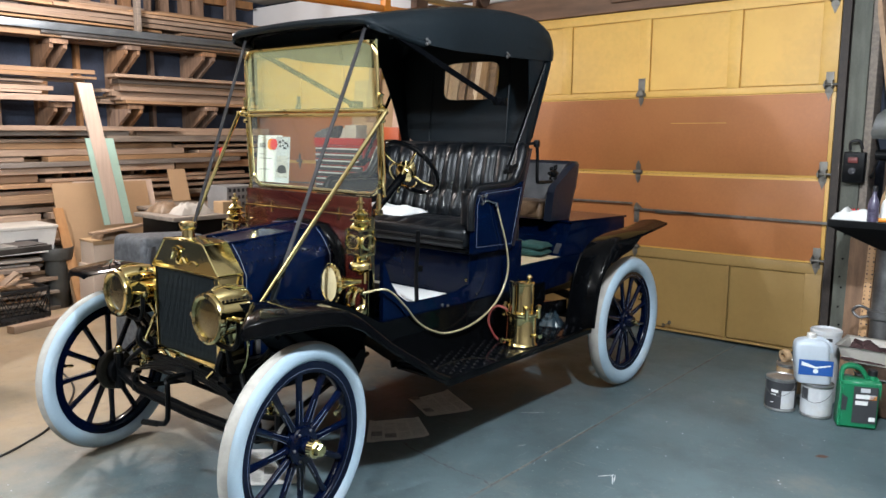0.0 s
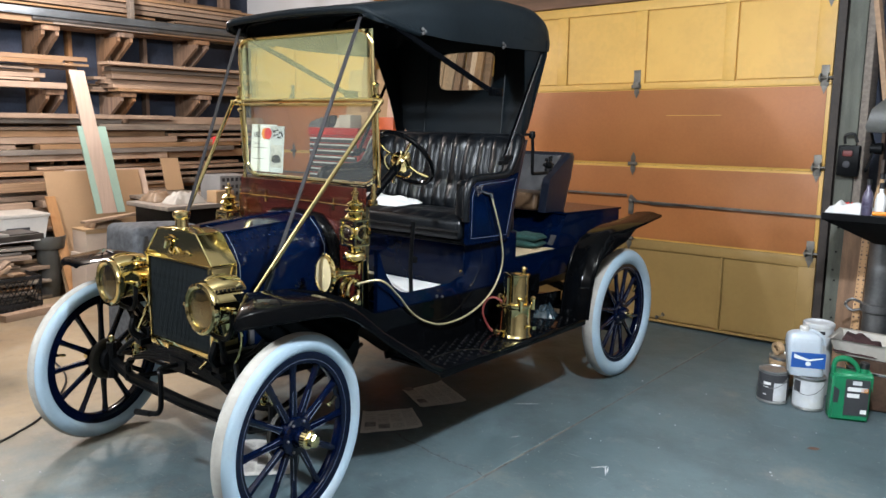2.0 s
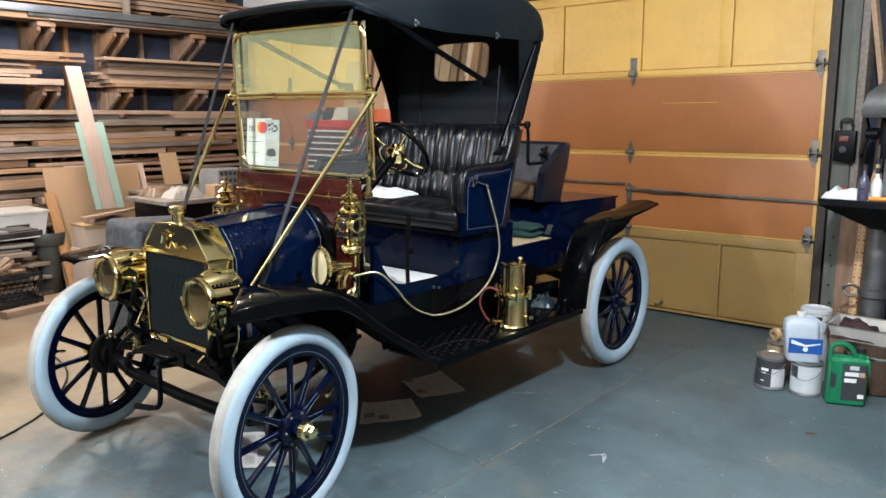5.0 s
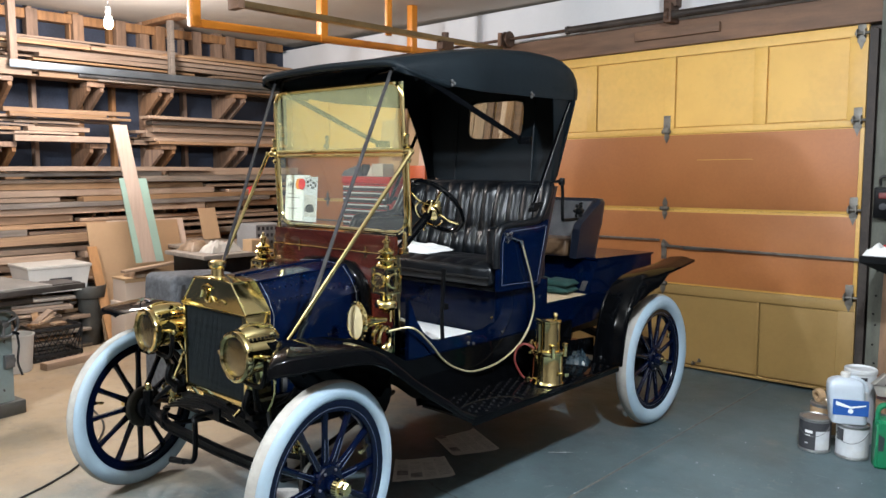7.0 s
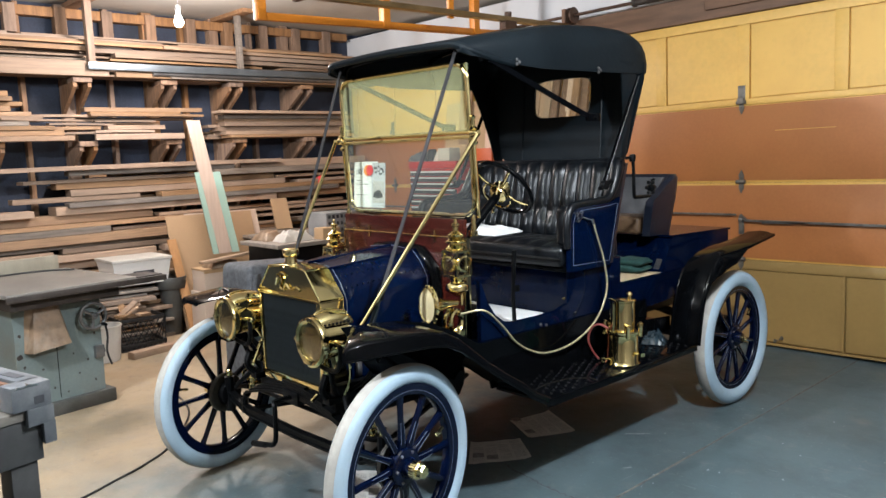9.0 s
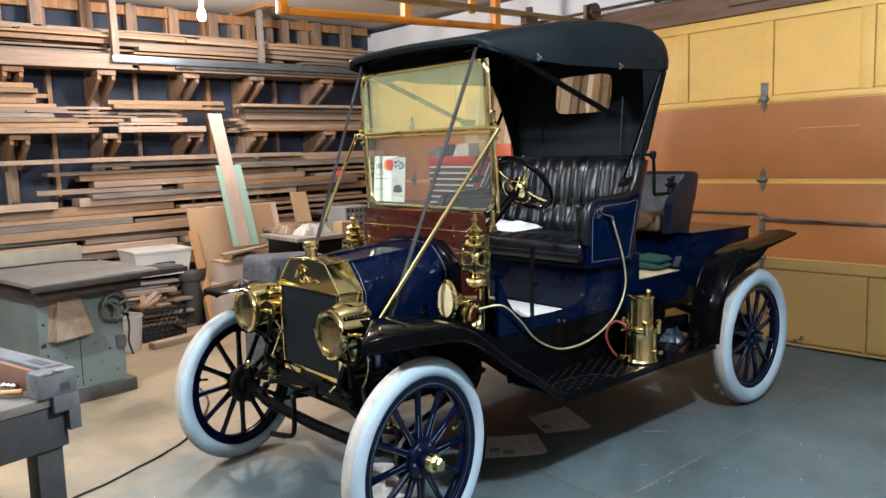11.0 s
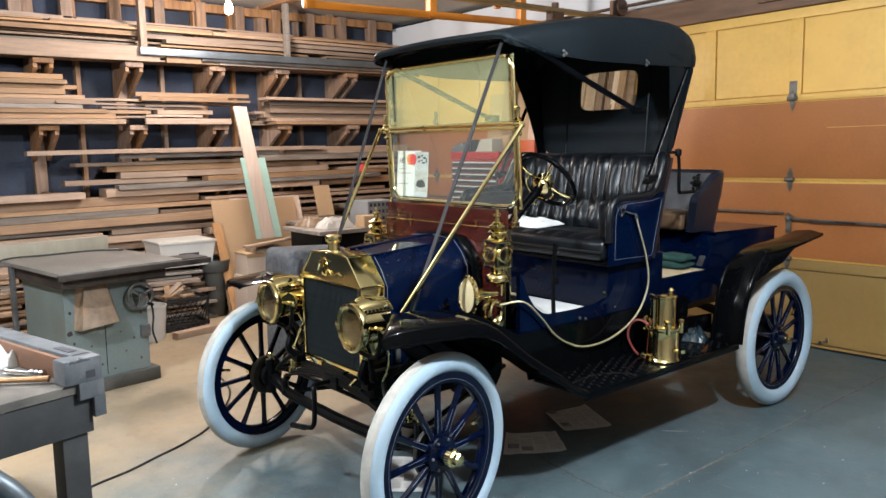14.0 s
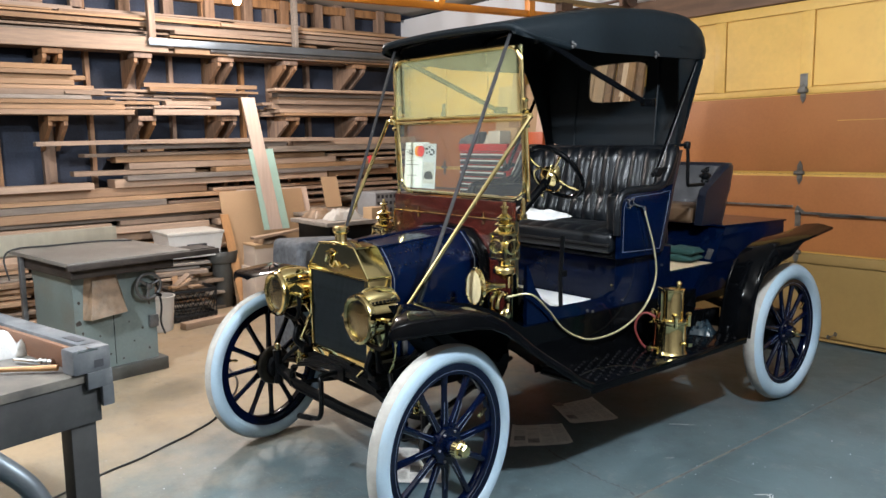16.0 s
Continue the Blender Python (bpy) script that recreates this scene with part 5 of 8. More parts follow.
part("horn_coil", cl, BRASS, car, "coiled brass horn tube")
part("horn_mount", Shape().box((0.40, 0.56, 0.72), (0.46, 0.60, 0.76), 0.004), BRASS, car)
part("horn_neck", Shape().tube([(0.44, 0.53, 0.845), (0.445, 0.50, 0.882)], 0.013, 8), BRASS, car)
hp = smooth_path([(0.47, 0.56, 0.83), (0.53, 0.644, 0.839), (0.53, 0.754, 0.757), (0.53, 0.85, 0.66), (0.53, 0.95, 0.60), (0.54, 1.062, 0.568), (0.555, 1.22, 0.58), (0.57, 1.363, 0.64),
                  (0.57, 1.463, 0.721), (0.57, 1.511, 0.831), (0.575, 1.480, 0.963), (0.574, 1.430, 1.081), (0.572, 1.408, 1.135), (0.57, 1.398, 1.168)], 8)
part("horn_hose", Shape().tube(hp, 0.0048, 10), HOSE, car, "pale woven brass hose")
vb = Shape().tube([(0.569, 1.398, 1.160), (0.568, 1.392, 1.183)], 0.0085, 10).tube([(0.568, 1.392, 1.180), (0.562, 1.365, 1.186), (0.560, 1.318, 1.200)], 0.0045, 8)
vb.lathe([(0.014, -0.004), (0.021, -0.004), (0.021, 0.004), (0.014, 0.004)], 16, pose(0.556, 1.305, 1.203, 0, 90, 0), True)
for dy, dz in ((0.022, 0.018), (-0.020, 0.016), (-0.008, -0.024)):
    vb.lathe([(0.007, -0.002), (0.006, 0.006), (0.001, 0.009)], 8, pose(0.553, 1.305 + dy, 1.203 + dz, 0, 90, 0))
part("hose_fitting", vb, CHROME, car, "small chrome hose bracket")

# front fenders
def fender_front(s_):
    prof = [(-0.312, 0.850, 0.62, 0.785), (-0.310, 0.872, 0.60, 0.797), (-0.300, 0.890, 0.585, 0.806), (-0.280, 0.900, 0.575, 0.812), (-0.22, 0.905, 0.565, 0.817), (-0.14, 0.904, 0.56, 0.82), (-0.05, 0.899, 0.55, 0.822), (0.06, 0.891, 0.545, 0.822),
            (0.14, 0.874, 0.54, 0.822), (0.21, 0.838, 0.535, 0.822), (0.28, 0.785, 0.533, 0.822), (0.36, 0.722, 0.53, 0.822), (0.46, 0.655, 0.525, 0.822), (0.56, 0.594, 0.522, 0.822), (0.65, 0.530, 0.52, 0.822), (0.74, 0.487, 0.52, 0.82)]
    if s_ < 0:
        prof = [(y if y > 0.12 else 0.12 + (y - 0.12) * 0.60, z if y > 0.12 else (0.4 * z + 0.6 * 0.898 if y < -0.25 else z) - 0.035 * min(1, (0.12 - y) / 0.3), a, b - 0.02) for y, z, a, b in prof]
    rings = []
    for y, z, a, b in prof:
        d = (0.034 if s_ > 0 else 0.026) + (0.018 if s_ > 0 else 0.006) * max(0.0, min(1.0, (0.35 - y) / 0.3)) * max(0.0, min(1.0, (y + 0.32) / 0.08))
        o = [(a, z), (a + 0.02, z + 0.004), ((a + b) / 2, z + 0.007), (b - 0.010, z + 0.003), (b - 0.002, z - 0.001), (b + 0.002, z - 0.008), (b + 0.003, z - d), (b - 0.003, z - d - 0.002),
             (b - 0.008, z - 0.012), (b - 0.022, z - 0.004), ((a + b) / 2, z + 0.001), (a + 0.02, z - 0.002), (a + 0.003, z - 0.006)]
        back = max(0.0, min(1.0, (-0.05 - y) / 0.25)) * 0.85 if s_ > 0 else 0.0
        rings.append([(s_ * x, y + back * max(0, 0.80 - x), zz) for x, zz in o])
    f = part("front_fender", Shape().loft(rings), BLACK, car, "glossy black front fender", sharp=38)
    out = ([(-0.11, 0.895), (-0.05, 0.892)] if s_ == 1 else [(-0.06, 0.855), (-0.02, 0.86)]) + [(0.06, 0.885 if s_ == 1 else 0.87), (0.16, 0.875), (0.31, 0.842), (0.42, 0.800), (0.505, 0.756), (0.61, 0.697), (0.70, 0.690), (0.70, 0.56), (0.62, 0.60), (0.57, 0.665), (0.53, 0.64),
           (0.455, 0.566), (0.40, 0.60), (0.25, 0.66), (0.10, 0.662)] + ([(0.03, 0.690), (-0.02, 0.745), (-0.06, 0.82)] if s_ == 1 else [(-0.04, 0.664), (-0.085, 0.690)])
    part("apron", Shape().prism(out, "x", s_ * 0.516, s_ * 0.524), BLACK, f)
    part("fender_bead", Shape().tube([(s_ * (b + 0.001), y, z - (0.036 if s_ > 0 else 0.028) - (0.018 if s_ > 0 else 0.006) * max(0.0, min(1.0, (0.35 - y) / 0.3)) * max(0.0, min(1.0, (y + 0.32) / 0.08))) for y, z, a, b in prof[2:]], 0.005, 6), BLACK, f)
    part("fender_iron", Shape().tube(smooth_path([(s_ * 0.29, 0.08, 0.56), (s_ * 0.45, 0.06, 0.66), (s_ * 0.62, 0.05, 0.86), (s_ * 0.70, 0.05, 0.885)], 4), 0.010, 8), IRON, f)
    part("trim", Shape().tube([(s_ * 0.60, -0.03, 0.897), (s_ * 0.70, 0.02, 0.898), (s_ * 0.76, 0.06, 0.892)], 0.0025, 6), CHROME, f)


fender_front(1), fender_front(-1)


def fender_rear(s_):
    prof = [(1.953, 0.475), (1.966, 0.56), (1.988, 0.66), (2.020, 0.75), (2.055, 0.812), (2.10, 0.862), (2.16, 0.902), (2.25, 0.934), (2.365, 0.952), (2.50, 0.960), (2.66, 0.970), (2.80, 0.987), (2.86, 0.996)]
    a, b = 0.672, 0.84
    rings = []
    for i, (y, z) in enumerate(prof):
        p0, p1 = prof[max(i - 1, 0)], prof[min(i + 1, len(prof) - 1)]
        t = Vector((p1[0] - p0[0], p1[1] - p0[1])).normalized()
        n = Vector((-t.y, t.x))
        drop = 0.070 * max(0.0, min(1.0, (y - 2.02) / 0.12, (2.52 - y) / 0.16))
        o = [(a, 0), ((a + b) / 2, 0.010), (b - 0.050, 0.006), (b - 0.022, -0.002 - 0.25 * drop), (b, -0.004 - drop), (b + 0.002, -0.018 - drop), (b - 0.005, -0.018 - drop), (b - 0.026, -0.008 - 0.25 * drop), (b - 0.052, -0.001),
             ((a + b) / 2, 0.004), (a, -0.006)]
        rings.append([(s_ * x, y + n.x * k, z + n.y * k) for x, k in o])
    f = part("rear_fender", Shape().loft(rings), BLACK, car, "glossy black rear fender with a flat top", sharp=60)
    part("apron", Shape().prism([(1.956, 0.48), (1.988, 0.65), (2.020, 0.74), (2.055, 0.804), (2.10, 0.854), (2.16, 0.894), (2.25, 0.926), (2.365, 0.944), (2.46, 0.948), (2.46, 0.82), (2.3, 0.72), (2.14, 0.58), (2.06, 0.48)],
                                 "x", s_ * 0.662, s_ * 0.668), BLACK, f)
    for x in (a + 0.004, b - 0.002):
        part("fender_bead", Shape().tube([(s_ * x, y - 0.004, z + 0.002) for y, z in prof[:6]], 0.006, 8), BLACK, f)
    part("fender_iron", Shape().tube([(s_ * 0.42, 2.50, 0.68), (s_ * 0.60, 2.50, 0.88), (s_ * 0.78, 2.50, 0.935)], 0.010, 8), IRON, f)


fender_rear(1), fender_rear(-1)

# running boards with raised diamonds, and splash aprons
for s_ in (-1, 1):
    x0, x1 = sorted((s_ * 0.52, s_ * 0.822))
    rb = part("running_board", Shape().box((x0, 0.72, 0.462), (x1, 1.97, 0.478), 0.003).box((min(s_ * 0.812, s_ * 0.824), 0.72, 0.445), (max(s_ * 0.812, s_ * 0.824), 1.97, 0.480), 0.002), BLACK, car,
              "black running board with raised diamond tread")
    dm = Shape()
    for i in range(26):
        for j in range(6):
            cx, cy = s_ * (0.56 + 0.042 * j + (0.021 if i % 2 else 0)), 0.80 + 0.044 * i
            dm.add([(cx - 0.014, cy, 0.4782), (cx, cy - 0.008, 0.4782), (cx + 0.014, cy, 0.4782), (cx, cy + 0.008, 0.4782), (cx, cy, 0.4845)], [(0, 1, 4), (1, 2, 4), (2, 3, 4), (3, 0, 4)])
    tagged(part("diamond_tread", dm, WORNTREAD, rb), kind="stuff")
    # low tail behind y 1.97 is added to stop light reaching the floor
    part("splash_apron", Shape().prism([(0.64, 0.692), (0.70, 0.47), (2.22, 0.47), (2.22, 0.55), (1.97, 0.57), (1.97, 0.69), (1.2, 0.686)], "x", s_ * 0.505, s_ * 0.515), BLACK, car)
    for y in (0.95, 1.75):
        part("board_bracket", Shape().tube([(s_ * 0.30, y, 0.55), (s_ * 0.52, y, 0.45), (s_ * 0.80, y, 0.45)], 0.012, 8), IRON, car)

# body: sill with a cut-down doorway, seat box, deck
sill_out = [(0.65, 0.62), (0.65, 0.965), (0.67, 0.93), (0.70, 0.86), (0.745, 0.80), (0.80, 0.762), (0.87, 0.745), (1.05, 0.742), (1.20, 0.748), (1.27, 0.768), (1.31, 0.81), (1.335, 0.875), (1.345, 0.915),
            (1.66, 0.915), (1.66, 0.808), (2.46, 0.808), (2.46, 0.66), (1.9, 0.635), (1.35, 0.60), (0.9, 0.60)]
for s_ in (-1, 1):
    b = part("body_side", Shape().prism(sill_out, "x", s_ * 0.48, s_ * 0.503), NAVY, car, "navy painted body side")
    if s_ == 1:
        for y, z, mt in ((0.78, 0.655, STEEL), (0.84, 0.652, STEEL), (1.06, 0.70, STEEL), (1.33, 0.715, CHROME), (1.24, 0.80, BRASS), (1.10, 0.69, STEEL)):
            part("screw_head", Shape().lathe([(0.009, 0), (0.008, 0.004), (0.002, 0.006)], 10, pose(0.503, y, z, 0, 90, 0)), mt, b)
part("floor_board", Shape().box((-0.478, 0.66, 0.66), (0.478, 1.28, 0.70), 0.003), NAVY, car)
part("floor_sheet", Shape().box((-0.46, 0.90, 0.7005), (0.46, 1.26, 0.708), 0.002), MAT, car, "white sheet on the floor boards")
tb = Shape()
bar(tb, (0, 0.90, 0.71), (0, 0.67, 0.86), 0.92, 0.012, up=(0, 1, 1))
part("toe_board", tb, MAT, car, "white sheet on the toe board")
sb = Shape().box((-0.50, 1.27, 0.70), (0.50, 1.74, 0.955), 0.006)
part("seat_box", sb, NAVY, car, "navy seat box")
part("seat_rail", Shape().box((-0.53, 1.235, 0.93), (0.53, 1.26, 0.958), 0.004), BLACK, car)
for s_ in (-1, 1):
    o = [(1.235, 0.935), (1.568, 0.935), (1.580, 0.974), (1.618, 1.112), (1.652, 1.235), (1.662, 1.28), (1.60, 1.262), (1.56, 1.252), (1.30, 1.243), (1.262, 1.225), (1.240, 1.18)]
    bk = [(1.664, 1.284), (1.690, 1.371), (1.715, 1.445), (1.705, 1.472), (1.682, 1.462), (1.664, 1.395), (1.638, 1.320), (1.602, 1.266)]
    q = part("seat_side", Shape().prism(o, "x", s_ * 0.525, s_ * 0.55), NAVY, car, "navy seat side with a pale pinstripe")
    part("back_edge", Shape().prism(bk, "x", s_ * 0.527, s_ * 0.547), LEATHER, q, "black leather seat edge")
    ln = [(1.26, 0.965), (1.562, 0.958), (1.604, 1.112), (1.640, 1.245), (1.618, 1.248), (1.56, 1.239), (1.33, 1.230), (1.282, 1.212), (1.262, 1.175), (1.26, 0.965)]
    part("pinstripe", Shape().tube([(s_ * 0.5505, y, z) for y, z in ln], 0.0012, 5), STRIPE, q)
    rl = smooth_path([(s_ * 0.535, 1.232, 1.05), (s_ * 0.535, 1.232, 1.16), (s_ * 0.535, 1.255, 1.235), (s_ * 0.535, 1.32, 1.258), (s_ * 0.535, 1.55, 1.268), (s_ * 0.532, 1.615, 1.315), (s_ * 0.525, 1.66, 1.39),
                      (s_ * 0.508, 1.70, 1.445), (s_ * 0.465, 1.765, 1.458)], 5)
    part("arm_roll", Shape().tube(rl, [float(np.interp(k / (len(rl) - 1), (0, 0.55, 0.85, 1), (0.019, 0.021, 0.036, 0.026))) for k in range(len(rl))], 12), LEATHER, q, "black leather arm roll")
    pad = Shape().box((min(s_ * 0.44, s_ * 0.525), 1.25, 1.05), (max(s_ * 0.44, s_ * 0.525), 1.62, 1.25), 0.035, seg=3)
    part("arm_pad", pad, LEATHER, q, "black leather arm pad")
    turn_ = []
    for z, y in ((0.94, 1.57), (1.112, 1.616), (1.25, 1.652), (1.45, 1.715)):
        bend = [(0.545, y - 0.012), (0.540, y + 0.035), (0.515, y + 0.075), (0.468, y + 0.105)]
        turn_.append([(s_ * x, v, z) for x, v in bend] + [(s_ * (x - 0.014), v - 0.010, z) for x, v in bend[::-1]])
    part("back_corner", Shape().loft(turn_), NAVYLEATHER, q, "rounded back corner of the seat", sharp=60)

# tufted cushion and seat back
def tufted(w, n, rows, front, name, label, top_puff=0.02):
    """A padded panel: front(u, v) gives the place and outward normal; u across, v up."""
    nu, nv = n * 10, rows * 9
    rings, back = [], []
    for j in range(nv + 1):
        v = j / nv
        line, bline = [], []
        for i in range(nu + 1):
            u = i / nu
            lean_ = 0.10 * noise.noise(Vector((u * 9, v * 2.2, n)))
            pleat = abs(math.sin(math.pi * (u * n + lean_))) ** 0.7 * (0.86 + 0.3 * noise.noise(Vector((u * n * 0.9, v * 3, 2.0))))
            edge = min(1, min(u, 1 - u) * 14) * min(1, min(v, 1 - v) * 7)
            button = 1.0
            if rows > 1:
                uu = (u * n) % 1
                dd = min(math.hypot(min(uu, 1 - uu) * 0.8, (v - 0.36) * 2.6), 1)
                button = 0.12 + 0.88 * min(1, dd * 3.0)
                button *= 0.62 + 0.38 * min(1.0, abs(v - 0.34) * 4)
                button += 0.55 * math.exp(-((v - 0.36) / 0.10) ** 2) * noise.noise(Vector((u * n * 2.3, v * 26, 4.0)))
            p, nn = front(u, v)
            h = (0.012 + top_puff * pleat * button) * edge ** 0.5
            line.append(tuple(p + nn * h))
            bline.append(tuple(p - nn * 0.05))
        rings.append(line), back.append(bline)
    s = Shape()
    s.loft(rings, closed=False, caps=False)
    s.loft(back, closed=False, caps=False)
    s.loft([rings[0], back[0]], closed=False, caps=False).loft([rings[-1], back[-1]], closed=False, caps=False)
    s.loft([[r[0] for r in rings], [r[0] for r in back]], closed=False, caps=False).loft([[r[-1] for r in rings], [r[-1] for r in back]], closed=False, caps=False)
    return part(name, s, LEATHER, car, label, sharp=80)


def back_front(u, v):
    x = (u - 0.5) * 1.02
    wrap = 0.10 * max(0, abs(u - 0.5) * 2 - 0.75) ** 2 * 8
    return Vector((x, 1.66 + 0.10 * v - wrap, 1.04 + 0.425 * v - 0.012 * (2 * u - 1) ** 2)), Vector((0, -0.97, 0.2))


tufted(1.02, 11, 3, back_front, "seat_back", "tufted black leather seat back", 0.034)
cu = Shape().box((-0.515, 1.205, 0.955), (0.515, 1.70, 1.058), 0.028, seg=3)
part("seat_cushion", cu, LEATHER, car, "black leather seat cushion")


def cushion_top(u, v):
    return Vector(((u - 0.5) * 1.0, 1.22 + 0.44 * v, 1.058 - 0.02 * v)), Vector((0, 0, 1))


tufted(1.0, 9, 1, cushion_top, "cushion_top", "quilted leather cushion top", 0.016)
part("cushion_welt", Shape().tube([(-0.515, 1.203, 1.0), (0.515, 1.203, 1.0)], 0.006, 8), LEATHER, car)
bk = Shape().loft([[(-0.47, 1.655, 0.92), (0.47, 1.655, 0.92), (0.47, 1.685, 0.92), (-0.47, 1.685, 0.92)], [(-0.468, 1.79, 1.45), (0.468, 1.79, 1.45), (0.468, 1.815, 1.45), (-0.468, 1.815, 1.45)]])
part("back_panel", bk, NAVYLEATHER, car)
part("back_roll", Shape().tube([(-0.475, 1.785, 1.455), (0.475, 1.785, 1.455)], 0.022, 10), LEATHER, car)
# levers and pedals
part("hand_brake", Shape().tube([(0.40, 0.99, 0.70), (0.405, 0.975, 0.86), (0.41, 0.985, 1.06)], [0.011, 0.010, 0.012], 8).box((0.39, 0.98, 0.86), (0.42, 1.01, 0.89), 0.004), IRON, car, "black hand brake lever")
for x in (0.12, 0.22, 0.32):
    part("pedal", Shape().tube([(x, 0.78, 0.70), (x, 0.84, 0.80)], 0.008, 8).box((x - 0.03, 0.83, 0.79), (x + 0.03, 0.845, 0.85), 0.004), IRON, car)

# steering wheel and column
c0, c1 = Vector((0.30, 0.655, 1.045)), Vector((0.30, 1.035, 1.352))
part("steering_column", Shape().tube([tuple(c0), tuple(c0.lerp(c1, 0.95))], 0.021, 14), BLACK, car, "black steering column")
SW = along(c1, c1 + (c1 - c0))
rimr = Shape().lathe([(0.158 + 0.0125 * math.cos(2 * math.pi * i / 10), 0.0125 * math.sin(2 * math.pi * i / 10)) for i in range(10)], 44, None, True)
sw = part("steering_wheel", rimr, BLACK, car, "black steering wheel with brass spider", SW)
for k in range(4):
    a = math.pi / 4 + k * math.pi / 2
    part("spoke", Shape().tube([(0.02 * math.cos(a), 0.02 * math.sin(a), -0.02), (0.09 * math.cos(a), 0.09 * math.sin(a), -0.022), (0.155 * math.cos(a), 0.155 * math.sin(a), -0.004)], [0.008, 0.006, 0.007], 8), BRASS, sw, "brass spoke")
part("gear_case", turned([(0.022, -0.06), (0.045, -0.05), (0.05, -0.03), (0.05, -0.01), (0.036, 0.0), (0.034, 0.012), (0.016, 0.018), (0.016, 0.034), (0.001, 0.036)], 20), BRASS, sw, "brass gear case")
for k in range(8):
    a = 2 * math.pi * k / 8
    part("screw_head", Shape().lathe([(0.006, 0), (0.004, 0.005)], 8, pose(0.042 * math.cos(a), 0.042 * math.sin(a), -0.008)), BRASS, sw)
qd = Shape().tube([(0.075 * math.cos(a), 0.075 * math.sin(a), -0.055) for a in np.linspace(-2.6, 2.6, 24)], 0.005, 6)
part("quadrant", qd, BRASS, sw, "brass quadrant")
for a in (-0.9, 2.3):
    part("lever", Shape().tube([(0, 0, -0.07), (0.06 * math.cos(a), 0.06 * math.sin(a), -0.075), (0.12 * math.cos(a), 0.12 * math.sin(a), -0.065)], 0.0045, 6).lathe(
        [(0.001, -0.01), (0.009, 0), (0.001, 0.01)], 8, pose(0.125 * math.cos(a), 0.125 * math.sin(a), -0.065)), BRASS, sw)

# deck behind the seat, box and rumble seat
part("deck", Shape().box((-0.478, 1.742, 0.775), (0.478, 2.45, 0.802), 0.003), PLY, car, "pale plywood deck")
bx = Shape().loft([[(-0.462, 2.215, 0.803), (0.462, 2.215, 0.803), (0.530, 2.90, 0.803), (-0.530, 2.90, 0.803)], [(-0.447, 2.36, 0.995), (0.447, 2.36, 0.995), (0.512, 2.93, 0.995), (-0.512, 2.93, 0.995)]])
box_ = part("tool_box", bx, NAVY, car, "navy rear box under the single seat")
part("box_lid", Shape().prism([(-0.450, 2.345), (0.450, 2.345), (0.520, 2.945), (-0.520, 2.945)], "z", 0.996, 1.008), NAVY, box_)
orn = Shape()
for k in range(4):
    for q in (-1, 1):
        orn.lathe([(0.0045, -0.003), (0.0095, -0.003), (0.0095, 0.004), (0.0045, 0.004)], 12, about((0.42, 2.244, 0.845), pose(0, 0, 0, 53, 0, 0)) @ pose(0.42 + q * 0.009, 2.244 + 0.017 * (k - 1.5), 0.845), True)
part("catch", orn, STEEL, box_, "small pierced metal catch plate")
def rs_ring(z, w, y0, y1, t):
    """Plan of the bucket seat's shell at height z: open in front."""
    out = [(w, y0), (w, y1 - 0.09)] + arc(w - 0.09, y1 - 0.09, 0.09, 0, 90, 4)[1:] + [(-p, q) for p, q in ([(w, y0), (w, y1 - 0.09)] + arc(w - 0.09, y1 - 0.09, 0.09, 0, 90, 4)[1:])[::-1]]
    inn = [(p - math.copysign(t, p), min(q, y1 - t)) for p, q in out[::-1]]
    return [(p, q, z) for p, q in out + inn]


R0, R1 = 2.225, 2.545
ss = Shape().loft([rs_ring(1.008, 0.375, R0, R1 - 0.03, 0.05), rs_ring(1.18, 0.395, R0, R1 - 0.01, 0.05)], caps=True)
rum = part("rumble_seat", ss, NAVYLEATHER, car, "black leather single seat on the rear box")
up_ = Shape().loft([rs_ring(1.178, 0.395, R0, R1 - 0.01, 0.05), rs_ring(1.215, 0.40, R0 + 0.005, R1, 0.05), rs_ring(1.25, 0.402, R0 + 0.06, R1, 0.05), rs_ring(1.30, 0.404, R0 + 0.14, R1 + 0.01, 0.05), rs_ring(1.345, 0.405, R0 + 0.20, R1 + 0.015, 0.05), rs_ring(1.365, 0.395, R0 + 0.22, R1 + 0.008, 0.03)], caps=True)
part("upper_shell", up_, NAVYLEATHER, rum, sharp=75)
# inner sheet, paler than the shell, added to make the lit inside brighter
ln_ = Shape().loft([[(x * 0.872, y - 0.0515 if y > R1 - 0.05 else y, z) for x, y, z in rs_ring(zz, w, R0 + f, R1 + b, 0.006)] for zz, w, f, b in (
    (1.02, 0.377, 0.004, -0.03), (1.18, 0.393, 0.004, -0.01), (1.215, 0.396, 0.01, 0.0), (1.25, 0.398, 0.065, 0.0), (1.30, 0.40, 0.145, 0.01), (1.345, 0.40, 0.205, 0.014))], caps=True)
part("lining", ln_, GREYLEATHER, rum, "grey inner sheet added to brighten the seat", sharp=70)
part("cushion", Shape().box((-0.29, R0 + 0.01, 1.01), (0.29, R1 - 0.07, 1.12), 0.03, seg=3), TAN, rum, "worn tan leather cushion")
part("rear_iron", Shape().tube(smooth_path([(0.50, 1.855, 1.47), (0.50, 1.865, 1.40), (0.50, 1.87, 1.275), (0.50, 1.90, 1.262), (0.50, 2.02, 1.262)], 4), 0.0095, 8).lathe([(0.001, -0.022), (0.016, -0.018), (0.019, 0.0), (0.016, 0.018), (0.001, 0.022)], 12, pose(0.50, 1.853, 1.475)).tube([(0.49, 1.80, 1.475), (0.50, 1.853, 1.478)], 0.008, 8), IRON, car)
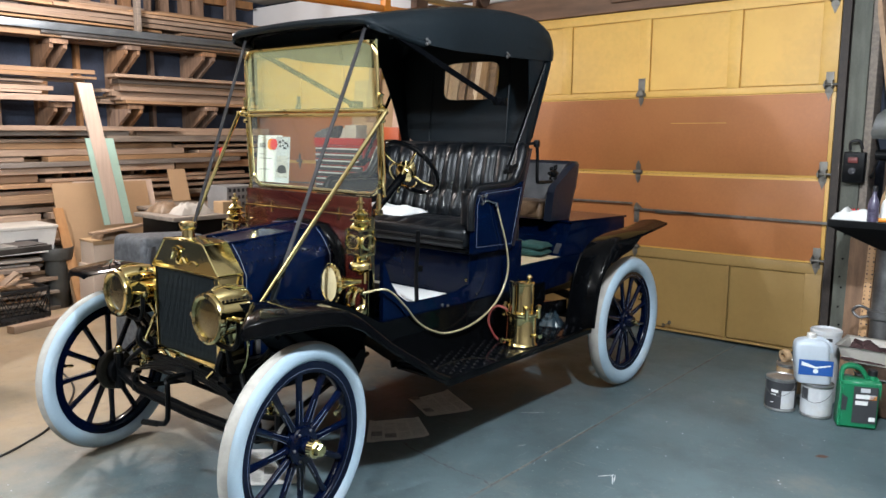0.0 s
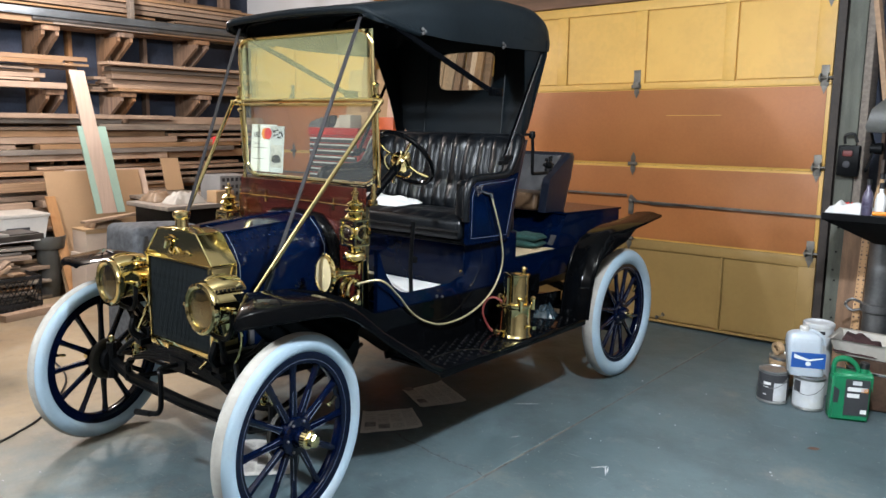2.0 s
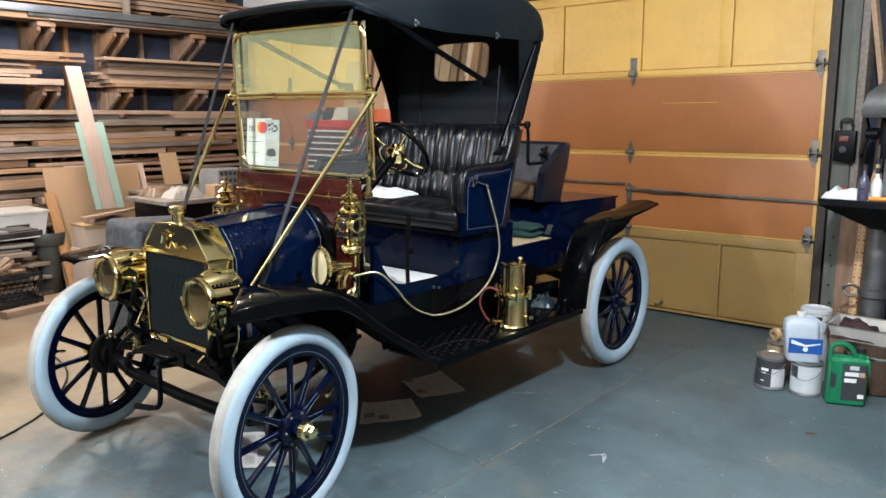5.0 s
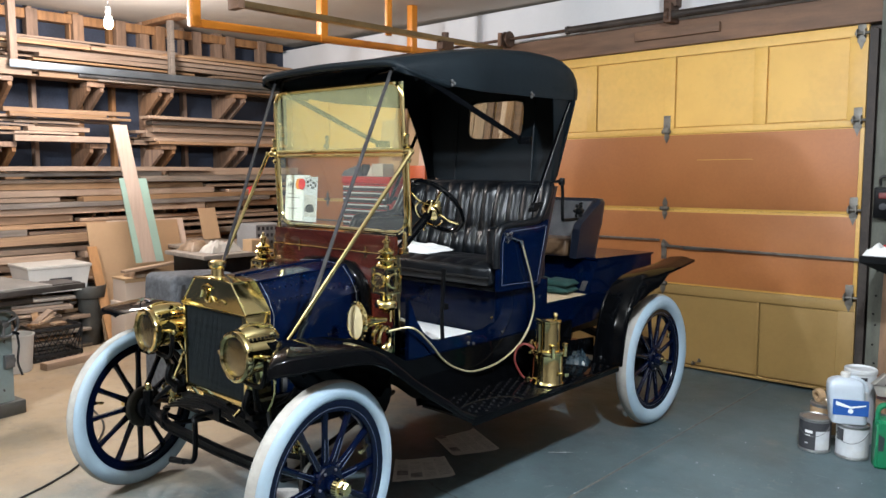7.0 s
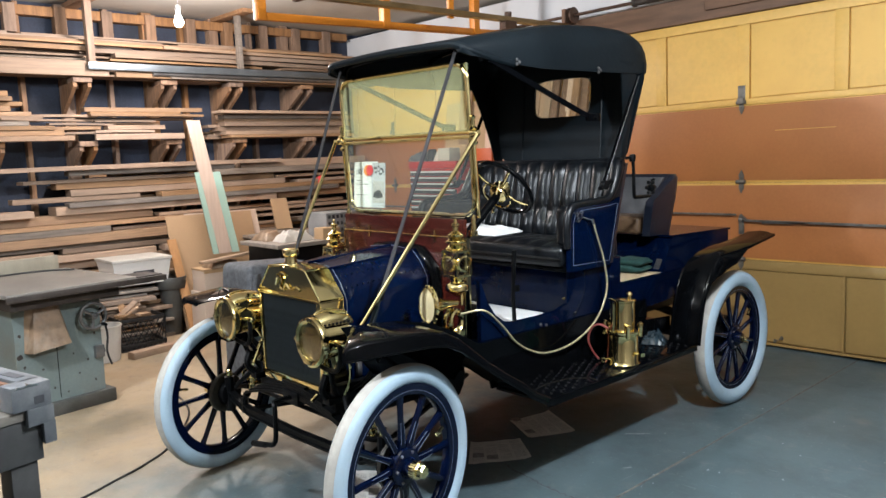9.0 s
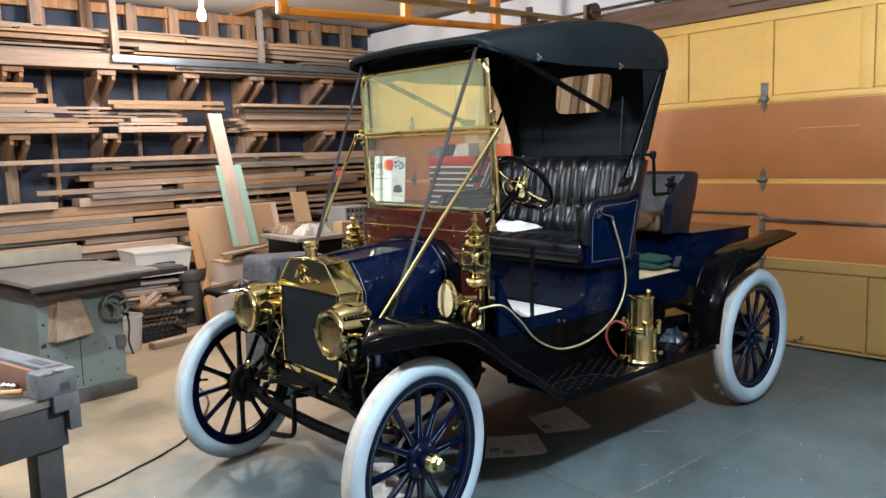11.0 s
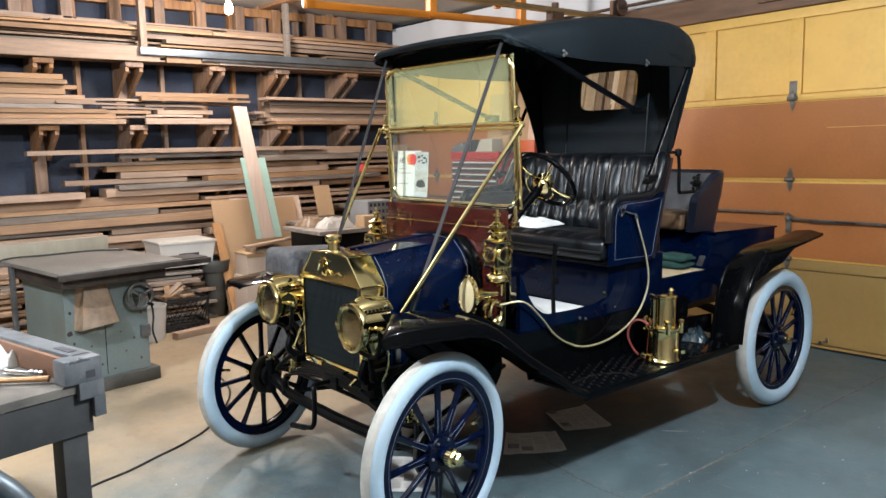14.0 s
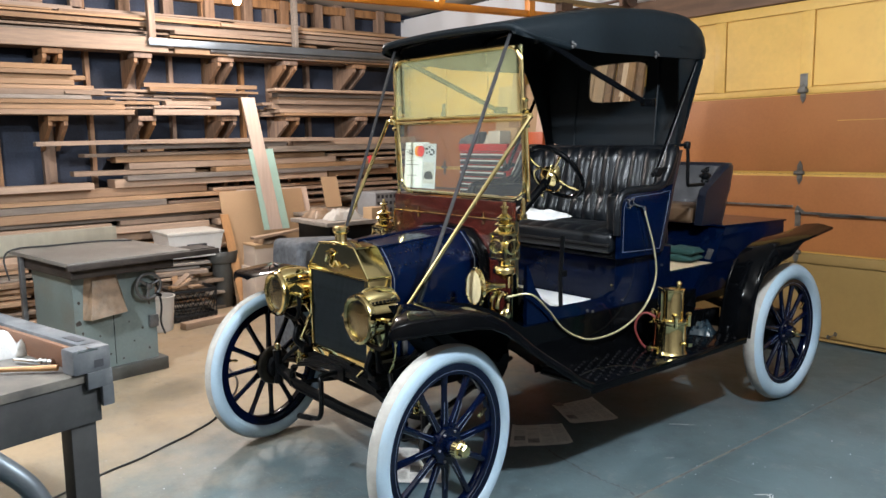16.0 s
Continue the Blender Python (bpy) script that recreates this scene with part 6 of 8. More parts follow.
lt = Shape().lathe([(0.001, -0.030), (0.014, -0.028), (0.022, -0.010), (0.022, 0.012), (0.012, 0.026), (0.001, 0.030)], 14, pose(0.50, 2.04, 1.305, -90, 0, 0))
for a in range(0, 360, 60):
    lt.lathe([(0.001, -0.012), (0.010, -0.006), (0.011, 0.004), (0.001, 0.012)], 8, pose(0.50 + 0.010 * math.cos(radians(a)), 2.035 + 0.024 * math.cos(radians(a)), 1.308 + 0.032 * math.sin(radians(a)), -90, 0, 0))
lt.tube([(0.50, 2.02, 1.262), (0.50, 2.028, 1.285)], 0.010, 8).tube([(0.485, 2.06, 1.345), (0.50, 2.075, 1.352)], 0.006, 6)
part("tail_fitting", lt, IRON, car, "black iron top rest")

# folding top
def roof_ring(y, w, zv, zs, zc):
    half = [(w, zv), (w + 0.004, (zv + zs) / 2), (w - 0.004, zs - 0.025), (w - 0.03, zs + 0.004), (w - 0.10, zs + (zc - zs) * 0.36), (w * 0.62, zs + (zc - zs) * 0.72), (w * 0.3, zs + (zc - zs) * 0.94), (0, zc)]
    outer = half + [(-x, z) for x, z in half[-2::-1]]
    inner = [(x * 0.982, z - 0.014 if abs(x) < w - 0.06 else z + (0.0 if k in (0, len(outer) - 1) else -0.006)) for k, (x, z) in enumerate(outer)][::-1]
    return [(x, y, z) for x, z in outer + inner]


rf = Shape().loft([roof_ring(y, w, zv, zs, zs + k) for y, w, zv, zs, k in (
    (0.590, 0.482, 1.952, 1.978, 0.012), (0.598, 0.490, 1.944, 1.992, 0.016), (0.64, 0.497, 1.934, 2.006, 0.016), (0.72, 0.504, 1.930, 2.022, 0.017), (0.80, 0.512, 1.922, 2.036, 0.018), (0.90, 0.520, 1.910, 2.053, 0.022),
    (1.10, 0.532, 1.900, 2.086, 0.03), (1.30, 0.540, 1.903, 2.114, 0.04), (1.50, 0.545, 1.906, 2.127, 0.046), (1.70, 0.547, 1.911, 2.125, 0.05), (1.80, 0.547, 1.914, 2.113, 0.046), (1.875, 0.547, 1.916, 2.086, 0.036),
    (1.908, 0.546, 1.918, 2.05, 0.028), (1.918, 0.544, 1.925, 2.0, 0.02))])
top = part("folding_top", rf, CANVAS, car, "black cloth folding top with a rear curtain", sharp=60)
roll = [(0.510, 0.90, 1.914), (0.502, 0.78, 1.930), (0.490, 0.66, 1.955), (0.470, 0.605, 1.972), (0.42, 0.588, 1.985), (0.2, 0.584, 1.993), (0.0, 0.583, 1.996)]
roll += [(-x, y, z) for x, y, z in roll[-2::-1]]
part("front_roll", Shape().tube(smooth_path(roll, 4), 0.017, 10), CANVAS, top, "thick rolled cloth edge of the top")
for s_ in (-1, 1):
    qc = []
    for k in range(9):
        v = k / 8
        z = 1.47 + 0.50 * v
        w = 0.462 + 0.088 * v
        yf, yr = 1.80 - 0.13 * v ** 1.6, 1.865 + 0.025 * v
        qc.append([(s_ * w, yf, z), (s_ * (w + 0.004), (yf + yr) / 2, z), (s_ * (w - 0.012), yr, z), (s_ * (w - 0.017), yr - 0.004, z), (s_ * (w - 0.003), (yf + yr) / 2, z), (s_ * (w - 0.006), yf, z)])
    part("quarter_curtain", Shape().loft(qc), CANVAS, top, sharp=70)
# rear curtain with a cut-out window
ct = Shape()
def curtain(x, z):
    return (x, 1.90 - 0.08 * max(0, (1.9 - z)) - 0.02 * (x / 0.55) ** 2, z)
WX0, WX1, WZ0, WZ1 = -0.203, 0.203, 1.722, 1.938
def half_w(z):
    return 0.452 + (0.552 - 0.452) * min(1, max(0, (z - 1.45) / 0.45))
outer_, inner_ = [], []
for k in range(32):
    a = 2 * math.pi * (k + 0.5) / 32
    dx, dz = math.cos(a), math.sin(a)
    q = max(abs(dx) / 1.0, abs(dz) / 1.0)
    ux, uz = dx / q, dz / q
    z = 1.45 + (2.03 - 1.45) * (uz + 1) / 2
    outer_.append((half_w(z) * ux, z))
    cut = 0.88 if abs(ux) > 0.97 and abs(uz) > 0.97 else 1.0
    rx, rz = abs(dx) ** 0.35 * math.copysign(1, dx), abs(dz) ** 0.35 * math.copysign(1, dz)
    inner_.append(((WX1) * rx / max(1, 1.0), (WZ0 + WZ1) / 2 + (WZ1 - WZ0) / 2 * rz))
of, inf_ = [curtain(*p) for p in outer_], [curtain(*p) for p in inner_]
ob_, ib_ = [(x, y + 0.010, z) for x, y, z in of], [(x, y + 0.010, z) for x, y, z in inf_]
ct.loft([of, inf_, ib_, ob_], True, False, None, True)
part("rear_curtain", ct, CANVAS, top, "black cloth rear curtain with a window", sharp=60)
wp = Shape().box((-0.21, 1.893, 1.715), (0.21, 1.896, 1.945))
part("rear_window", wp, CLEAR, top, "clear celluloid rear window").visible_shadow = False
for x in (0.285, -0.285):
    part("curtain_seam", Shape().tube([curtain(x, 1.47)[:1] + (curtain(x, 1.47)[1] - 0.003, 1.47), (x, 1.895, 1.99)], 0.006, 6), CANVAS, top)
for y, z in ((0.900, 1.912), (1.485, 1.905)):
    s = Shape()
    for a in range(3):
        s.lathe([(0.008, -0.002), (0.008, 0.004), (0.003, 0.006)], 8, pose((0.524 if y < 1 else 0.545) + 0.004, y + 0.011 * math.cos(a * 2.1), z + 0.008 + 0.011 * math.sin(a * 2.1), 0, 90, 0))
    part("fastener", s, STEEL, top, "small nickel fastener")
for s_ in (-1, 1):
    bw = Shape()
    bar(bw, (s_ * 0.500, 0.74, 1.928), (s_ * 0.522, 1.44, 1.685), 0.012, 0.024)
    bw.box((s_ * 0.522 - 0.012, 1.42, 1.665), (s_ * 0.522 + 0.012, 1.52, 1.705), 0.006)
    part("bow_iron", bw, BLACK, top, "black top bow")
    bw = Shape()
    bar(bw, (s_ * 0.53, 1.86, 1.905), (s_ * 0.53, 1.545, 1.35), 0.010, 0.018)
    part("prop_iron", bw, BLACK, top, "black prop iron")
    part("bow_socket", Shape().lathe([(0.022, -0.012), (0.024, 0), (0.022, 0.012)], 12, pose(s_ * 0.54, 1.54, 1.345, 0, 90, 0)).tube([(s_ * 0.54, 1.50, 1.33), (s_ * 0.54, 1.60, 1.36)], 0.013, 8), IRON, top)
    part("prop_line", Shape().tube([(s_ * 0.5365, 1.858, 1.90), (s_ * 0.5365, 1.55, 1.356)], 0.0014, 5), STEEL, top)
    part("bow", Shape().tube(smooth_path([(s_ * 0.48, 0.72, 1.92), (s_ * 0.47, 0.70, 1.97), (s_ * 0.38, 0.70, 1.99), (0, 0.70, 2.005)], 4), 0.012, 8), BLACK, top)
    part("bow", Shape().tube(smooth_path([(s_ * 0.527, 1.36, 1.93), (s_ * 0.52, 1.34, 2.03), (s_ * 0.44, 1.32, 2.075), (0, 1.32, 2.12)], 4), 0.012, 8), BLACK, top)

# acetylene generator on the running board
gx, gy = 0.732, 1.405
gen = part("gas_generator", turned([(0.001, 0.0), (0.068, 0.0), (0.071, 0.006), (0.068, 0.012), (0.064, 0.02), (0.064, 0.145), (0.069, 0.15), (0.071, 0.158), (0.069, 0.168), (0.052, 0.172), (0.050, 0.18), (0.050, 0.30), (0.054, 0.304),
                                    (0.054, 0.312), (0.048, 0.316), (0.001, 0.318)], 32), BRASS, car, "polished brass gas generator on the running board", pose(gx, gy, 0.479) @ Matrix.Diagonal((1.2, 1.2, 1.02, 1)))
part("lid_knob", turned([(0.008, 0.316), (0.008, 0.33), (0.014, 0.336), (0.008, 0.346), (0.001, 0.348)], 12, pose(0.02, 0.02, 0)), BRASS, gen)
for a in (20, 140, 200, 320):
    ca, sa = math.cos(radians(a)), math.sin(radians(a))
    part("wing_nut", Shape().tube([(0.072 * ca, 0.072 * sa, 0.14), (0.072 * ca, 0.072 * sa, 0.19)], 0.008, 8).lathe([(0.001, 0.018), (0.012, 0.012), (0.013, 0.0), (0.001, -0.004)], 10, pose(0.072 * ca, 0.072 * sa, 0.19)), BRASS, gen)
part("tap", Shape().tube([(0.06, 0.0, 0.06), (0.088, 0.0, 0.06)], 0.007, 8).lathe([(0.012, -0.008), (0.012, 0.008)], 10, pose(0.09, 0, 0.06)), BRASS, gen)
part("tap", Shape().tube([(-0.03, -0.055, 0.03), (-0.04, -0.08, 0.03)], 0.007, 8).lathe([(0.011, -0.01), (0.011, 0.014)], 10, pose(-0.04, -0.085, 0.03)), BRASS, gen)
part("side_rod", Shape().tube([(0.0, -0.062, 0.165), (0.0, -0.062, 0.30)], 0.005, 6), BRASS, gen)
part("side_rod", Shape().tube([(-0.062, 0.0, 0.165), (-0.054, 0.0, 0.30)], 0.005, 6), BRASS, gen)
part("gas_hose", Shape().tube(smooth_path([(0.68, 1.36, 0.655), (0.635, 1.345, 0.670), (0.60, 1.33, 0.645), (0.585, 1.33, 0.58), (0.60, 1.36, 0.51), (0.62, 1.38, 0.482)], 6), 0.0055, 8), PINK, car, "red rubber gas hose")
part("battery_box", Shape().box((0.515, 1.62, 0.479), (0.60, 1.92, 0.60), 0.006), BLACK, car)
# ---------- things in and on the car ----------
sg = thing("sign_card", "white printed card standing behind the windshield", "sign", pose(-0.46, 0.700, 1.265, -4, 0, 0))
part("card", Shape().box((0, 0, 0), (0.195, 0.003, 0.235)), CARD, sg)
part("side_card", Shape().box((0.155, -0.004, 0.0), (0.262, -0.001, 0.228)), PALELABEL, sg, "grey and white printed side card")
part("disc", Shape().lathe([(0.028, 0), (0.028, 0.0015)], 24, pose(0.118, -0.0055, 0.19, 90, 0, 0)), ORANGE, sg, "orange disc")
part("disc", Shape().lathe([(0.028, 0), (0.028, 0.0015)], 24, pose(0.142, -0.0075, 0.19, 90, 0, 0)), REDPRINT, sg, "red disc")
for z, w in ((0.138, 0.045), (0.117, 0.10), (0.062, 0.08)):
    part("print_line", Shape().box((0.022, -0.0012, z), (0.022 + w, -0.0003, z + 0.004)), PAPERINK, sg)
part("picture", Shape().box((0.165, -0.0050, 0.025), (0.255, -0.0042, 0.135)), PAPERLINE, sg, "grey printed picture")
part("picture_shape", Shape().prism([(0.170, 0.055), (0.182, 0.080), (0.205, 0.090), (0.232, 0.084), (0.246, 0.066), (0.244, 0.052), (0.205, 0.046)], "y", -0.0060, -0.0051), BENCHGREY, sg, "dark rounded shape in the picture")
for x, z, w, h in ((0.176, 0.196, 0.020, 0.012), (0.204, 0.204, 0.012, 0.010), (0.222, 0.192, 0.022, 0.010), (0.182, 0.176, 0.014, 0.010), (0.204, 0.182, 0.014, 0.007), (0.214, 0.168, 0.024, 0.009), (0.242, 0.176, 0.010, 0.016)):
    part("print_mark", Shape().box((x, -0.0052, z), (x + w, -0.0042, z + h)), BENCHGREY, sg)
cu_ = bpy.data.curves.new("number", "FONT")
cu_.body, cu_.size, cu_.extrude = "182", 0.036, 0.0004
no = new("number", cu_)
no.parent, no.matrix_basis = sg, pose(0.015, -0.0012, 0.172, 90, 0, 0)
cu_.materials.append(BENCHGREY)


DULLLID = material("dull cream board", (0.50, 0.47, 0.42), 0.6, 0, 0.08, scale=6, bump=0.05, stain=0.4, stain_colour=(0.3, 0.25, 0.2), stain_scale=5)


def crumple(w, d, h, seed, n=14, flat=0.4, dome=5.0):
    """A soft folded cloth: w across x, d along y, h high."""
    top_, bot = [], []
    for j in range(n + 1):
        a, b = [], []
        for i in range(n + 1):
            u, v = i / n * 2 - 1, j / n * 2 - 1
            e = max(abs(u), abs(v))
            k = noise.noise(Vector((u * 2.3 + seed, v * 2.3, seed * 0.7)))
            k2 = noise.noise(Vector((u * 6 + seed, v * 6, seed)))
            wob = 1 + 0.10 * noise.noise(Vector((u * 1.5, v * 1.5, seed + 5)))
            z = h * (1 - e ** dome) * (0.75 + flat * k + 0.2 * k2)
            a.append((u * w / 2 * wob, v * d / 2 * wob, max(0.004, z)))
            b.append((u * w / 2 * wob, v * d / 2 * wob, 0.0))
        top_.append(a), bot.append(b)
    s = Shape().loft(top_, closed=False, caps=False).loft(bot, closed=False, caps=False)
    for k in (0, -1):
        s.loft([top_[k], bot[k]], closed=False, caps=False)
        s.loft([[r[k] for r in top_], [r[k] for r in bot]], closed=False, caps=False)
    return s


solid("white_cloth", crumple(0.46, 0.20, 0.045, 3.1), CLOTH, "crumpled white cloth lying on the leather seat", "cloth", pose(-0.20, 1.40, 1.082, 3, 0, -6), sharp=70)
def folded_towel(w, d, layers, thick, seed):
    """A towel folded over itself: soft slabs with rounded folds, w across x, d along y."""
    s, n = Shape(), 16
    for k in range(layers):
        rings, z0 = [], k * thick * 0.80
        for i in range(n + 1):
            u = i / n * 2 - 1
            end = (1 - abs(u) ** 10) ** 0.5 if abs(u) < 1 else 0.02
            dd = d * (1 - 0.05 * k + 0.06 * noise.noise(Vector((u * 1.3, k * 1.9, seed))))
            sag = 0.006 * noise.noise(Vector((u * 2.0, seed, 0.3))) * (k + 1) / layers
            ring = []
            for a in range(16):
                t = 2 * math.pi * a / 16
                cy, cz = math.cos(t), math.sin(t)
                y = dd / 2 * math.copysign(abs(cy) ** 0.5, cy) + 0.01 * noise.noise(Vector((k * 3.1, u * 2, seed)))
                h = thick / 2 * math.copysign(abs(cz) ** 0.7, cz) * max(0.25, end)
                ring.append((u * w / 2 + 0.008 * noise.noise(Vector((k, y * 14, seed))), y, max(0.0, z0 + thick / 2 + h + (sag + 0.011 * noise.noise(Vector((u * 4, y * 16, seed + k)))) * (1 if k or cz > 0 else 0))))
            rings.append(ring)
        s.loft(rings)
    return s


solid("green_towel", folded_towel(0.42, 0.165, 2, 0.045, 7.7), TOWEL, "folded dark green towel on the plywood deck", "towel", pose(0.195, 2.135, 0.8025, 0, 0, 8), sharp=70)
solid("plastic_pouch", crumple(0.13, 0.12, 0.075, 2.6, 9, 0.9, 2.2), material("smoked blue plastic", (0.02, 0.035, 0.045), 0.10, 0, 0.2, scale=9, bump=0.1, fine=14, spec=0.9),
      "glossy smoked-blue plastic pouch on the running board", "pouch", pose(0.630, 1.855, 0.479, 0, 0, 20), sharp=20)


def sheet_on_floor(name, pts, label, lines, seed):
    """A newspaper: slightly curled, with columns of print as plain bars."""
    P = [Vector((x, y, 0)) for x, y in pts]
    n = 10
    rings, low = [], []
    for j in range(n + 1):
        row, rl = [], []
        for i in range(n + 1):
            u, v = i / n, j / n
            p = (P[0] * (1 - u) + P[1] * u) * (1 - v) + (P[3] * (1 - u) + P[2] * u) * v
            z = 0.003 + 0.010 * max(0, noise.noise(Vector((u * 2 + seed, v * 2, 0)))) + 0.012 * max(0, abs(u - 0.5) * 2 - 0.8) * 3
            row.append((p.x, p.y, z)), rl.append((p.x, p.y, z - 0.002))
        rings.append(row), low.append(rl)
    t = thing(name, label, "newspaper", group="papers on the floor")
    part("sheet", Shape().loft(rings, closed=False, caps=False).loft(low, closed=False, caps=False), PAPER, t, sharp=70)
    random.seed(seed)
    ink, fine_, left = Shape(), Shape(), 2
    for c in range(4):
        u0, u1 = 0.06 + c * 0.235, 0.06 + c * 0.235 + 0.19
        v = 0.08
        while v < 0.9:
            h = 0.012 if left == 0 or random.random() < 0.93 else 0.20
            left -= h > 0.1
            if random.random() < 0.85:
                q = []
                for u, w in ((u0, v), (u1, v), (u1, v + h), (u0, v + h)):
                    a, b = min(n - 1, int(u * n)), min(n - 1, int(w * n))
                    p = (P[0] * (1 - u) + P[1] * u) * (1 - w) + (P[3] * (1 - u) + P[2] * u) * w
                    z = 0.003 + 0.010 * max(0, noise.noise(Vector((u * 2 + seed, w * 2, 0)))) + 0.012 * max(0, abs(u - 0.5) * 2 - 0.8) * 3
                    q.append((p.x, p.y, z + 0.0022))
                (ink if h > 0.1 else fine_).add(q, [(0, 1, 2, 3)])
            v += h + 0.022
    tagged(part("print", fine_, PAPERLINE, t), "faint grey columns of print", kind="stuff")
    if left < 2:
        tagged(part("picture", ink, PAPERINK, t, "grey printed picture"), kind="stuff")


sheet_on_floor("newspaper", [(0.242, 0.805), (0.411, 1.083), (0.203, 1.234), (0.043, 1.023)], "grey newspaper lying on the concrete beneath the car", 9, 3)
sheet_on_floor("newspaper", [(0.224, 1.277), (0.349, 1.526), (0.032, 1.687), (-0.024, 1.406)], "tan newspaper page curling on the concrete beneath the car", 9, 8)
sheet_on_floor("newspaper", [(0.187, 0.142), (0.336, 0.313), (0.08, 0.56), (-0.12, 0.37)], "white newspaper on the concrete behind the front wheel", 9, 12)

# extension cable on the floor
cb = smooth_path([(-2.15, 0.35, 0.006), (-1.6, 0.22, 0.006), (-1.143, -0.096, 0.006), (-0.976, -0.308, 0.006), (-0.886, -0.489, 0.006), (-0.805, -0.654, 0.006), (-0.748, -0.825, 0.006),
                  (-0.652, -1.015, 0.006), (-0.5, -1.4, 0.006), (-0.5, -2.2, 0.006)], 8)
solid("extension_cable", Shape().tube(cb, 0.0055, 8), BLACKPLASTIC, "black extension cable snaking over the concrete", "cable")
random.seed(9)
for k in range(54):
    x, y = random.choice([(random.uniform(0.7, 2.1), random.uniform(-0.2, 2.6)), (random.uniform(-2.0, -0.9), random.uniform(-1.0, 0.6)), (random.uniform(0.9, 2.0), random.uniform(0.4, 2.8)), (random.uniform(-0.6, 0.3), random.uniform(-1.2, -0.4))])
    r = random.uniform(0.0015, 0.0045)
    pts = [(r * random.uniform(0.6, 1.3) * math.cos(a), r * random.uniform(0.6, 1.3) * math.sin(a)) for a in np.linspace(0, 2 * math.pi, 7)[:-1]]
    solid("paint_fleck", Shape().prism(pts, "z", 0, 0.0015), PALELABEL, "small white fleck on the concrete floor", "fleck", pose(x, y, 0.0003, 0, 0, random.uniform(0, 360)), "flecks on the floor")
sc = Shape()
for dx, dy, ln, turn in ((0.0, 0.0, 0.10, 118), (0.004, 0.012, 0.07, 112), (-0.045, 0.01, 0.06, 52), (-0.02, 0.035, 0.03, 80)):
    sc.prism([(-ln / 2, -0.001), (0, -0.004), (ln / 2, -0.0015), (ln / 2, 0.001), (0, 0.003), (-ln / 2, 0.001)], "z", 0, 0.0012, pose(1.343 + dx, 1.258 + dy, 0.0003, 0, 0, turn))
for x, y, ln, turn in ((0.615, 1.725, 0.13, 42), (0.826, 1.306, 0.04, 60)):
    solid("floor_scrape", Shape().prism([(-ln / 2, -0.003), (0, -0.006), (ln / 2, -0.001), (ln / 2, 0.002), (0, 0.005), (-ln / 2, 0.003)], "z", 0, 0.001), SCRAPE, "thin pale scrape on the concrete floor", "scrape", pose(x, y, 0.0003, 0, 0, turn), "scrapes on the floor")
solid("floor_scrape", sc, PALELABEL, "pale scrape mark on the concrete floor", "scrape", kind="stuff")

lf_ = Shape().loft([[(-0.03, 0, 0.001), (-0.03, 0, 0.002)], [(-0.01, -0.014, 0.003), (-0.01, 0.013, 0.006)], [(0.012, -0.012, 0.002), (0.012, 0.012, 0.006)], [(0.034, 0, 0.003), (0.034, 0.001, 0.004)]], closed=False, caps=False)
solid("dry_leaf", lf_, material("dry leaf", (0.12, 0.06, 0.035), 0.8, 0, 0.2), "curled brown dry leaf on the concrete", "leaf", pose(1.99, 2.16, 0.0005, 0, 0, 30))

# ---------- table saw ----------
saw = thing("table_saw", "old grey-green cabinet table saw with a steel top", "table saw", pose(-2.23, -0.30, 0, 0, 0, 9))
part("plinth", Shape().box((-0.62, -0.30, 0), (0.06, 0.31, 0.085), 0.006), HEADGREY, saw, "dusty dark grey plinth")
cab = Shape().loft([[(-0.58, -0.27, 0.085), (0.02, -0.27, 0.085), (0.02, 0.26, 0.085), (-0.58, 0.26, 0.085)], [(-0.58, -0.27, 0.60), (0.02, -0.27, 0.60), (0.02, 0.26, 0.60), (-0.58, 0.26, 0.60)],
                    [(-0.59, -0.28, 0.70), (0.025, -0.28, 0.70), (0.025, 0.27, 0.70), (-0.59, 0.27, 0.70)]])
part("cabinet", cab, SAWGREEN, saw, "grey-green painted steel cabinet")
part("door_seam", Shape().box((0.0195, -0.03, 0.10), (0.0215, -0.026, 0.55)), IRON, saw)
random.seed(41)
for y, z, r in ((-0.245, 0.40, 0.020), (-0.225, 0.335, 0.010), (-0.24, 0.53, 0.012), (-0.20, 0.245, 0.008), (-0.12, 0.30, 0.007), (0.07, 0.36, 0.007), (0.10, 0.225, 0.006), (0.16, 0.30, 0.008), (0.215, 0.46, 0.010),
                (-0.06, 0.17, 0.008), (0.20, 0.16, 0.009), (-0.25, 0.15, 0.013), (0.02, 0.125, 0.007)):
    chip = [(y + r * random.uniform(0.5, 1.2) * math.cos(a), z + r * random.uniform(0.5, 1.3) * math.sin(a)) for a in np.linspace(0, 2 * math.pi, 10)[:-1]]
    part("paint_chip", Shape().prism(chip, "x", 0.018, 0.0208), DARKSTEEL, saw)
part("skirt", Shape().box((-0.62, -0.33, 0.702), (0.16, 0.33, 0.784), 0.008), DARKSTEEL, saw, "dark cast underside of the saw top")
part("top", Shape().box((-0.70, -0.37, 0.786), (0.22, 0.42, 0.812), 0.006), SAWTOP, saw, "worn steel saw top")
part("wing", Shape().box((0.00, 0.422, 0.782), (0.20, 0.62, 0.806), 0.006), DARKSTEEL, saw)
part("rail", Shape().box((0.222, -0.38, 0.766), (0.246, 0.62, 0.802), 0.006), DARKSTEEL, saw)
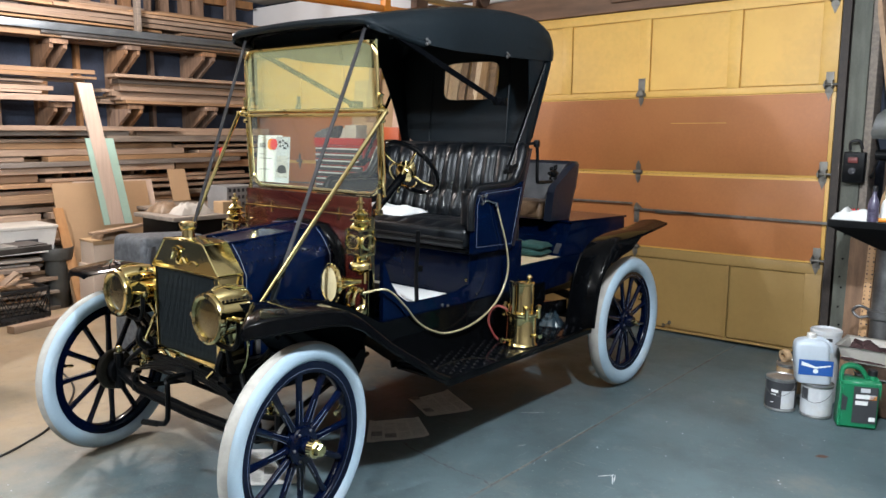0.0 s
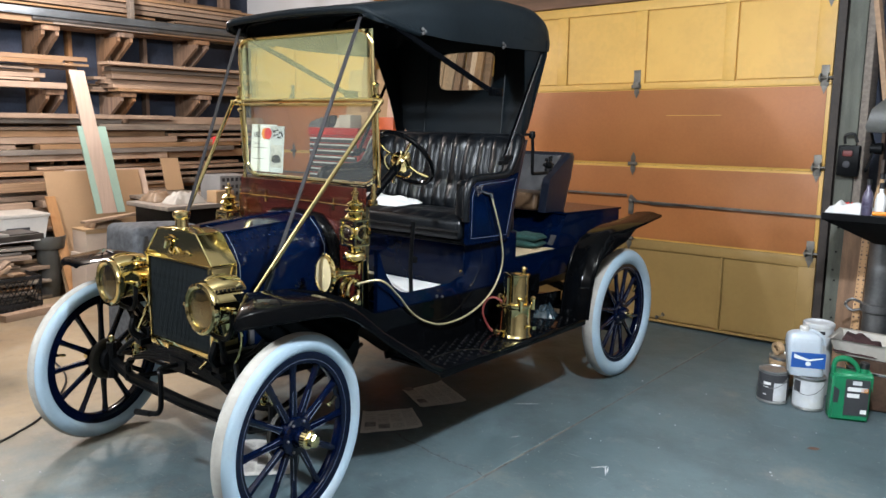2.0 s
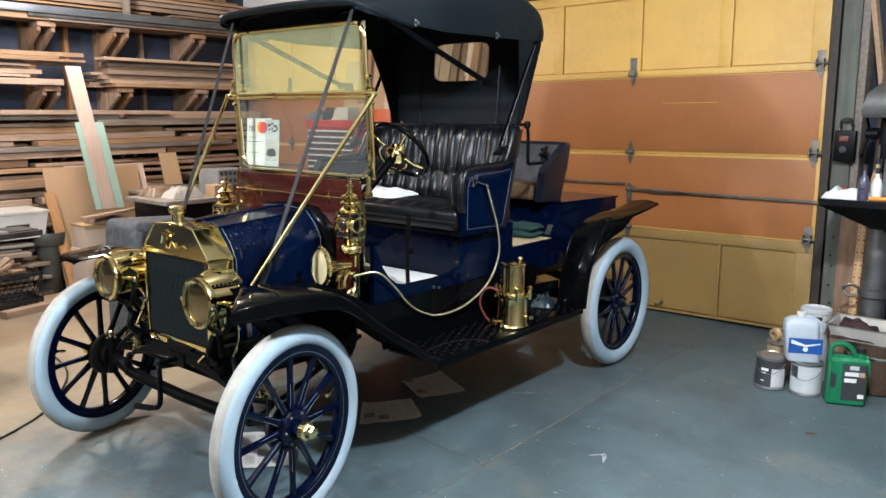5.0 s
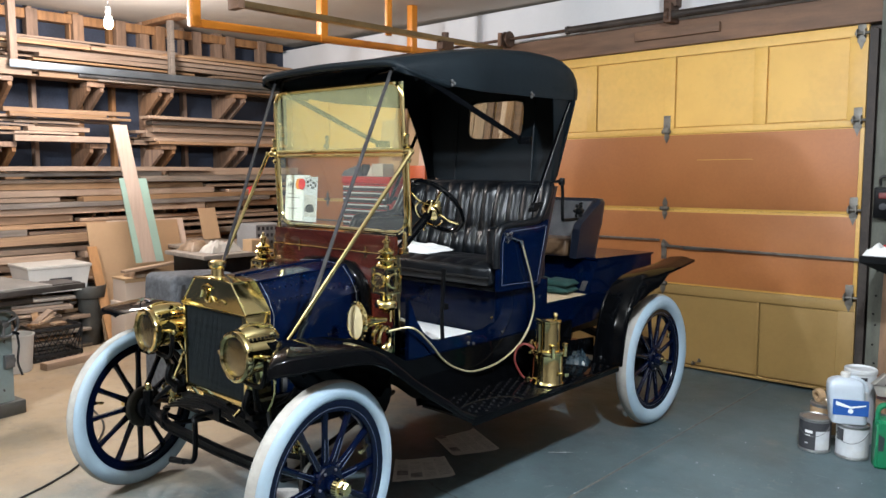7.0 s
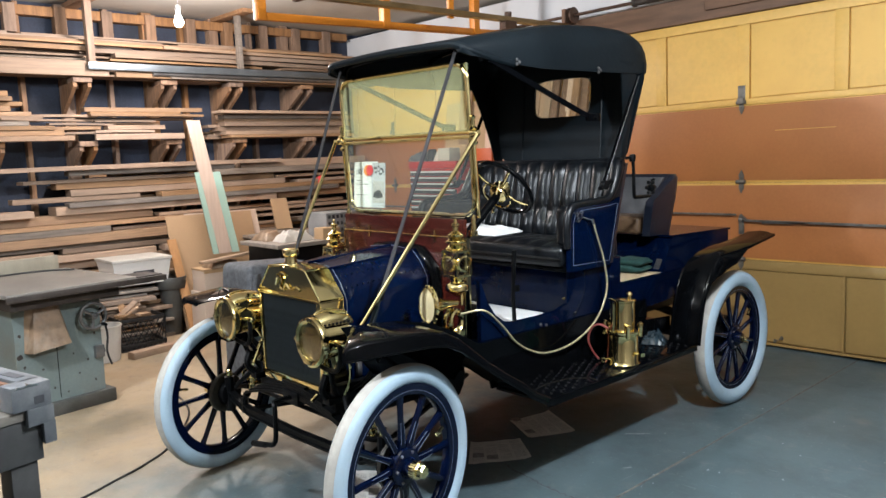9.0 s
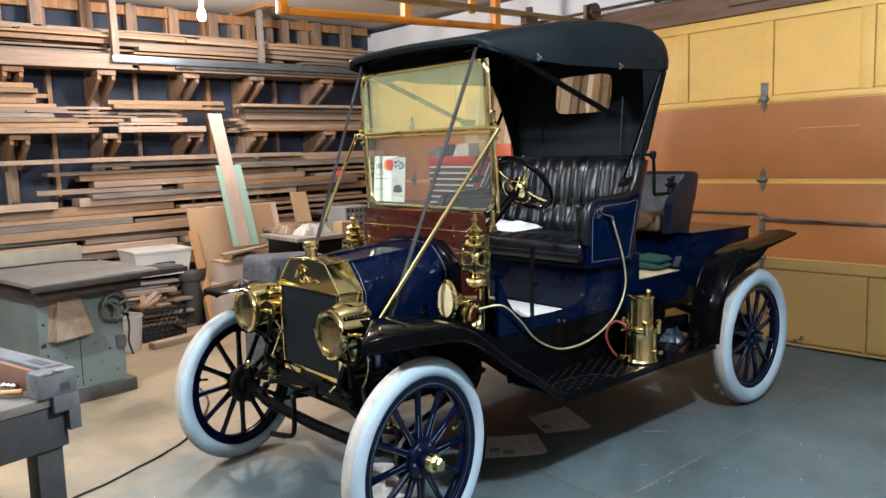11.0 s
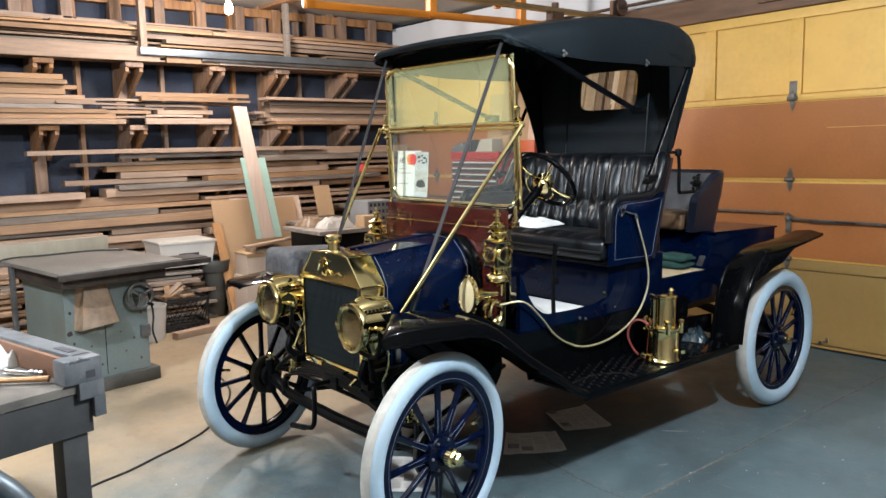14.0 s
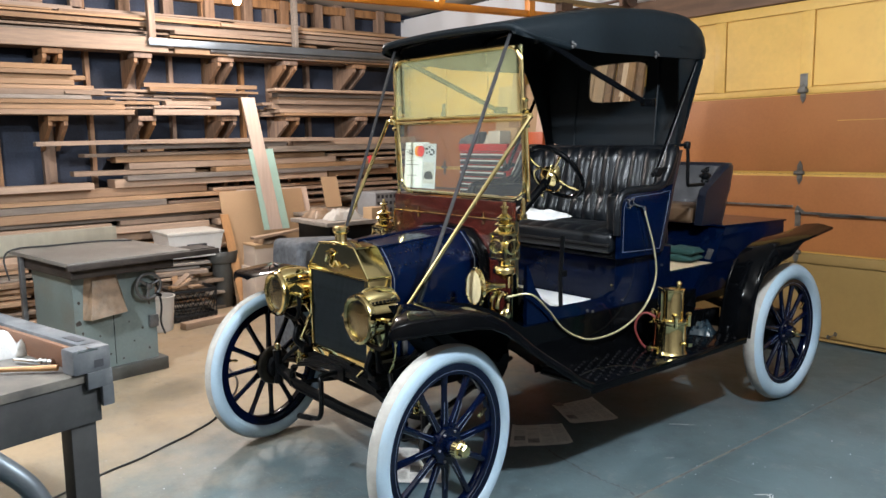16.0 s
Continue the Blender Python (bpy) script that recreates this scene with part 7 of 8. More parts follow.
part("fence", Shape().box((-0.80, -0.46, 0.76), (-0.765, 0.40, 0.90), 0.004), DULLWOOD, saw, "pale beige fence board")
part("leg", Shape().box((-0.56, -0.365, 0), (-0.525, -0.335, 0.785), 0.004), STEEL, saw)
ch = Shape().loft([[(0.021, -0.20, 0.70), (0.021, 0.0, 0.705), (0.021, 0.03, 0.44), (0.021, -0.22, 0.42)], [(0.06, -0.16, 0.70), (0.06, -0.03, 0.70), (0.12, 0.02, 0.45), (0.12, -0.21, 0.43)]])
part("dust_chute", ch, BAG, saw, "dusty brown plastic dust bag")
hw = Shape().lathe([(0.082 + 0.011 * math.cos(2 * math.pi * i / 10), 0.011 * math.sin(2 * math.pi * i / 10)) for i in range(10)], 30, TURN, True)
hwp = part("handwheel", hw, STEEL, saw, "dull steel handwheel", pose(0.085, 0.185, 0.585))
for k in range(3):
    a = 2 * math.pi * k / 3 + 0.4
    part("spoke", Shape().tube([(0, 0, 0), (0, 0.08 * math.cos(a), 0.08 * math.sin(a))], 0.009, 8), STEEL, hwp)
part("boss", Shape().lathe([(0.022, -0.07), (0.022, 0.02), (0.012, 0.03)], 14, TURN), STEEL, hwp)
part("crank_grip", Shape().lathe([(0.008, 0), (0.012, 0.02), (0.009, 0.06)], 10, pose(0, 0.05, -0.06, 0, 90, 0)), IRON, hwp)
part("power_cord", Shape().tube(smooth_path([(0.03, 0.26, 0.62), (0.05, 0.285, 0.45), (0.04, 0.28, 0.33), (0.05, 0.30, 0.24)], 5), 0.007, 8), BLACKPLASTIC, saw)
part("switch_box", Shape().box((0.02, 0.20, 0.30), (0.05, 0.26, 0.38), 0.004), STEEL, saw)
part("top_cord", Shape().tube(smooth_path([(-0.62, -0.40, 0.62), (-0.66, -0.41, 0.76), (-0.66, -0.34, 0.818), (-0.66, -0.10, 0.818), (-0.64, 0.20, 0.818), (-0.50, 0.38, 0.818)], 5), 0.006, 8), BLACKPLASTIC, saw)

# ---------- clutter by the rack ----------
cr_ = thing("milk_crate", "black plastic crate with wood scraps by the rack", "crate", pose(-3.62, 0.70, 0))
CW, CD, CH = 0.17, 0.19, 0.27
part("base", Shape().box((-CW, -CD, 0), (CW, CD, 0.012), 0.003), BLACKPLASTIC, cr_)
for z in (0.03, 0.24):
    s = Shape()
    s.box((CW - 0.01, -CD, z), (CW, CD, z + 0.03), 0.002).box((-CW, -CD, z), (-CW + 0.01, CD, z + 0.03), 0.002).box((-CW, CD - 0.01, z), (CW, CD, z + 0.03), 0.002).box((-CW, -CD, z), (CW, -CD + 0.01, z + 0.03), 0.002)
    part("rim", s, BLACKPLASTIC, cr_)
for k in range(9):
    y = -CD + 0.01 + k * (2 * CD - 0.02) / 8
    for sgn in (-1, 1):
        s = Shape()
        bar(s, (CW - 0.005, y, 0.012), (CW - 0.005, max(-CD, min(CD, y + sgn * 0.14)), 0.25), 0.006, 0.008, up=(1, 0, 0))
        part("lattice", s, BLACKPLASTIC, cr_)
    x = -CW + 0.01 + k * (2 * CW - 0.02) / 8
    s = Shape()
    bar(s, (x, -CD + 0.005, 0.012), (x, -CD + 0.005, 0.25), 0.008, 0.006)
    part("lattice", s, BLACKPLASTIC, cr_)
random.seed(5)
for k in range(5):
    s = Shape().box((-0.10, -0.025, -0.01), (0.10, 0.025, 0.01), 0.002)
    solid("wood_scrap", s, LUMBER, "short wood offcut lying in the black crate", "offcut", pose(-3.62 + random.uniform(-0.06, 0.08), 0.70 + random.uniform(-0.11, 0.12), 0.27 + 0.016 * k, random.uniform(-25, 25), random.uniform(-35, 10), random.uniform(0, 180)), "offcuts in the crate")
bk_ = thing("bucket", "white plastic bucket standing on the concrete", "bucket", pose(-3.32, 0.34, 0))
part("body", turned([(0.001, 0.004), (0.10, 0.0), (0.105, 0.01), (0.125, 0.27), (0.131, 0.272), (0.131, 0.284), (0.122, 0.284), (0.10, 0.02), (0.001, 0.015)], 26), BUCKET, bk_)
part("printed_patch", Shape().box((0.112, -0.03, 0.10), (0.122, 0.03, 0.13)), INK, bk_, "", pose(0, 0, 0, 0, 0, -35))
solid("timber_block", Shape().box((-0.045, -0.22, 0), (0.045, 0.22, 0.055), 0.004), LUMBER, "short thick timber on the concrete by the crate", "timber", pose(-3.24, 0.70, 0, 0, 0, 12))
bin_ = thing("storage_bin", "clear plastic storage bin with a white lid on stacked boards", "storage bin", pose(-3.92, 0.84, 0.50))
part("tub", Shape().loft([[(-0.17, -0.22, 0), (0.17, -0.22, 0), (0.17, 0.22, 0), (-0.17, 0.22, 0)], [(-0.20, -0.25, 0.20), (0.20, -0.25, 0.20), (0.20, 0.25, 0.20), (-0.20, 0.25, 0.20)]]), BUCKET, bin_)
part("lid", Shape().box((-0.21, -0.26, 0.201), (0.21, 0.26, 0.228), 0.006), DULLLID, bin_, "white lid")
part("contents", Shape().box((0.172, -0.08, 0.04), (0.192, 0.10, 0.12), 0.004), INK, bin_)
tub_ = thing("waste_bin", "dark grey plastic bin with a broad rim beside stacked boards", "bin", pose(-3.84, 1.125, 0))
part("body", turned([(0.001, 0), (0.075, 0), (0.080, 0.006), (0.100, 0.42), (0.094, 0.42), (0.074, 0.012), (0.001, 0.010)], 28), HEADGREY, tub_, sharp=50)
part("rim", Shape().lathe([(0.101, 0.418), (0.128, 0.418), (0.133, 0.424), (0.137, 0.515), (0.134, 0.523), (0.127, 0.523), (0.122, 0.430), (0.101, 0.426)], 30, None, True), HEADGREY, tub_, "broad dark rim", sharp=50)

# stack of short boards below the bin
random.seed(33)
for k in range(26):
    ln = random.uniform(0.5, 0.95)
    w, h = random.uniform(0.07, 0.18), random.uniform(0.016, 0.032)
    z = 0.002 + (k // 2) * 0.036
    solid("short_board", Shape().box((-w / 2, -ln / 2, 0), (w / 2, ln / 2, h), 0.002, seg=1), GREYLUMBER if random.random() < 0.4 else LUMBER, "short sawn board in a loose stack on the floor", "board",
          pose(-3.80 - 0.14 * (k % 2) + random.uniform(-0.02, 0.03), 0.62 + random.uniform(-0.12, 0.12), z, 0, 0, random.uniform(-5, 5)), "short boards on the floor")
for k in range(24):
    ln = random.uniform(0.5, 1.1)
    w, h = random.uniform(0.06, 0.14), random.uniform(0.018, 0.034)
    z = 0.002 + (k // 2) * 0.042
    solid("short_board", Shape().box((-w / 2, -ln / 2, 0), (w / 2, ln / 2, h), 0.002, seg=1), LUMBER if random.random() < 0.7 else GREYLUMBER, "short sawn board in a loose stack on the floor", "board",
          pose(-3.45 - 0.18 * (k % 2) + random.uniform(-0.04, 0.05), -0.85 + random.uniform(-0.2, 0.2), z, 0, 0, random.uniform(-14, 14)), "short boards on the floor")

# leaning sheets and planks


def leaning(name, label, mat, y0, y1, x_foot, x_top, z_top, thick, side=0.0, group="", z_foot=0.0):
    """A board that leans on the rack: foot and top at the given x, from y0 to y1, and side: how far its top lies along y."""
    s = Shape().loft([[(x_foot, y0, z_foot), (x_foot, y1, z_foot), (x_foot - thick, y1, z_foot), (x_foot - thick, y0, z_foot)],
                      [(x_top, y0 + side, z_top), (x_top, y1 + side, z_top), (x_top - thick, y1 + side, z_top), (x_top - thick, y0 + side, z_top)]])
    return solid(name, s, mat, label, "board", group=group)


leaning("hardboard_sheet", "tan hardboard sheet leaning on the lumber rack", MDF, 1.20, 2.06, -3.72, -3.96, 1.05, 0.012, -0.03)
leaning("hardboard_sheet", "tan sheet with a pale edge leaning behind another", PALEPLANK, 1.42, 2.16, -3.76, -4.0, 1.06, 0.018, -0.05)
leaning("plywood_strip", "narrow orange-brown plywood strip standing against the sheets", ORANGEPLY, 1.19, 1.27, -3.62, -3.86, 0.85, 0.02, -0.06)
leaning("plank", "long pale pink-brown plank leaning on the lumber rack", PALEPLANK, 1.475, 1.60, -3.56, -3.62, 1.90, 0.02, -0.20, z_foot=0.71)
leaning("mint_board", "mint green board leaning beside the plank", MINT, 1.42, 1.472, -3.56, -3.60, 1.445, 0.012, -0.11, "mint boards", 0.71)
leaning("mint_board", "mint green board leaning beside the plank", MINT, 1.603, 1.675, -3.56, -3.60, 1.445, 0.012, -0.125, "mint boards", 0.71)
solid("carton", Shape().box((-0.13, -0.15, 0), (0.13, 0.15, 0.40), 0.004), CARTON, "plain cream carton standing on the floor", "carton", pose(-3.52, 1.37, 0))
ca = thing("carton", "pale cream carton with a tan lid standing on another carton", "carton", pose(-3.52, 1.375, 0.401))
part("body", Shape().box((-0.12, -0.135, 0), (0.12, 0.135, 0.185), 0.004), CARTON, ca)
part("lid", Shape().box((-0.126, -0.142, 0.1855), (0.126, 0.145, 0.203), 0.003).box((0.1265, -0.142, 0.168), (0.1290, 0.145, 0.2028)), CARDBOARD, ca, "tan cardboard lid")
solid("brown_rag", crumple(0.20, 0.26, 0.085, 4.4, 12, 0.25, 8.0), BAG, "bundled brown-grey cloth on the carton", "rag", pose(-3.48, 1.44, 0.604), sharp=70)
s = Shape()
bar(s, (-3.36, 1.20, 0.672), (-3.40, 1.78, 0.715), 0.075, 0.022, r=0.003)
solid("shelf_board", s, LUMBER, "pale narrow board lying on the bundled cloth", "board")
rings = []
for z, k in ((0.0, 1.02), (0.25, 1.01), (0.5, 1.0), (0.70, 0.985), (0.765, 0.965), (0.793, 0.925), (0.806, 0.85), (0.808, 0.5), (0.804, 0.05)):
    ring = []
    for cx, cy, a in ((1, 1, 0), (-1, 1, 90), (-1, -1, 180), (1, -1, 270)):
        for i in range(7):
            t = radians(a + 15 * i)
            x, y = cx * 0.16 + 0.04 * math.cos(t), cy * 0.22 + 0.04 * math.sin(t)
            w = 1 + 0.022 * noise.noise(Vector((x * 9, y * 9, z * 5)))
            ring.append((x * k * w, y * k * w, max(0.0, z + (0.012 * noise.noise(Vector((x * 11, y * 11, 3.0))) if z > 0.7 else 0) - 0.05 * max(0, y) * (z > 0.6))))
    rings.append(ring)
bb = Shape().loft(rings)
solid("covered_crate", bb, BLANKET, "large crate under a grey woven moving blanket", "covered crate", pose(-2.05, 1.07, 0), sharp=70)
fold = []
for k in range(25):
    t = k / 24
    fold.append([(0.21 + 0.008 * math.sin(t * 31), -0.22 + 0.44 * t, 0.755), (0.222 + 0.02 * math.sin(t * 23 + 1), -0.28 + 0.56 * t, 0.42 + 0.03 * math.sin(t * 9)), (0.205, -0.27 + 0.54 * t, 0.42 + 0.03 * math.sin(t * 9)), (0.202, -0.22 + 0.44 * t, 0.75)])
solid("blanket", Shape().loft(fold), BLANKET, "grey woven moving blanket hanging down a crate", "blanket", pose(-2.05, 1.07, 0), sharp=70)

# side table with clutter
tb_ = thing("side_table", "dark side table cluttered with parts behind the car", "table", pose(-3.05, 2.10, 0))
part("tabletop", Shape().box((-0.32, -0.52, 0.79), (0.32, 0.50, 0.825), 0.006), GREYLUMBER, tb_)
part("cabinet", Shape().box((-0.28, -0.46, 0.30), (0.27, 0.44, 0.788), 0.006), IRON, tb_)
for x in (-0.28, 0.28):
    for y in (-0.46, 0.44):
        part("leg", Shape().box((x - 0.03, y - 0.03, 0), (x + 0.03, y + 0.03, 0.30), 0.004), TIMBER, tb_)
solid("yellowed_rag", crumple(0.18, 0.30, 0.10, 1.9, 30, 0.45, 4.0), DULLLID, "heap of yellowed rags and parts on the side table", "rag", pose(-2.93, 1.86, 0.826), sharp=70)
gc = thing("plastic_crate", "grey slotted plastic crate on the side table", "crate", pose(-3.0, 2.33, 0.826))
part("shell", Shape().box((-0.15, -0.17, 0), (0.15, 0.17, 0.22), 0.01), BUCKETGREY, gc)
# slots are dark plates standing for the shade inside openings
for k in range(7):
    for z in (0.05, 0.11, 0.17):
        part("slot", Shape().box((0.1495, -0.15 + 0.045 * k, z), (0.152, -0.125 + 0.045 * k, z + 0.03)), INK, gc)
solid("brown_box", Shape().box((-0.07, -0.09, 0), (0.07, 0.09, 0.10), 0.004), CARDBOARD, "small brown cardboard box on the side table", "box", pose(-2.82, 2.14, 0.826))
solid("brown_box", Shape().box((-0.05, -0.07, 0), (0.05, 0.07, 0.13), 0.004), CARDBOARD, "small brown cardboard box on the side table", "box", pose(-2.82, 2.48, 0.826, 0, 0, 20))
solid("canvas_bag", crumple(0.24, 0.22, 0.11, 3.7, 18, 0.2, 3.0), BAG, "dull brown canvas bag on the side table", "bag", pose(-3.20, 1.78, 0.826), sharp=70)
leaning("small_board", "small tan board leaning on the lumber rack", MDF, 2.37, 2.56, -4.05, -4.15, 1.14, 0.012, 0, z_foot=0.83)
solid("shelf_ledge", Shape().box((-4.3, 1.9, 0.79), (-3.4, 2.6, 0.82), 0.004).box((-4.28, 1.95, 0), (-4.2, 2.03, 0.79)).box((-4.28, 2.5, 0), (-4.2, 2.58, 0.79)).box((-3.5, 1.95, 0), (-3.42, 2.03, 0.79)), GREYLUMBER, "weathered timber ledge beside the lumber rack", "ledge")
solid("red_flag", Shape().prism([(0, -0.055), (0.11, 0), (0, 0.06)], "y", -0.004, 0.004, pose(0, 0, 0, 0, 180, 40)), REDPRINT, "small red triangular flag hung on the rack", "flag", pose(-4.40, 3.18, 1.30))

# ---------- tool chest and stored sheets by the door ----------
tc_ = thing("tool_chest", "red steel tool chest with pale drawer pulls", "tool chest", pose(-2.68, 3.52, 0))
part("stand", Shape().box((-0.33, -0.21, 0), (0.33, 0.22, 0.96), 0.008), IRON, tc_, "dark lower cabinet")
part("body", Shape().box((-0.34, -0.21, 0.962), (0.34, 0.22, 1.40), 0.006), TOOLRED, tc_)
part("lid", Shape().box((-0.345, -0.225, 1.402), (0.345, 0.225, 1.475), 0.012), TOOLRED, tc_)
for k in range(7):
    z = 0.985 + 0.058 * k
    d = part("drawer", Shape().box((-0.325, -0.222, z), (0.325, -0.205, z + 0.050), 0.004), INK if k < 5 else TINLABEL, tc_, "dark drawer front")
    part("pull", Shape().box((-0.31, -0.236, z + 0.032), (0.31, -0.221, z + 0.046), 0.003), PALELABEL, d, "pale drawer pull")
solid("paper_stack", crumple(0.30, 0.24, 0.14, 4.4, 24, 0.5, 2.6), DULLLID, "heap of pale papers and parts on the tool chest", "papers", pose(-2.66, 3.50, 1.476), sharp=60)
solid("grey_rag", crumple(0.24, 0.20, 0.10, 9.2, 18, 0.4), BLANKET, "dark grey rag on the tool chest", "rag", pose(-2.93, 3.42, 1.476), sharp=70)
solid("tin", turned([(0.001, 0), (0.04, 0), (0.042, 0.004), (0.042, 0.11), (0.036, 0.116), (0.001, 0.118)], 18), BLACKPLASTIC, "small black tin among parts on the tool chest", "tin", pose(-2.78, 3.40, 1.476))
solid("cream_box", Shape().box((-0.11, -0.06, 0), (0.11, 0.06, 0.12), 0.006), DULLLID, "cream cardboard box on the tool chest", "box", pose(-2.50, 3.36, 1.476, 0, 0, -14))
solid("parts_box", Shape().box((-0.10, -0.08, 0), (0.10, 0.08, 0.15), 0.006), CARDBOARD, "beige cardboard box on the tool chest", "box", pose(-2.42, 3.46, 1.476, 0, 0, 12))
for k, (x0, x1, z, m_) in enumerate(((-3.06, -2.46, 2.06, CARDBOARD), (-2.82, -2.66, 2.27, LUMBER), (-2.44, -2.12, 2.02, PINKWOOD))):
    s = Shape().loft([[(x0, 3.66 - 0.03 * k, 0), (x1, 3.66 - 0.03 * k, 0), (x1, 3.68 - 0.03 * k, 0), (x0, 3.68 - 0.03 * k, 0)], [(x0, 3.89 - 0.022 * k, z), (x1, 3.89 - 0.022 * k, z), (x1, 3.91 - 0.022 * k, z), (x0, 3.91 - 0.022 * k, z)]])
    solid("wood_sheet", s, m_, "brown wood sheet leaning against the garage door", "board", group="sheets by the door")
random.seed(15)
for k in range(9):
    x = -1.97 + 0.078 * k
    w = random.uniform(0.066, 0.082)
    z = random.uniform(2.28, 2.42)
    y = 3.45 + random.uniform(-0.08, 0.12)
    sl = random.uniform(0.07, 0.11)
    s = Shape().loft([[(x, y, 0), (x + w, y, 0), (x + w, y + 0.03, 0), (x, y + 0.03, 0)], [(x + sl, 3.86, z), (x + w + sl, 3.86, z), (x + w + sl, 3.89, z), (x + sl, 3.89, z)]])
    solid("standing_plank", s, random.choice((PINKWOOD, TIMBER, LUMBER, BEAM)), "rough plank standing against the garage door", "plank", group="planks by the door")
hs_ = Shape().box((-0.10, -0.05, 0), (0.10, 0.05, 1.58), 0.01)
solid("orange_panel", hs_, material("orange-red panel paint", (0.50, 0.09, 0.02), 0.4, 0, 0.12, scale=3, bump=0.05), "orange-red steel panel standing behind the car", "panel", pose(-1.96, 3.32, 0))

# ---------- cans and jugs by the post ----------
def paint_can(at, label, label_mat, r=0.083, h=0.19):
    c = thing("paint_can", label, "paint can", at, "paint cans")
    part("body", turned([(0.001, 0), (r - 0.004, 0), (r, 0.004), (r, 0.010), (r - 0.003, 0.013), (r - 0.003, h - 0.014), (r, h - 0.010), (r, h - 0.003), (r - 0.006, h), (r - 0.010, h - 0.008), (r - 0.014, h - 0.010), (r - 0.018, h - 0.004),
                         (r - 0.026, h - 0.006), (0.001, h - 0.006)], 30), TIN, c)
    ring = [[((r - 0.0015) * math.cos(a), (r - 0.0015) * math.sin(a), 0.018), ((r - 0.0015) * math.cos(a), (r - 0.0015) * math.sin(a), h - 0.02)] for a in np.linspace(0, 2 * math.pi, 31)]
    part("label", Shape().loft(ring, closed=False, caps=False), label_mat, c, "printed can label")
    part("bail", Shape().tube(smooth_path([(r * math.cos(a), r * math.sin(a) * 0.98, h * 0.80 - 0.06 * math.sin(q)) for a, q in zip(np.linspace(-2.9, -0.2, 9), np.linspace(0, math.pi, 9))], 3), 0.002, 6), STEEL, c)
    return c


c1_ = paint_can(pose(1.625, 2.745, 0), "metal paint can with a charcoal label on the concrete", TINLABEL)
patch = [[(0.0826 * math.cos(a), 0.0826 * math.sin(a), 0.02), (0.0826 * math.cos(a), 0.0826 * math.sin(a), 0.125)] for a in np.linspace(-1.25, -0.25, 10)]
part("pale_patch", Shape().loft(patch, closed=False, caps=False), PALELABEL, c1_, "pale blue-grey label patch")
for z, w0 in ((0.11, 0.25), (0.095, 0.18), (0.05, 0.12)):
    bars_ = [[(0.0829 * math.cos(a), 0.0829 * math.sin(a), z), (0.0829 * math.cos(a), 0.0829 * math.sin(a), z + (0.016 if z > 0.1 else 0.005))] for a in np.linspace(-1.95, -1.95 + w0 * 2, 6)]
    part("print_bar", Shape().loft(bars_, closed=False, caps=False), CARD, c1_)
c2_ = paint_can(pose(1.81, 2.765, 0), "dented paint can with a pale smeared label", PALELABEL)
patch = [[(0.0826 * math.cos(a), 0.0826 * math.sin(a), 0.10), (0.0826 * math.cos(a), 0.0826 * math.sin(a), 0.165)] for a in np.linspace(-2.5, -1.9, 8)]
part("dark_patch", Shape().loft(patch, closed=False, caps=False), TINLABEL, c2_)
paint_can(pose(1.59, 3.06, 0), "old paint can with a tan label behind other cans", CARDBOARD)
tall = thing("pail", "tall metal solvent pail behind the paint cans", "pail", pose(1.765, 3.06, 0.0))
part("body", turned([(0.001, 0), (0.078, 0), (0.082, 0.01), (0.082, 0.40), (0.086, 0.405), (0.086, 0.425), (0.078, 0.43), (0.07, 0.42), (0.001, 0.418)], 28), PALELABEL, tall)
part("print_band", Shape().loft([[(0.0828 * math.cos(a), 0.0828 * math.sin(a), 0.37), (0.0828 * math.cos(a), 0.0828 * math.sin(a), 0.39)] for a in np.linspace(-2.6, -0.9, 14)], closed=False, caps=False), INK, tall)
tr_ = Shape().lathe([(0.028, -0.03), (0.052, -0.03), (0.054, 0.0), (0.052, 0.03), (0.028, 0.03)], 22, pose(0, 0, 0.055, 0, 80, 55) @ Matrix.Diagonal((0.72, 0.72, 0.6, 1)), True)
solid("rope_roll", tr_, CARDBOARD, "small tan roll of cord on a paint can", "roll", pose(1.555, 3.05, 0.173))


def jug_profile(w, d, h, r=0.03):
    """Rings of a rounded can-shaped jug."""
    rings = []
    for z, k in ((0, 0.93), (0.012, 1.0), (h * 0.66, 1.0), (h * 0.75, 0.98), (h * 0.81, 0.90), (h * 0.85, 0.72), (h * 0.875, 0.46), (h * 0.885, 0.26)):
        ring = []
        for cx, cy, a in ((1, 1, 0), (-1, 1, 90), (-1, -1, 180), (1, -1, 270)):
            for i in range(4):
                t = radians(a + 30 * i)
                ring.append(((cx * (w / 2 - r) + r * math.cos(t)) * k, (cy * (d / 2 - r) + r * math.sin(t)) * (k if k > 0.5 else k * 1.2), z))
        rings.append(ring)
    return rings


wj = thing("solvent_jug", "cloudy plastic jug with a blue label on a paint can", "jug", pose(1.780, 2.76, 0.190, 0, 0, 26) @ Matrix.Diagonal((0.99, 0.9, 0.9, 1)))
body_ = Shape().loft([[(x + (0.0 if z < 0.2 else -0.02), y, z) for x, y, z in r] for r in jug_profile(0.18, 0.13, 0.31)])
part("body", body_, CLEARPLASTIC, wj, "cloudy white plastic jug", sharp=60)
part("label", Shape().box((-0.088, -0.0665, 0.055), (0.088, -0.0645, 0.15)), PRINTBLUE, wj, "blue label")
part("label_flash", Shape().prism([(-0.075, 0.14), (0.0, 0.11), (0.075, 0.125), (0.075, 0.118), (0.0, 0.098), (-0.075, 0.115)], "y", -0.0685, -0.0667), CARD, wj, "white flash")
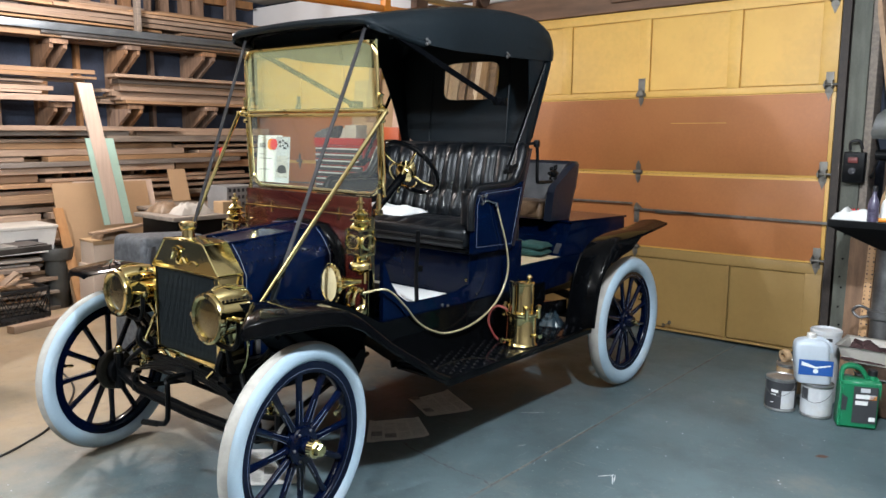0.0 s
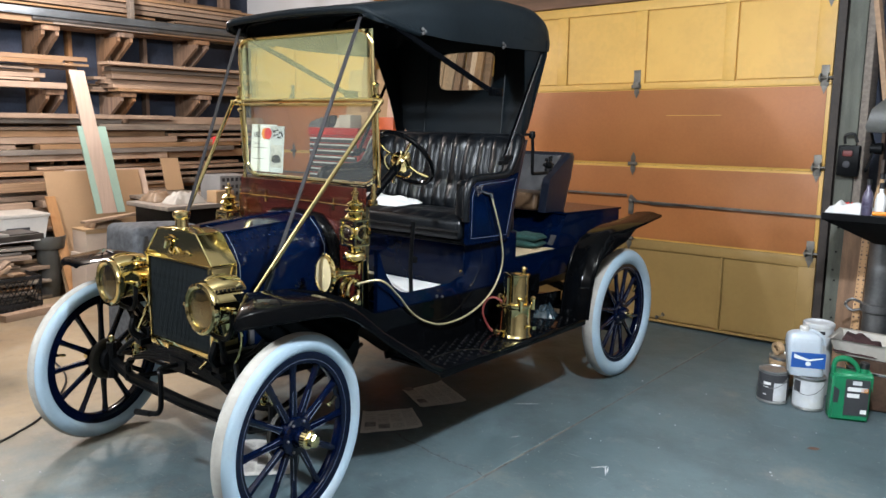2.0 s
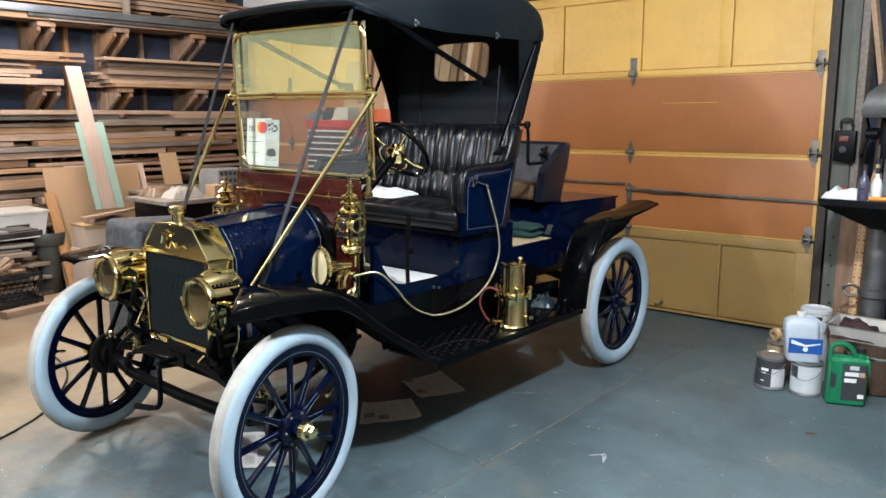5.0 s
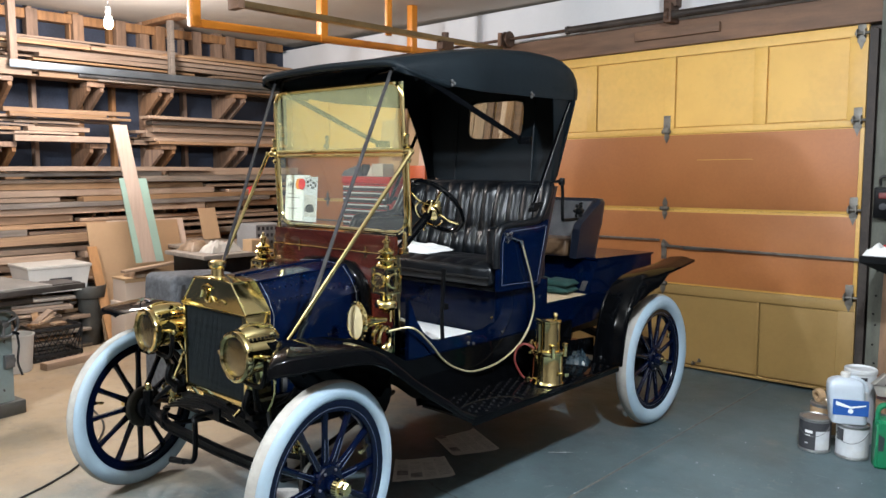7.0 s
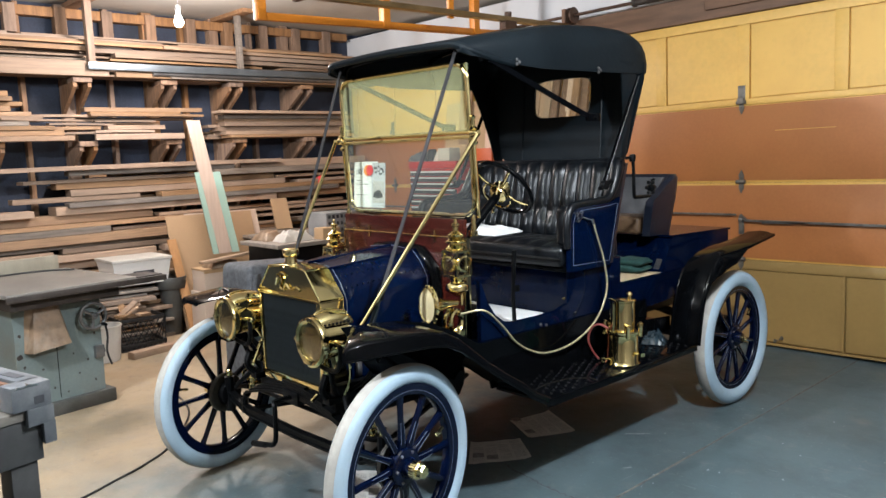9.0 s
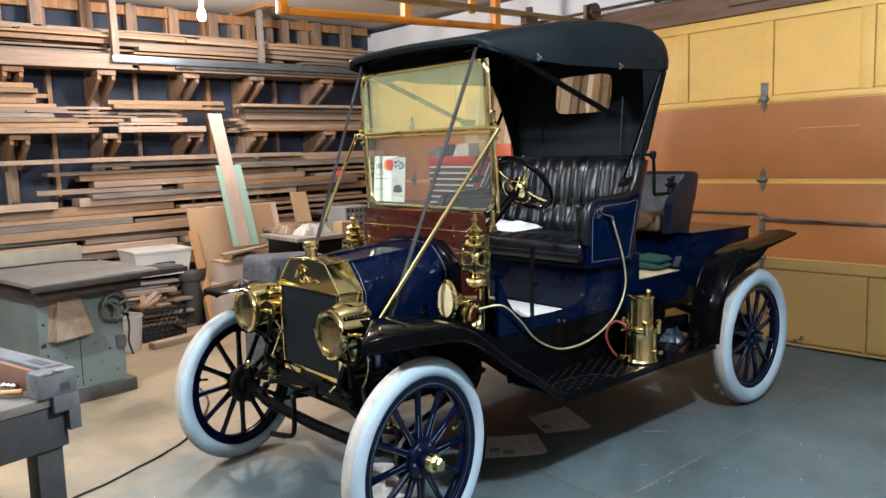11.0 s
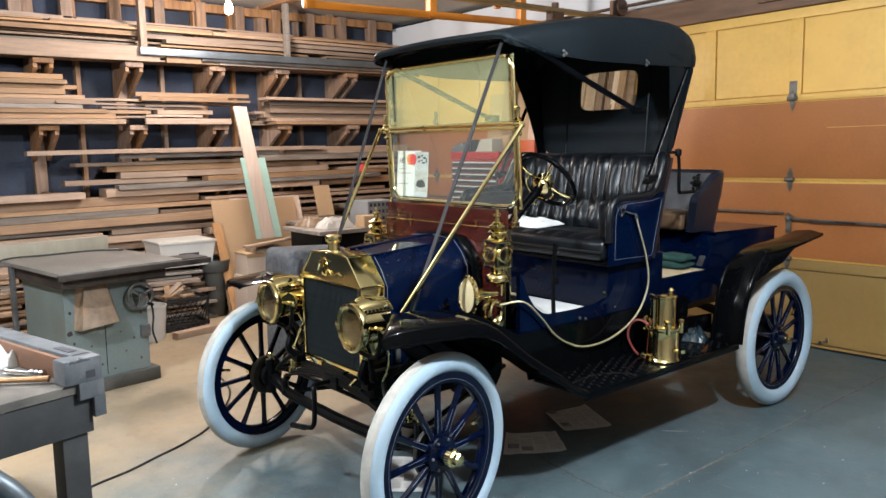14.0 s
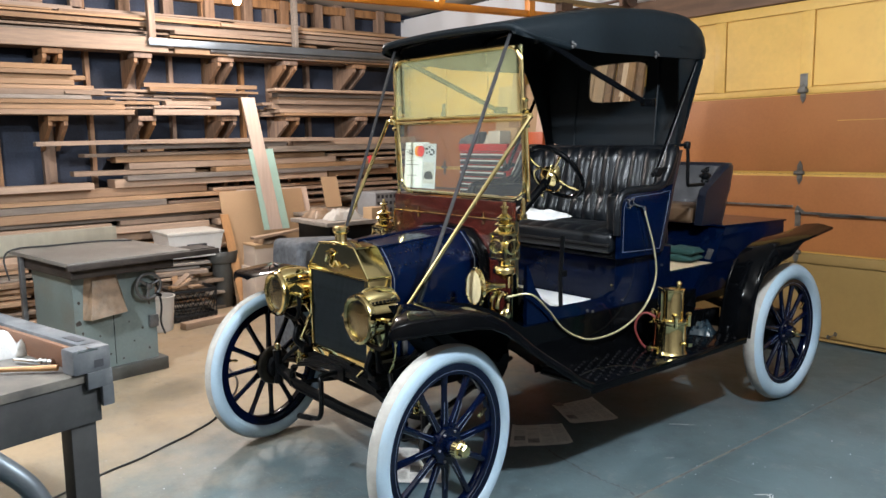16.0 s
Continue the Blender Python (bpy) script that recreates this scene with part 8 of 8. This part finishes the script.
part("label_disc", Shape().lathe([(0.014, 0), (0.014, 0.001)], 16, pose(0.0, -0.0668, 0.082, 90, 0, 0)), CARD, wj)
part("cap", turned([(0.024, 0.272), (0.025, 0.278), (0.025, 0.30), (0.022, 0.304), (0.001, 0.304)], 18, pose(-0.022, 0, 0)), BUCKET, wj, "white cap")
part("handle", Shape().tube(smooth_path([(0.0, 0, 0.272), (0.035, 0, 0.268), (0.075, 0, 0.235), (0.088, 0, 0.19)], 5), 0.013, 10), CLEARPLASTIC, wj)

gj = thing("oil_jug", "green plastic jug with a black label on the concrete", "jug", pose(2.015, 2.735, 0, 0, 0, 24) @ Matrix.Diagonal((0.74, 0.95, 1, 1)))
o = [(-0.125, 0.0), (0.115, 0.0), (0.125, 0.012), (0.125, 0.245), (0.118, 0.27), (0.085, 0.278), (0.06, 0.285), (0.02, 0.325), (-0.03, 0.338), (-0.09, 0.332), (-0.12, 0.30), (-0.13, 0.25), (-0.13, 0.012)]
gs = Shape().prism(o[:5] + [(0.118, 0.262), (0.03, 0.262), (-0.115, 0.258), (-0.13, 0.24), (-0.13, 0.012)], "y", -0.062, 0.062)
bmj = bmesh.new()
mej = gs.mesh("oil_jug_body", GREENPLASTIC)
bmj.from_mesh(mej)
bmesh.ops.bevel(bmj, geom=bmj.edges[:], offset=0.014, segments=3, affect="EDGES")
bmj.to_mesh(mej)
bmj.free()
mej.polygons.foreach_set("use_smooth", [True] * len(mej.polygons))
jb = new("body", mej)
jb.parent = gj
part("handle", Shape().tube(smooth_path([(-0.112, 0, 0.22), (-0.115, 0, 0.295), (-0.09, 0, 0.325), (-0.03, 0, 0.328), (0.02, 0, 0.305), (0.05, 0, 0.265)], 5), 0.016, 10), GREENPLASTIC, gj)
# flat dark patch painted for the shade in the handle opening
part("grip_recess", Shape().prism([(-0.118, 0.10), (-0.085, 0.10), (-0.08, 0.17), (-0.118, 0.19)], "y", -0.0632, -0.0615), INK, gj)
part("neck", turned([(0.032, 0.255), (0.03, 0.285), (0.028, 0.29)], 18, pose(0.085, 0, 0)), GREENPLASTIC, gj)
part("cap", turned([(0.031, 0.286), (0.031, 0.312), (0.027, 0.316), (0.001, 0.316)], 18, pose(0.085, 0, 0)), BLACKPLASTIC, gj, "black cap")
part("label", Shape().box((-0.045, -0.0645, 0.035), (0.112, -0.0622, 0.235), 0.001), TINLABEL, gj, "black label")
for z, a, b, m_ in ((0.17, -0.03, 0.10, CARD), (0.135, -0.03, 0.05, CARD), (0.168, 0.06, 0.104, ORANGE), (0.05, 0.065, 0.105, CARD), (0.205, 0.0, 0.06, PALELABEL)):
    part("print_bar", Shape().box((a, -0.0665, z), (b, -0.0646 - (0.0004 if m_ is ORANGE else 0), z + 0.022)), m_, gj)

# tray on a bucket, drill press, switch and stick
by = thing("tray_stand", "dark drum under a metal tray", "drum", pose(2.10, 3.12, 0))
part("drum", turned([(0.001, 0), (0.17, 0), (0.18, 0.01), (0.18, 0.28), (0.17, 0.29), (0.001, 0.29)], 26), RUST, by)
part("hoop", Shape().lathe([(0.181, 0.20), (0.186, 0.205), (0.186, 0.215), (0.181, 0.22)], 26, None, True), CHROME, by)
ty = thing("metal_tray", "shallow pale metal tray with a dark cloth on a drum", "tray", pose(2.05, 3.05, 0.291))
ts_ = Shape()
W1, D1 = 0.19, 0.14
ts_.loft([[(-W1 + 0.03, -D1 + 0.03, 0), (W1 - 0.03, -D1 + 0.03, 0), (W1 - 0.03, D1 - 0.03, 0), (-W1 + 0.03, D1 - 0.03, 0)], [(-W1, -D1, 0.09), (W1, -D1, 0.09), (W1, D1, 0.09), (-W1, D1, 0.09)],
          [(-W1 - 0.012, -D1 - 0.012, 0.093), (W1 + 0.012, -D1 - 0.012, 0.093), (W1 + 0.012, D1 + 0.012, 0.093), (-W1 - 0.012, D1 + 0.012, 0.093)],
          [(-W1 + 0.008, -D1 + 0.008, 0.088), (W1 - 0.008, -D1 + 0.008, 0.088), (W1 - 0.008, D1 - 0.008, 0.088), (-W1 + 0.008, D1 - 0.008, 0.088)],
          [(-W1 + 0.035, -D1 + 0.035, 0.01), (W1 - 0.035, -D1 + 0.035, 0.01), (W1 - 0.035, D1 - 0.035, 0.01), (-W1 + 0.035, D1 - 0.035, 0.01)]])
part("pan", ts_, DULLLID, ty)
solid("dark_rag", crumple(0.22, 0.20, 0.09, 6.1, 12, 0.7), material("dark red rag", (0.05, 0.02, 0.02), 0.9, 0, 0.2, scale=14, bump=0.4), "dark red rag in the metal tray", "rag", pose(1.99, 3.03, 0.302), sharp=70)

dp = thing("drill_press", "old grey cast-iron drill press with a deep table", "drill press", pose(2.10, 3.50, 0))
part("base", Shape().box((-0.24, -0.34, 0), (0.24, 0.22, 0.06), 0.015).box((-0.26, -0.36, 0), (-0.16, -0.22, 0.03), 0.006), STEEL, dp)
part("column", Shape().tube([(-0.125, 0.02, 0.05), (-0.125, 0.02, 1.95)], 0.072, 24), STEEL, dp, "dull steel column")
part("collar", turned([(0.073, 0), (0.090, 0.008), (0.090, 0.052), (0.073, 0.06)], 24, pose(-0.125, 0.02, 0.44)).tube(smooth_path([(-0.20, -0.02, 0.495), (-0.25, -0.04, 0.515), (-0.285, -0.04, 0.48), (-0.25, -0.04, 0.445), (-0.20, -0.02, 0.455)], 4), 0.009, 8), STEEL, dp)
part("table", Shape().loft([[(-0.12, -0.30, 0.90), (0.30, -0.30, 0.90), (0.30, 0.02, 0.90), (-0.12, 0.02, 0.90)], [(-0.30, -0.44, 1.00), (0.40, -0.44, 1.00), (0.40, 0.06, 1.00), (-0.30, 0.06, 1.00)],
                            [(-0.37, -0.48, 1.035), (0.45, -0.48, 1.035), (0.45, 0.08, 1.035), (-0.37, 0.08, 1.035)], [(-0.37, -0.48, 1.072), (0.45, -0.48, 1.072), (0.45, 0.08, 1.072), (-0.37, 0.08, 1.072)]]), IRON, dp,
     "deep dark cast table")
part("table_bracket", Shape().box((-0.09, -0.12, 0.86), (0.05, 0.08, 0.98), 0.02), IRON, dp)
hd_ = Shape().loft([[(-0.20, -0.40, 1.53), (0.12, -0.40, 1.53), (0.12, 0.12, 1.53), (-0.20, 0.12, 1.53)], [(-0.21, -0.42, 1.56), (0.13, -0.42, 1.56), (0.13, 0.14, 1.56), (-0.21, 0.14, 1.56)],
                    [(-0.19, -0.40, 1.66), (0.12, -0.40, 1.66), (0.12, 0.12, 1.66), (-0.19, 0.12, 1.66)], [(-0.10, -0.30, 1.76), (0.06, -0.30, 1.76), (0.06, 0.06, 1.76), (-0.10, 0.06, 1.76)]])
part("head", hd_, HEADGREY, dp, "rounded grey drill head", sharp=50)
part("spindle", Shape().tube([(-0.10, -0.26, 1.53), (-0.10, -0.26, 1.38)], 0.035, 14).tube([(-0.10, -0.26, 1.38), (-0.10, -0.26, 1.30)], 0.022, 12).tube([(-0.10, -0.26, 1.30), (-0.10, -0.26, 1.16)], 0.007, 8), IRON, dp)
fw = part("feed_wheel", Shape().lathe([(0.001, -0.03), (0.03, -0.03), (0.034, 0.03), (0.001, 0.035)], 14, TURN), IRON, dp, "", pose(-0.17, -0.26, 1.44))
for k in range(3):
    a = 2 * math.pi * k / 3
    part("feed_handle", Shape().tube([(-0.01, 0, 0), (-0.03, 0.13 * math.cos(a), 0.13 * math.sin(a))], 0.007, 8).lathe([(0.001, -0.016), (0.015, 0), (0.001, 0.016)], 10, pose(-0.032, 0.14 * math.cos(a), 0.14 * math.sin(a))), IRON, fw)
part("motor", Shape().tube([(0.16, 0.10, 1.50), (0.16, 0.10, 1.78)], 0.09, 18), TOOLRED, dp, "red motor housing")
part("column_stay", Shape().tube([(-0.12, -0.1, 1.40), (0.12, -0.1, 1.40)], 0.02, 10), STEEL, dp)
solid("white_rag", crumple(0.24, 0.16, 0.06, 2.2, 12, 0.8), CLOTH, "crumpled white rag on the drill press table", "rag", pose(1.86, 3.13, 1.073), sharp=70)
solid("red_rag", crumple(0.06, 0.06, 0.05, 5.2, 8, 0.8), REDPRINT, "small red rag on the drill press table", "rag", pose(1.81, 3.30, 1.073), sharp=70)
for x, y, h, m_, cat in ((1.945, 3.06, 0.17, PURPLE, "purple spray bottle on the drill press table"), (2.0, 3.12, 0.15, CARD, "white bottle on the drill press table"), (1.985, 3.18, 0.20, CARDBOARD, "tan can on the drill press table")):
    bt = thing("bottle", cat, "bottle", pose(x, y, 1.073), "bottles on the drill table")
    part("body", turned([(0.001, 0), (0.026, 0), (0.029, 0.006), (0.029, h * 0.55), (0.022, h * 0.75), (0.011, h * 0.85), (0.011, h)], 18), m_, bt)
    part("cap", turned([(0.014, h), (0.014, h + 0.03), (0.001, h + 0.032)], 14), BLACKPLASTIC, bt)
solid("yellow_tool", Shape().tube([(0, 0, 0.015), (0.10, 0.03, 0.015)], 0.012, 8).tube([(0.10, 0.03, 0.015), (0.15, 0.06, 0.02)], 0.006, 8), ORANGE, "yellow handled tool on the drill press table", "tool", pose(1.98, 3.03, 1.073))
sx = thing("switch_box", "dark metal switch box with a red button on the post", "switch", pose(1.70, 3.715, 1.36))
part("case", Shape().box((-0.062, -0.05, -0.105), (0.062, 0.025, 0.09), 0.012), IRON, sx)
part("button", Shape().box((-0.032, -0.062, 0.02), (0.026, -0.049, 0.058), 0.010), material("dull red plastic", (0.16, 0.03, 0.025), 0.5), sx, "dull red button")
part("lower_button", Shape().lathe([(0.022, 0), (0.022, 0.008), (0.016, 0.010)], 16, pose(-0.005, -0.050, -0.03, 90, 0, 0)), INK, sx)
part("conduit", Shape().tube(smooth_path([(-0.03, -0.02, 0.10), (-0.03, -0.03, 0.15), (0.02, -0.03, 0.16), (0.04, -0.02, 0.11)], 4), 0.009, 8), BLACKPLASTIC, sx)
s = Shape()
bar(s, (1.850, 3.60, 0.0), (1.856, 3.66, 0.98), 0.046, 0.014, up=(0, -1, 0), r=0.002)
stick = solid("marking_stick", s, STICK, "pale orange wooden measuring stick standing by the drill press", "stick")
mk = Shape()
for k in range(34):
    z = 0.05 + 0.0265 * k
    y = 3.60 + 0.06 * z / 0.98 - 0.0085
    for x, w in ((1.833, 0.008), (1.862, 0.006 if k % 3 else 0.010)):
        mk.box((x + 0.006 * z, y - 0.0016, z), (x + 0.006 * z + w, y + 0.002, z + (0.004 if k % 3 else 0.009)))
tagged(part("graduation", mk, INK, stick, "small dark printed marks"), kind="stuff")
s = Shape().box((1.712, 3.722, 0), (1.90, 3.746, 0.98), 0.003)
solid("brown_board", s, TIMBER, "brown board standing behind the drill press", "board")

# ---------- work bench ----------
WB = pose(0.64, -1.20, 0, 0, 0, 13.5)
wb = thing("work_bench", "grey painted work bench with a brown backboard and steel corner", "work bench", WB)
part("top", Shape().box((-1.5, -1.25, 0.860), (0, 0, 0.886), 0.004), BENCHTOP, wb, "dusty grey bench top")
part("apron", Shape().box((-0.030, -1.25, 0.742), (-0.006, 0.034, 0.859), 0.004), BENCHGREY, wb)
part("apron", Shape().box((-1.5, -0.03, 0.776), (-0.04, -0.004, 0.859), 0.004), BENCHGREY, wb)
part("backboard", Shape().box((-1.5, -0.016, 0.8865), (-0.0525, -0.002, 0.948), 0.002), BACKBOARD, wb, "red-brown backboard")
part("back_beam", Shape().box((-1.5, -0.001, 0.865), (-0.03, 0.062, 0.957), 0.006), BLOCKGREY, wb, "grey beam along the back")
# dark plate for the shade inside a slot, nothing is cut
part("beam_slot", Shape().box((-0.16, 0.015, 0.9568), (-0.08, 0.04, 0.9585)), INK, wb)
part("corner_plate", Shape().box((-0.052, -0.046, 0.887), (0.012, 0.060, 0.957), 0.008), BLOCKGREY, wb, "worn grey steel corner block")
part("end_skirt", Shape().box((-0.004, -0.010, 0.842), (0.014, 0.062, 0.890), 0.005).box((-0.004, 0.030, 0.785), (0.013, 0.064, 0.846), 0.004), BLOCKGREY, wb)
# dark plate for the shade inside the corner hole
part("corner_hole", Shape().box((0.0105, 0.012, 0.900), (0.0128, 0.038, 0.921)), INK, wb)
part("worn_edge", Shape().prism([(-0.016, 0.0), (-0.008, 0.008), (0.004, 0.002), (0.02, 0.009), (0.045, 0.004), (0.045, 0.0)], "x", -0.004, 0.0125, pose(0, -0.02, 0.9485)), CHROME, wb, "bright worn edge")
for x, y in ((-0.078, -0.014), (-0.11, -1.15), (-1.4, -0.06), (-1.4, -1.15)):
    part("leg", Shape().box((x, y - 0.036, 0), (x + 0.06, y + 0.036, 0.741 if y > -0.5 else 0.859), 0.005), BENCHGREY, wb)
part("stretcher", Shape().box((-0.09, -1.10, 0.18), (-0.05, -0.05, 0.25), 0.004), BENCHGREY, wb)
hm = thing("hammer", "wooden handled hammer lying on the bench top", "hammer", WB @ pose(-0.145, -0.115, 0.900, 0, 0, -47))
part("handle", Shape().tube([(0, -0.12, 0), (0, 0.0, 0), (0, 0.10, 0)], [0.008, 0.007, 0.009], 10), ORANGEPLY, hm)
part("head", Shape().tube([(-0.04, -0.13, 0.004), (0.04, -0.13, 0.004)], 0.014, 12), IRON, hm)
cl_ = thing("steel_fitting", "small bright threaded fitting on the bench top", "fitting", WB @ pose(-0.195, -0.052, 0.897, 0, 0, -70))
part("shank", Shape().tube([(0, -0.07, 0), (0, 0.02, 0)], 0.006, 8), CHROME, cl_)
for k in range(3):
    part("collar", Shape().lathe([(0.010, 0), (0.014, 0.004), (0.014, 0.010), (0.010, 0.014)], 12, pose(0, 0.02 + 0.016 * k, 0, -90, 0, 0)), CHROME, cl_)
solid("white_rag", crumple(0.16, 0.18, 0.08, 8.3, 12, 0.8), CLOTH, "crumpled white rag on the bench top", "rag", WB @ pose(-0.40, -0.10, 0.887), sharp=70)
solid("tape_roll", Shape().lathe([(0.022, 0), (0.045, 0), (0.047, 0.004), (0.047, 0.034), (0.045, 0.038), (0.022, 0.038)], 24, None, True), CARDBOARD, "brown roll of tape on the bench top", "tape", WB @ pose(-0.30, -0.17, 0.887))
pp = thing("steel_pipe", "curved grey steel tube handle standing beside the bench", "pipe")
part("tube", Shape().tube(smooth_path([(0.93, -1.70, 0.88), (0.94, -1.56, 0.87), (0.95, -1.47, 0.80), (0.97, -1.40, 0.70), (0.98, -1.36, 0.50), (0.98, -1.35, 0.05)], 6), 0.024, 14), GALVBLUE, pp)
part("foot", Shape().lathe([(0.001, 0), (0.10, 0), (0.10, 0.02), (0.03, 0.05), (0.026, 0.06)], 18, pose(0.98, -1.35, 0)), IRON, pp)
part("foot", Shape().tube([(0.93, -1.70, 0.88), (0.93, -1.70, 0.0)], 0.02, 10), GALVBLUE, pp)
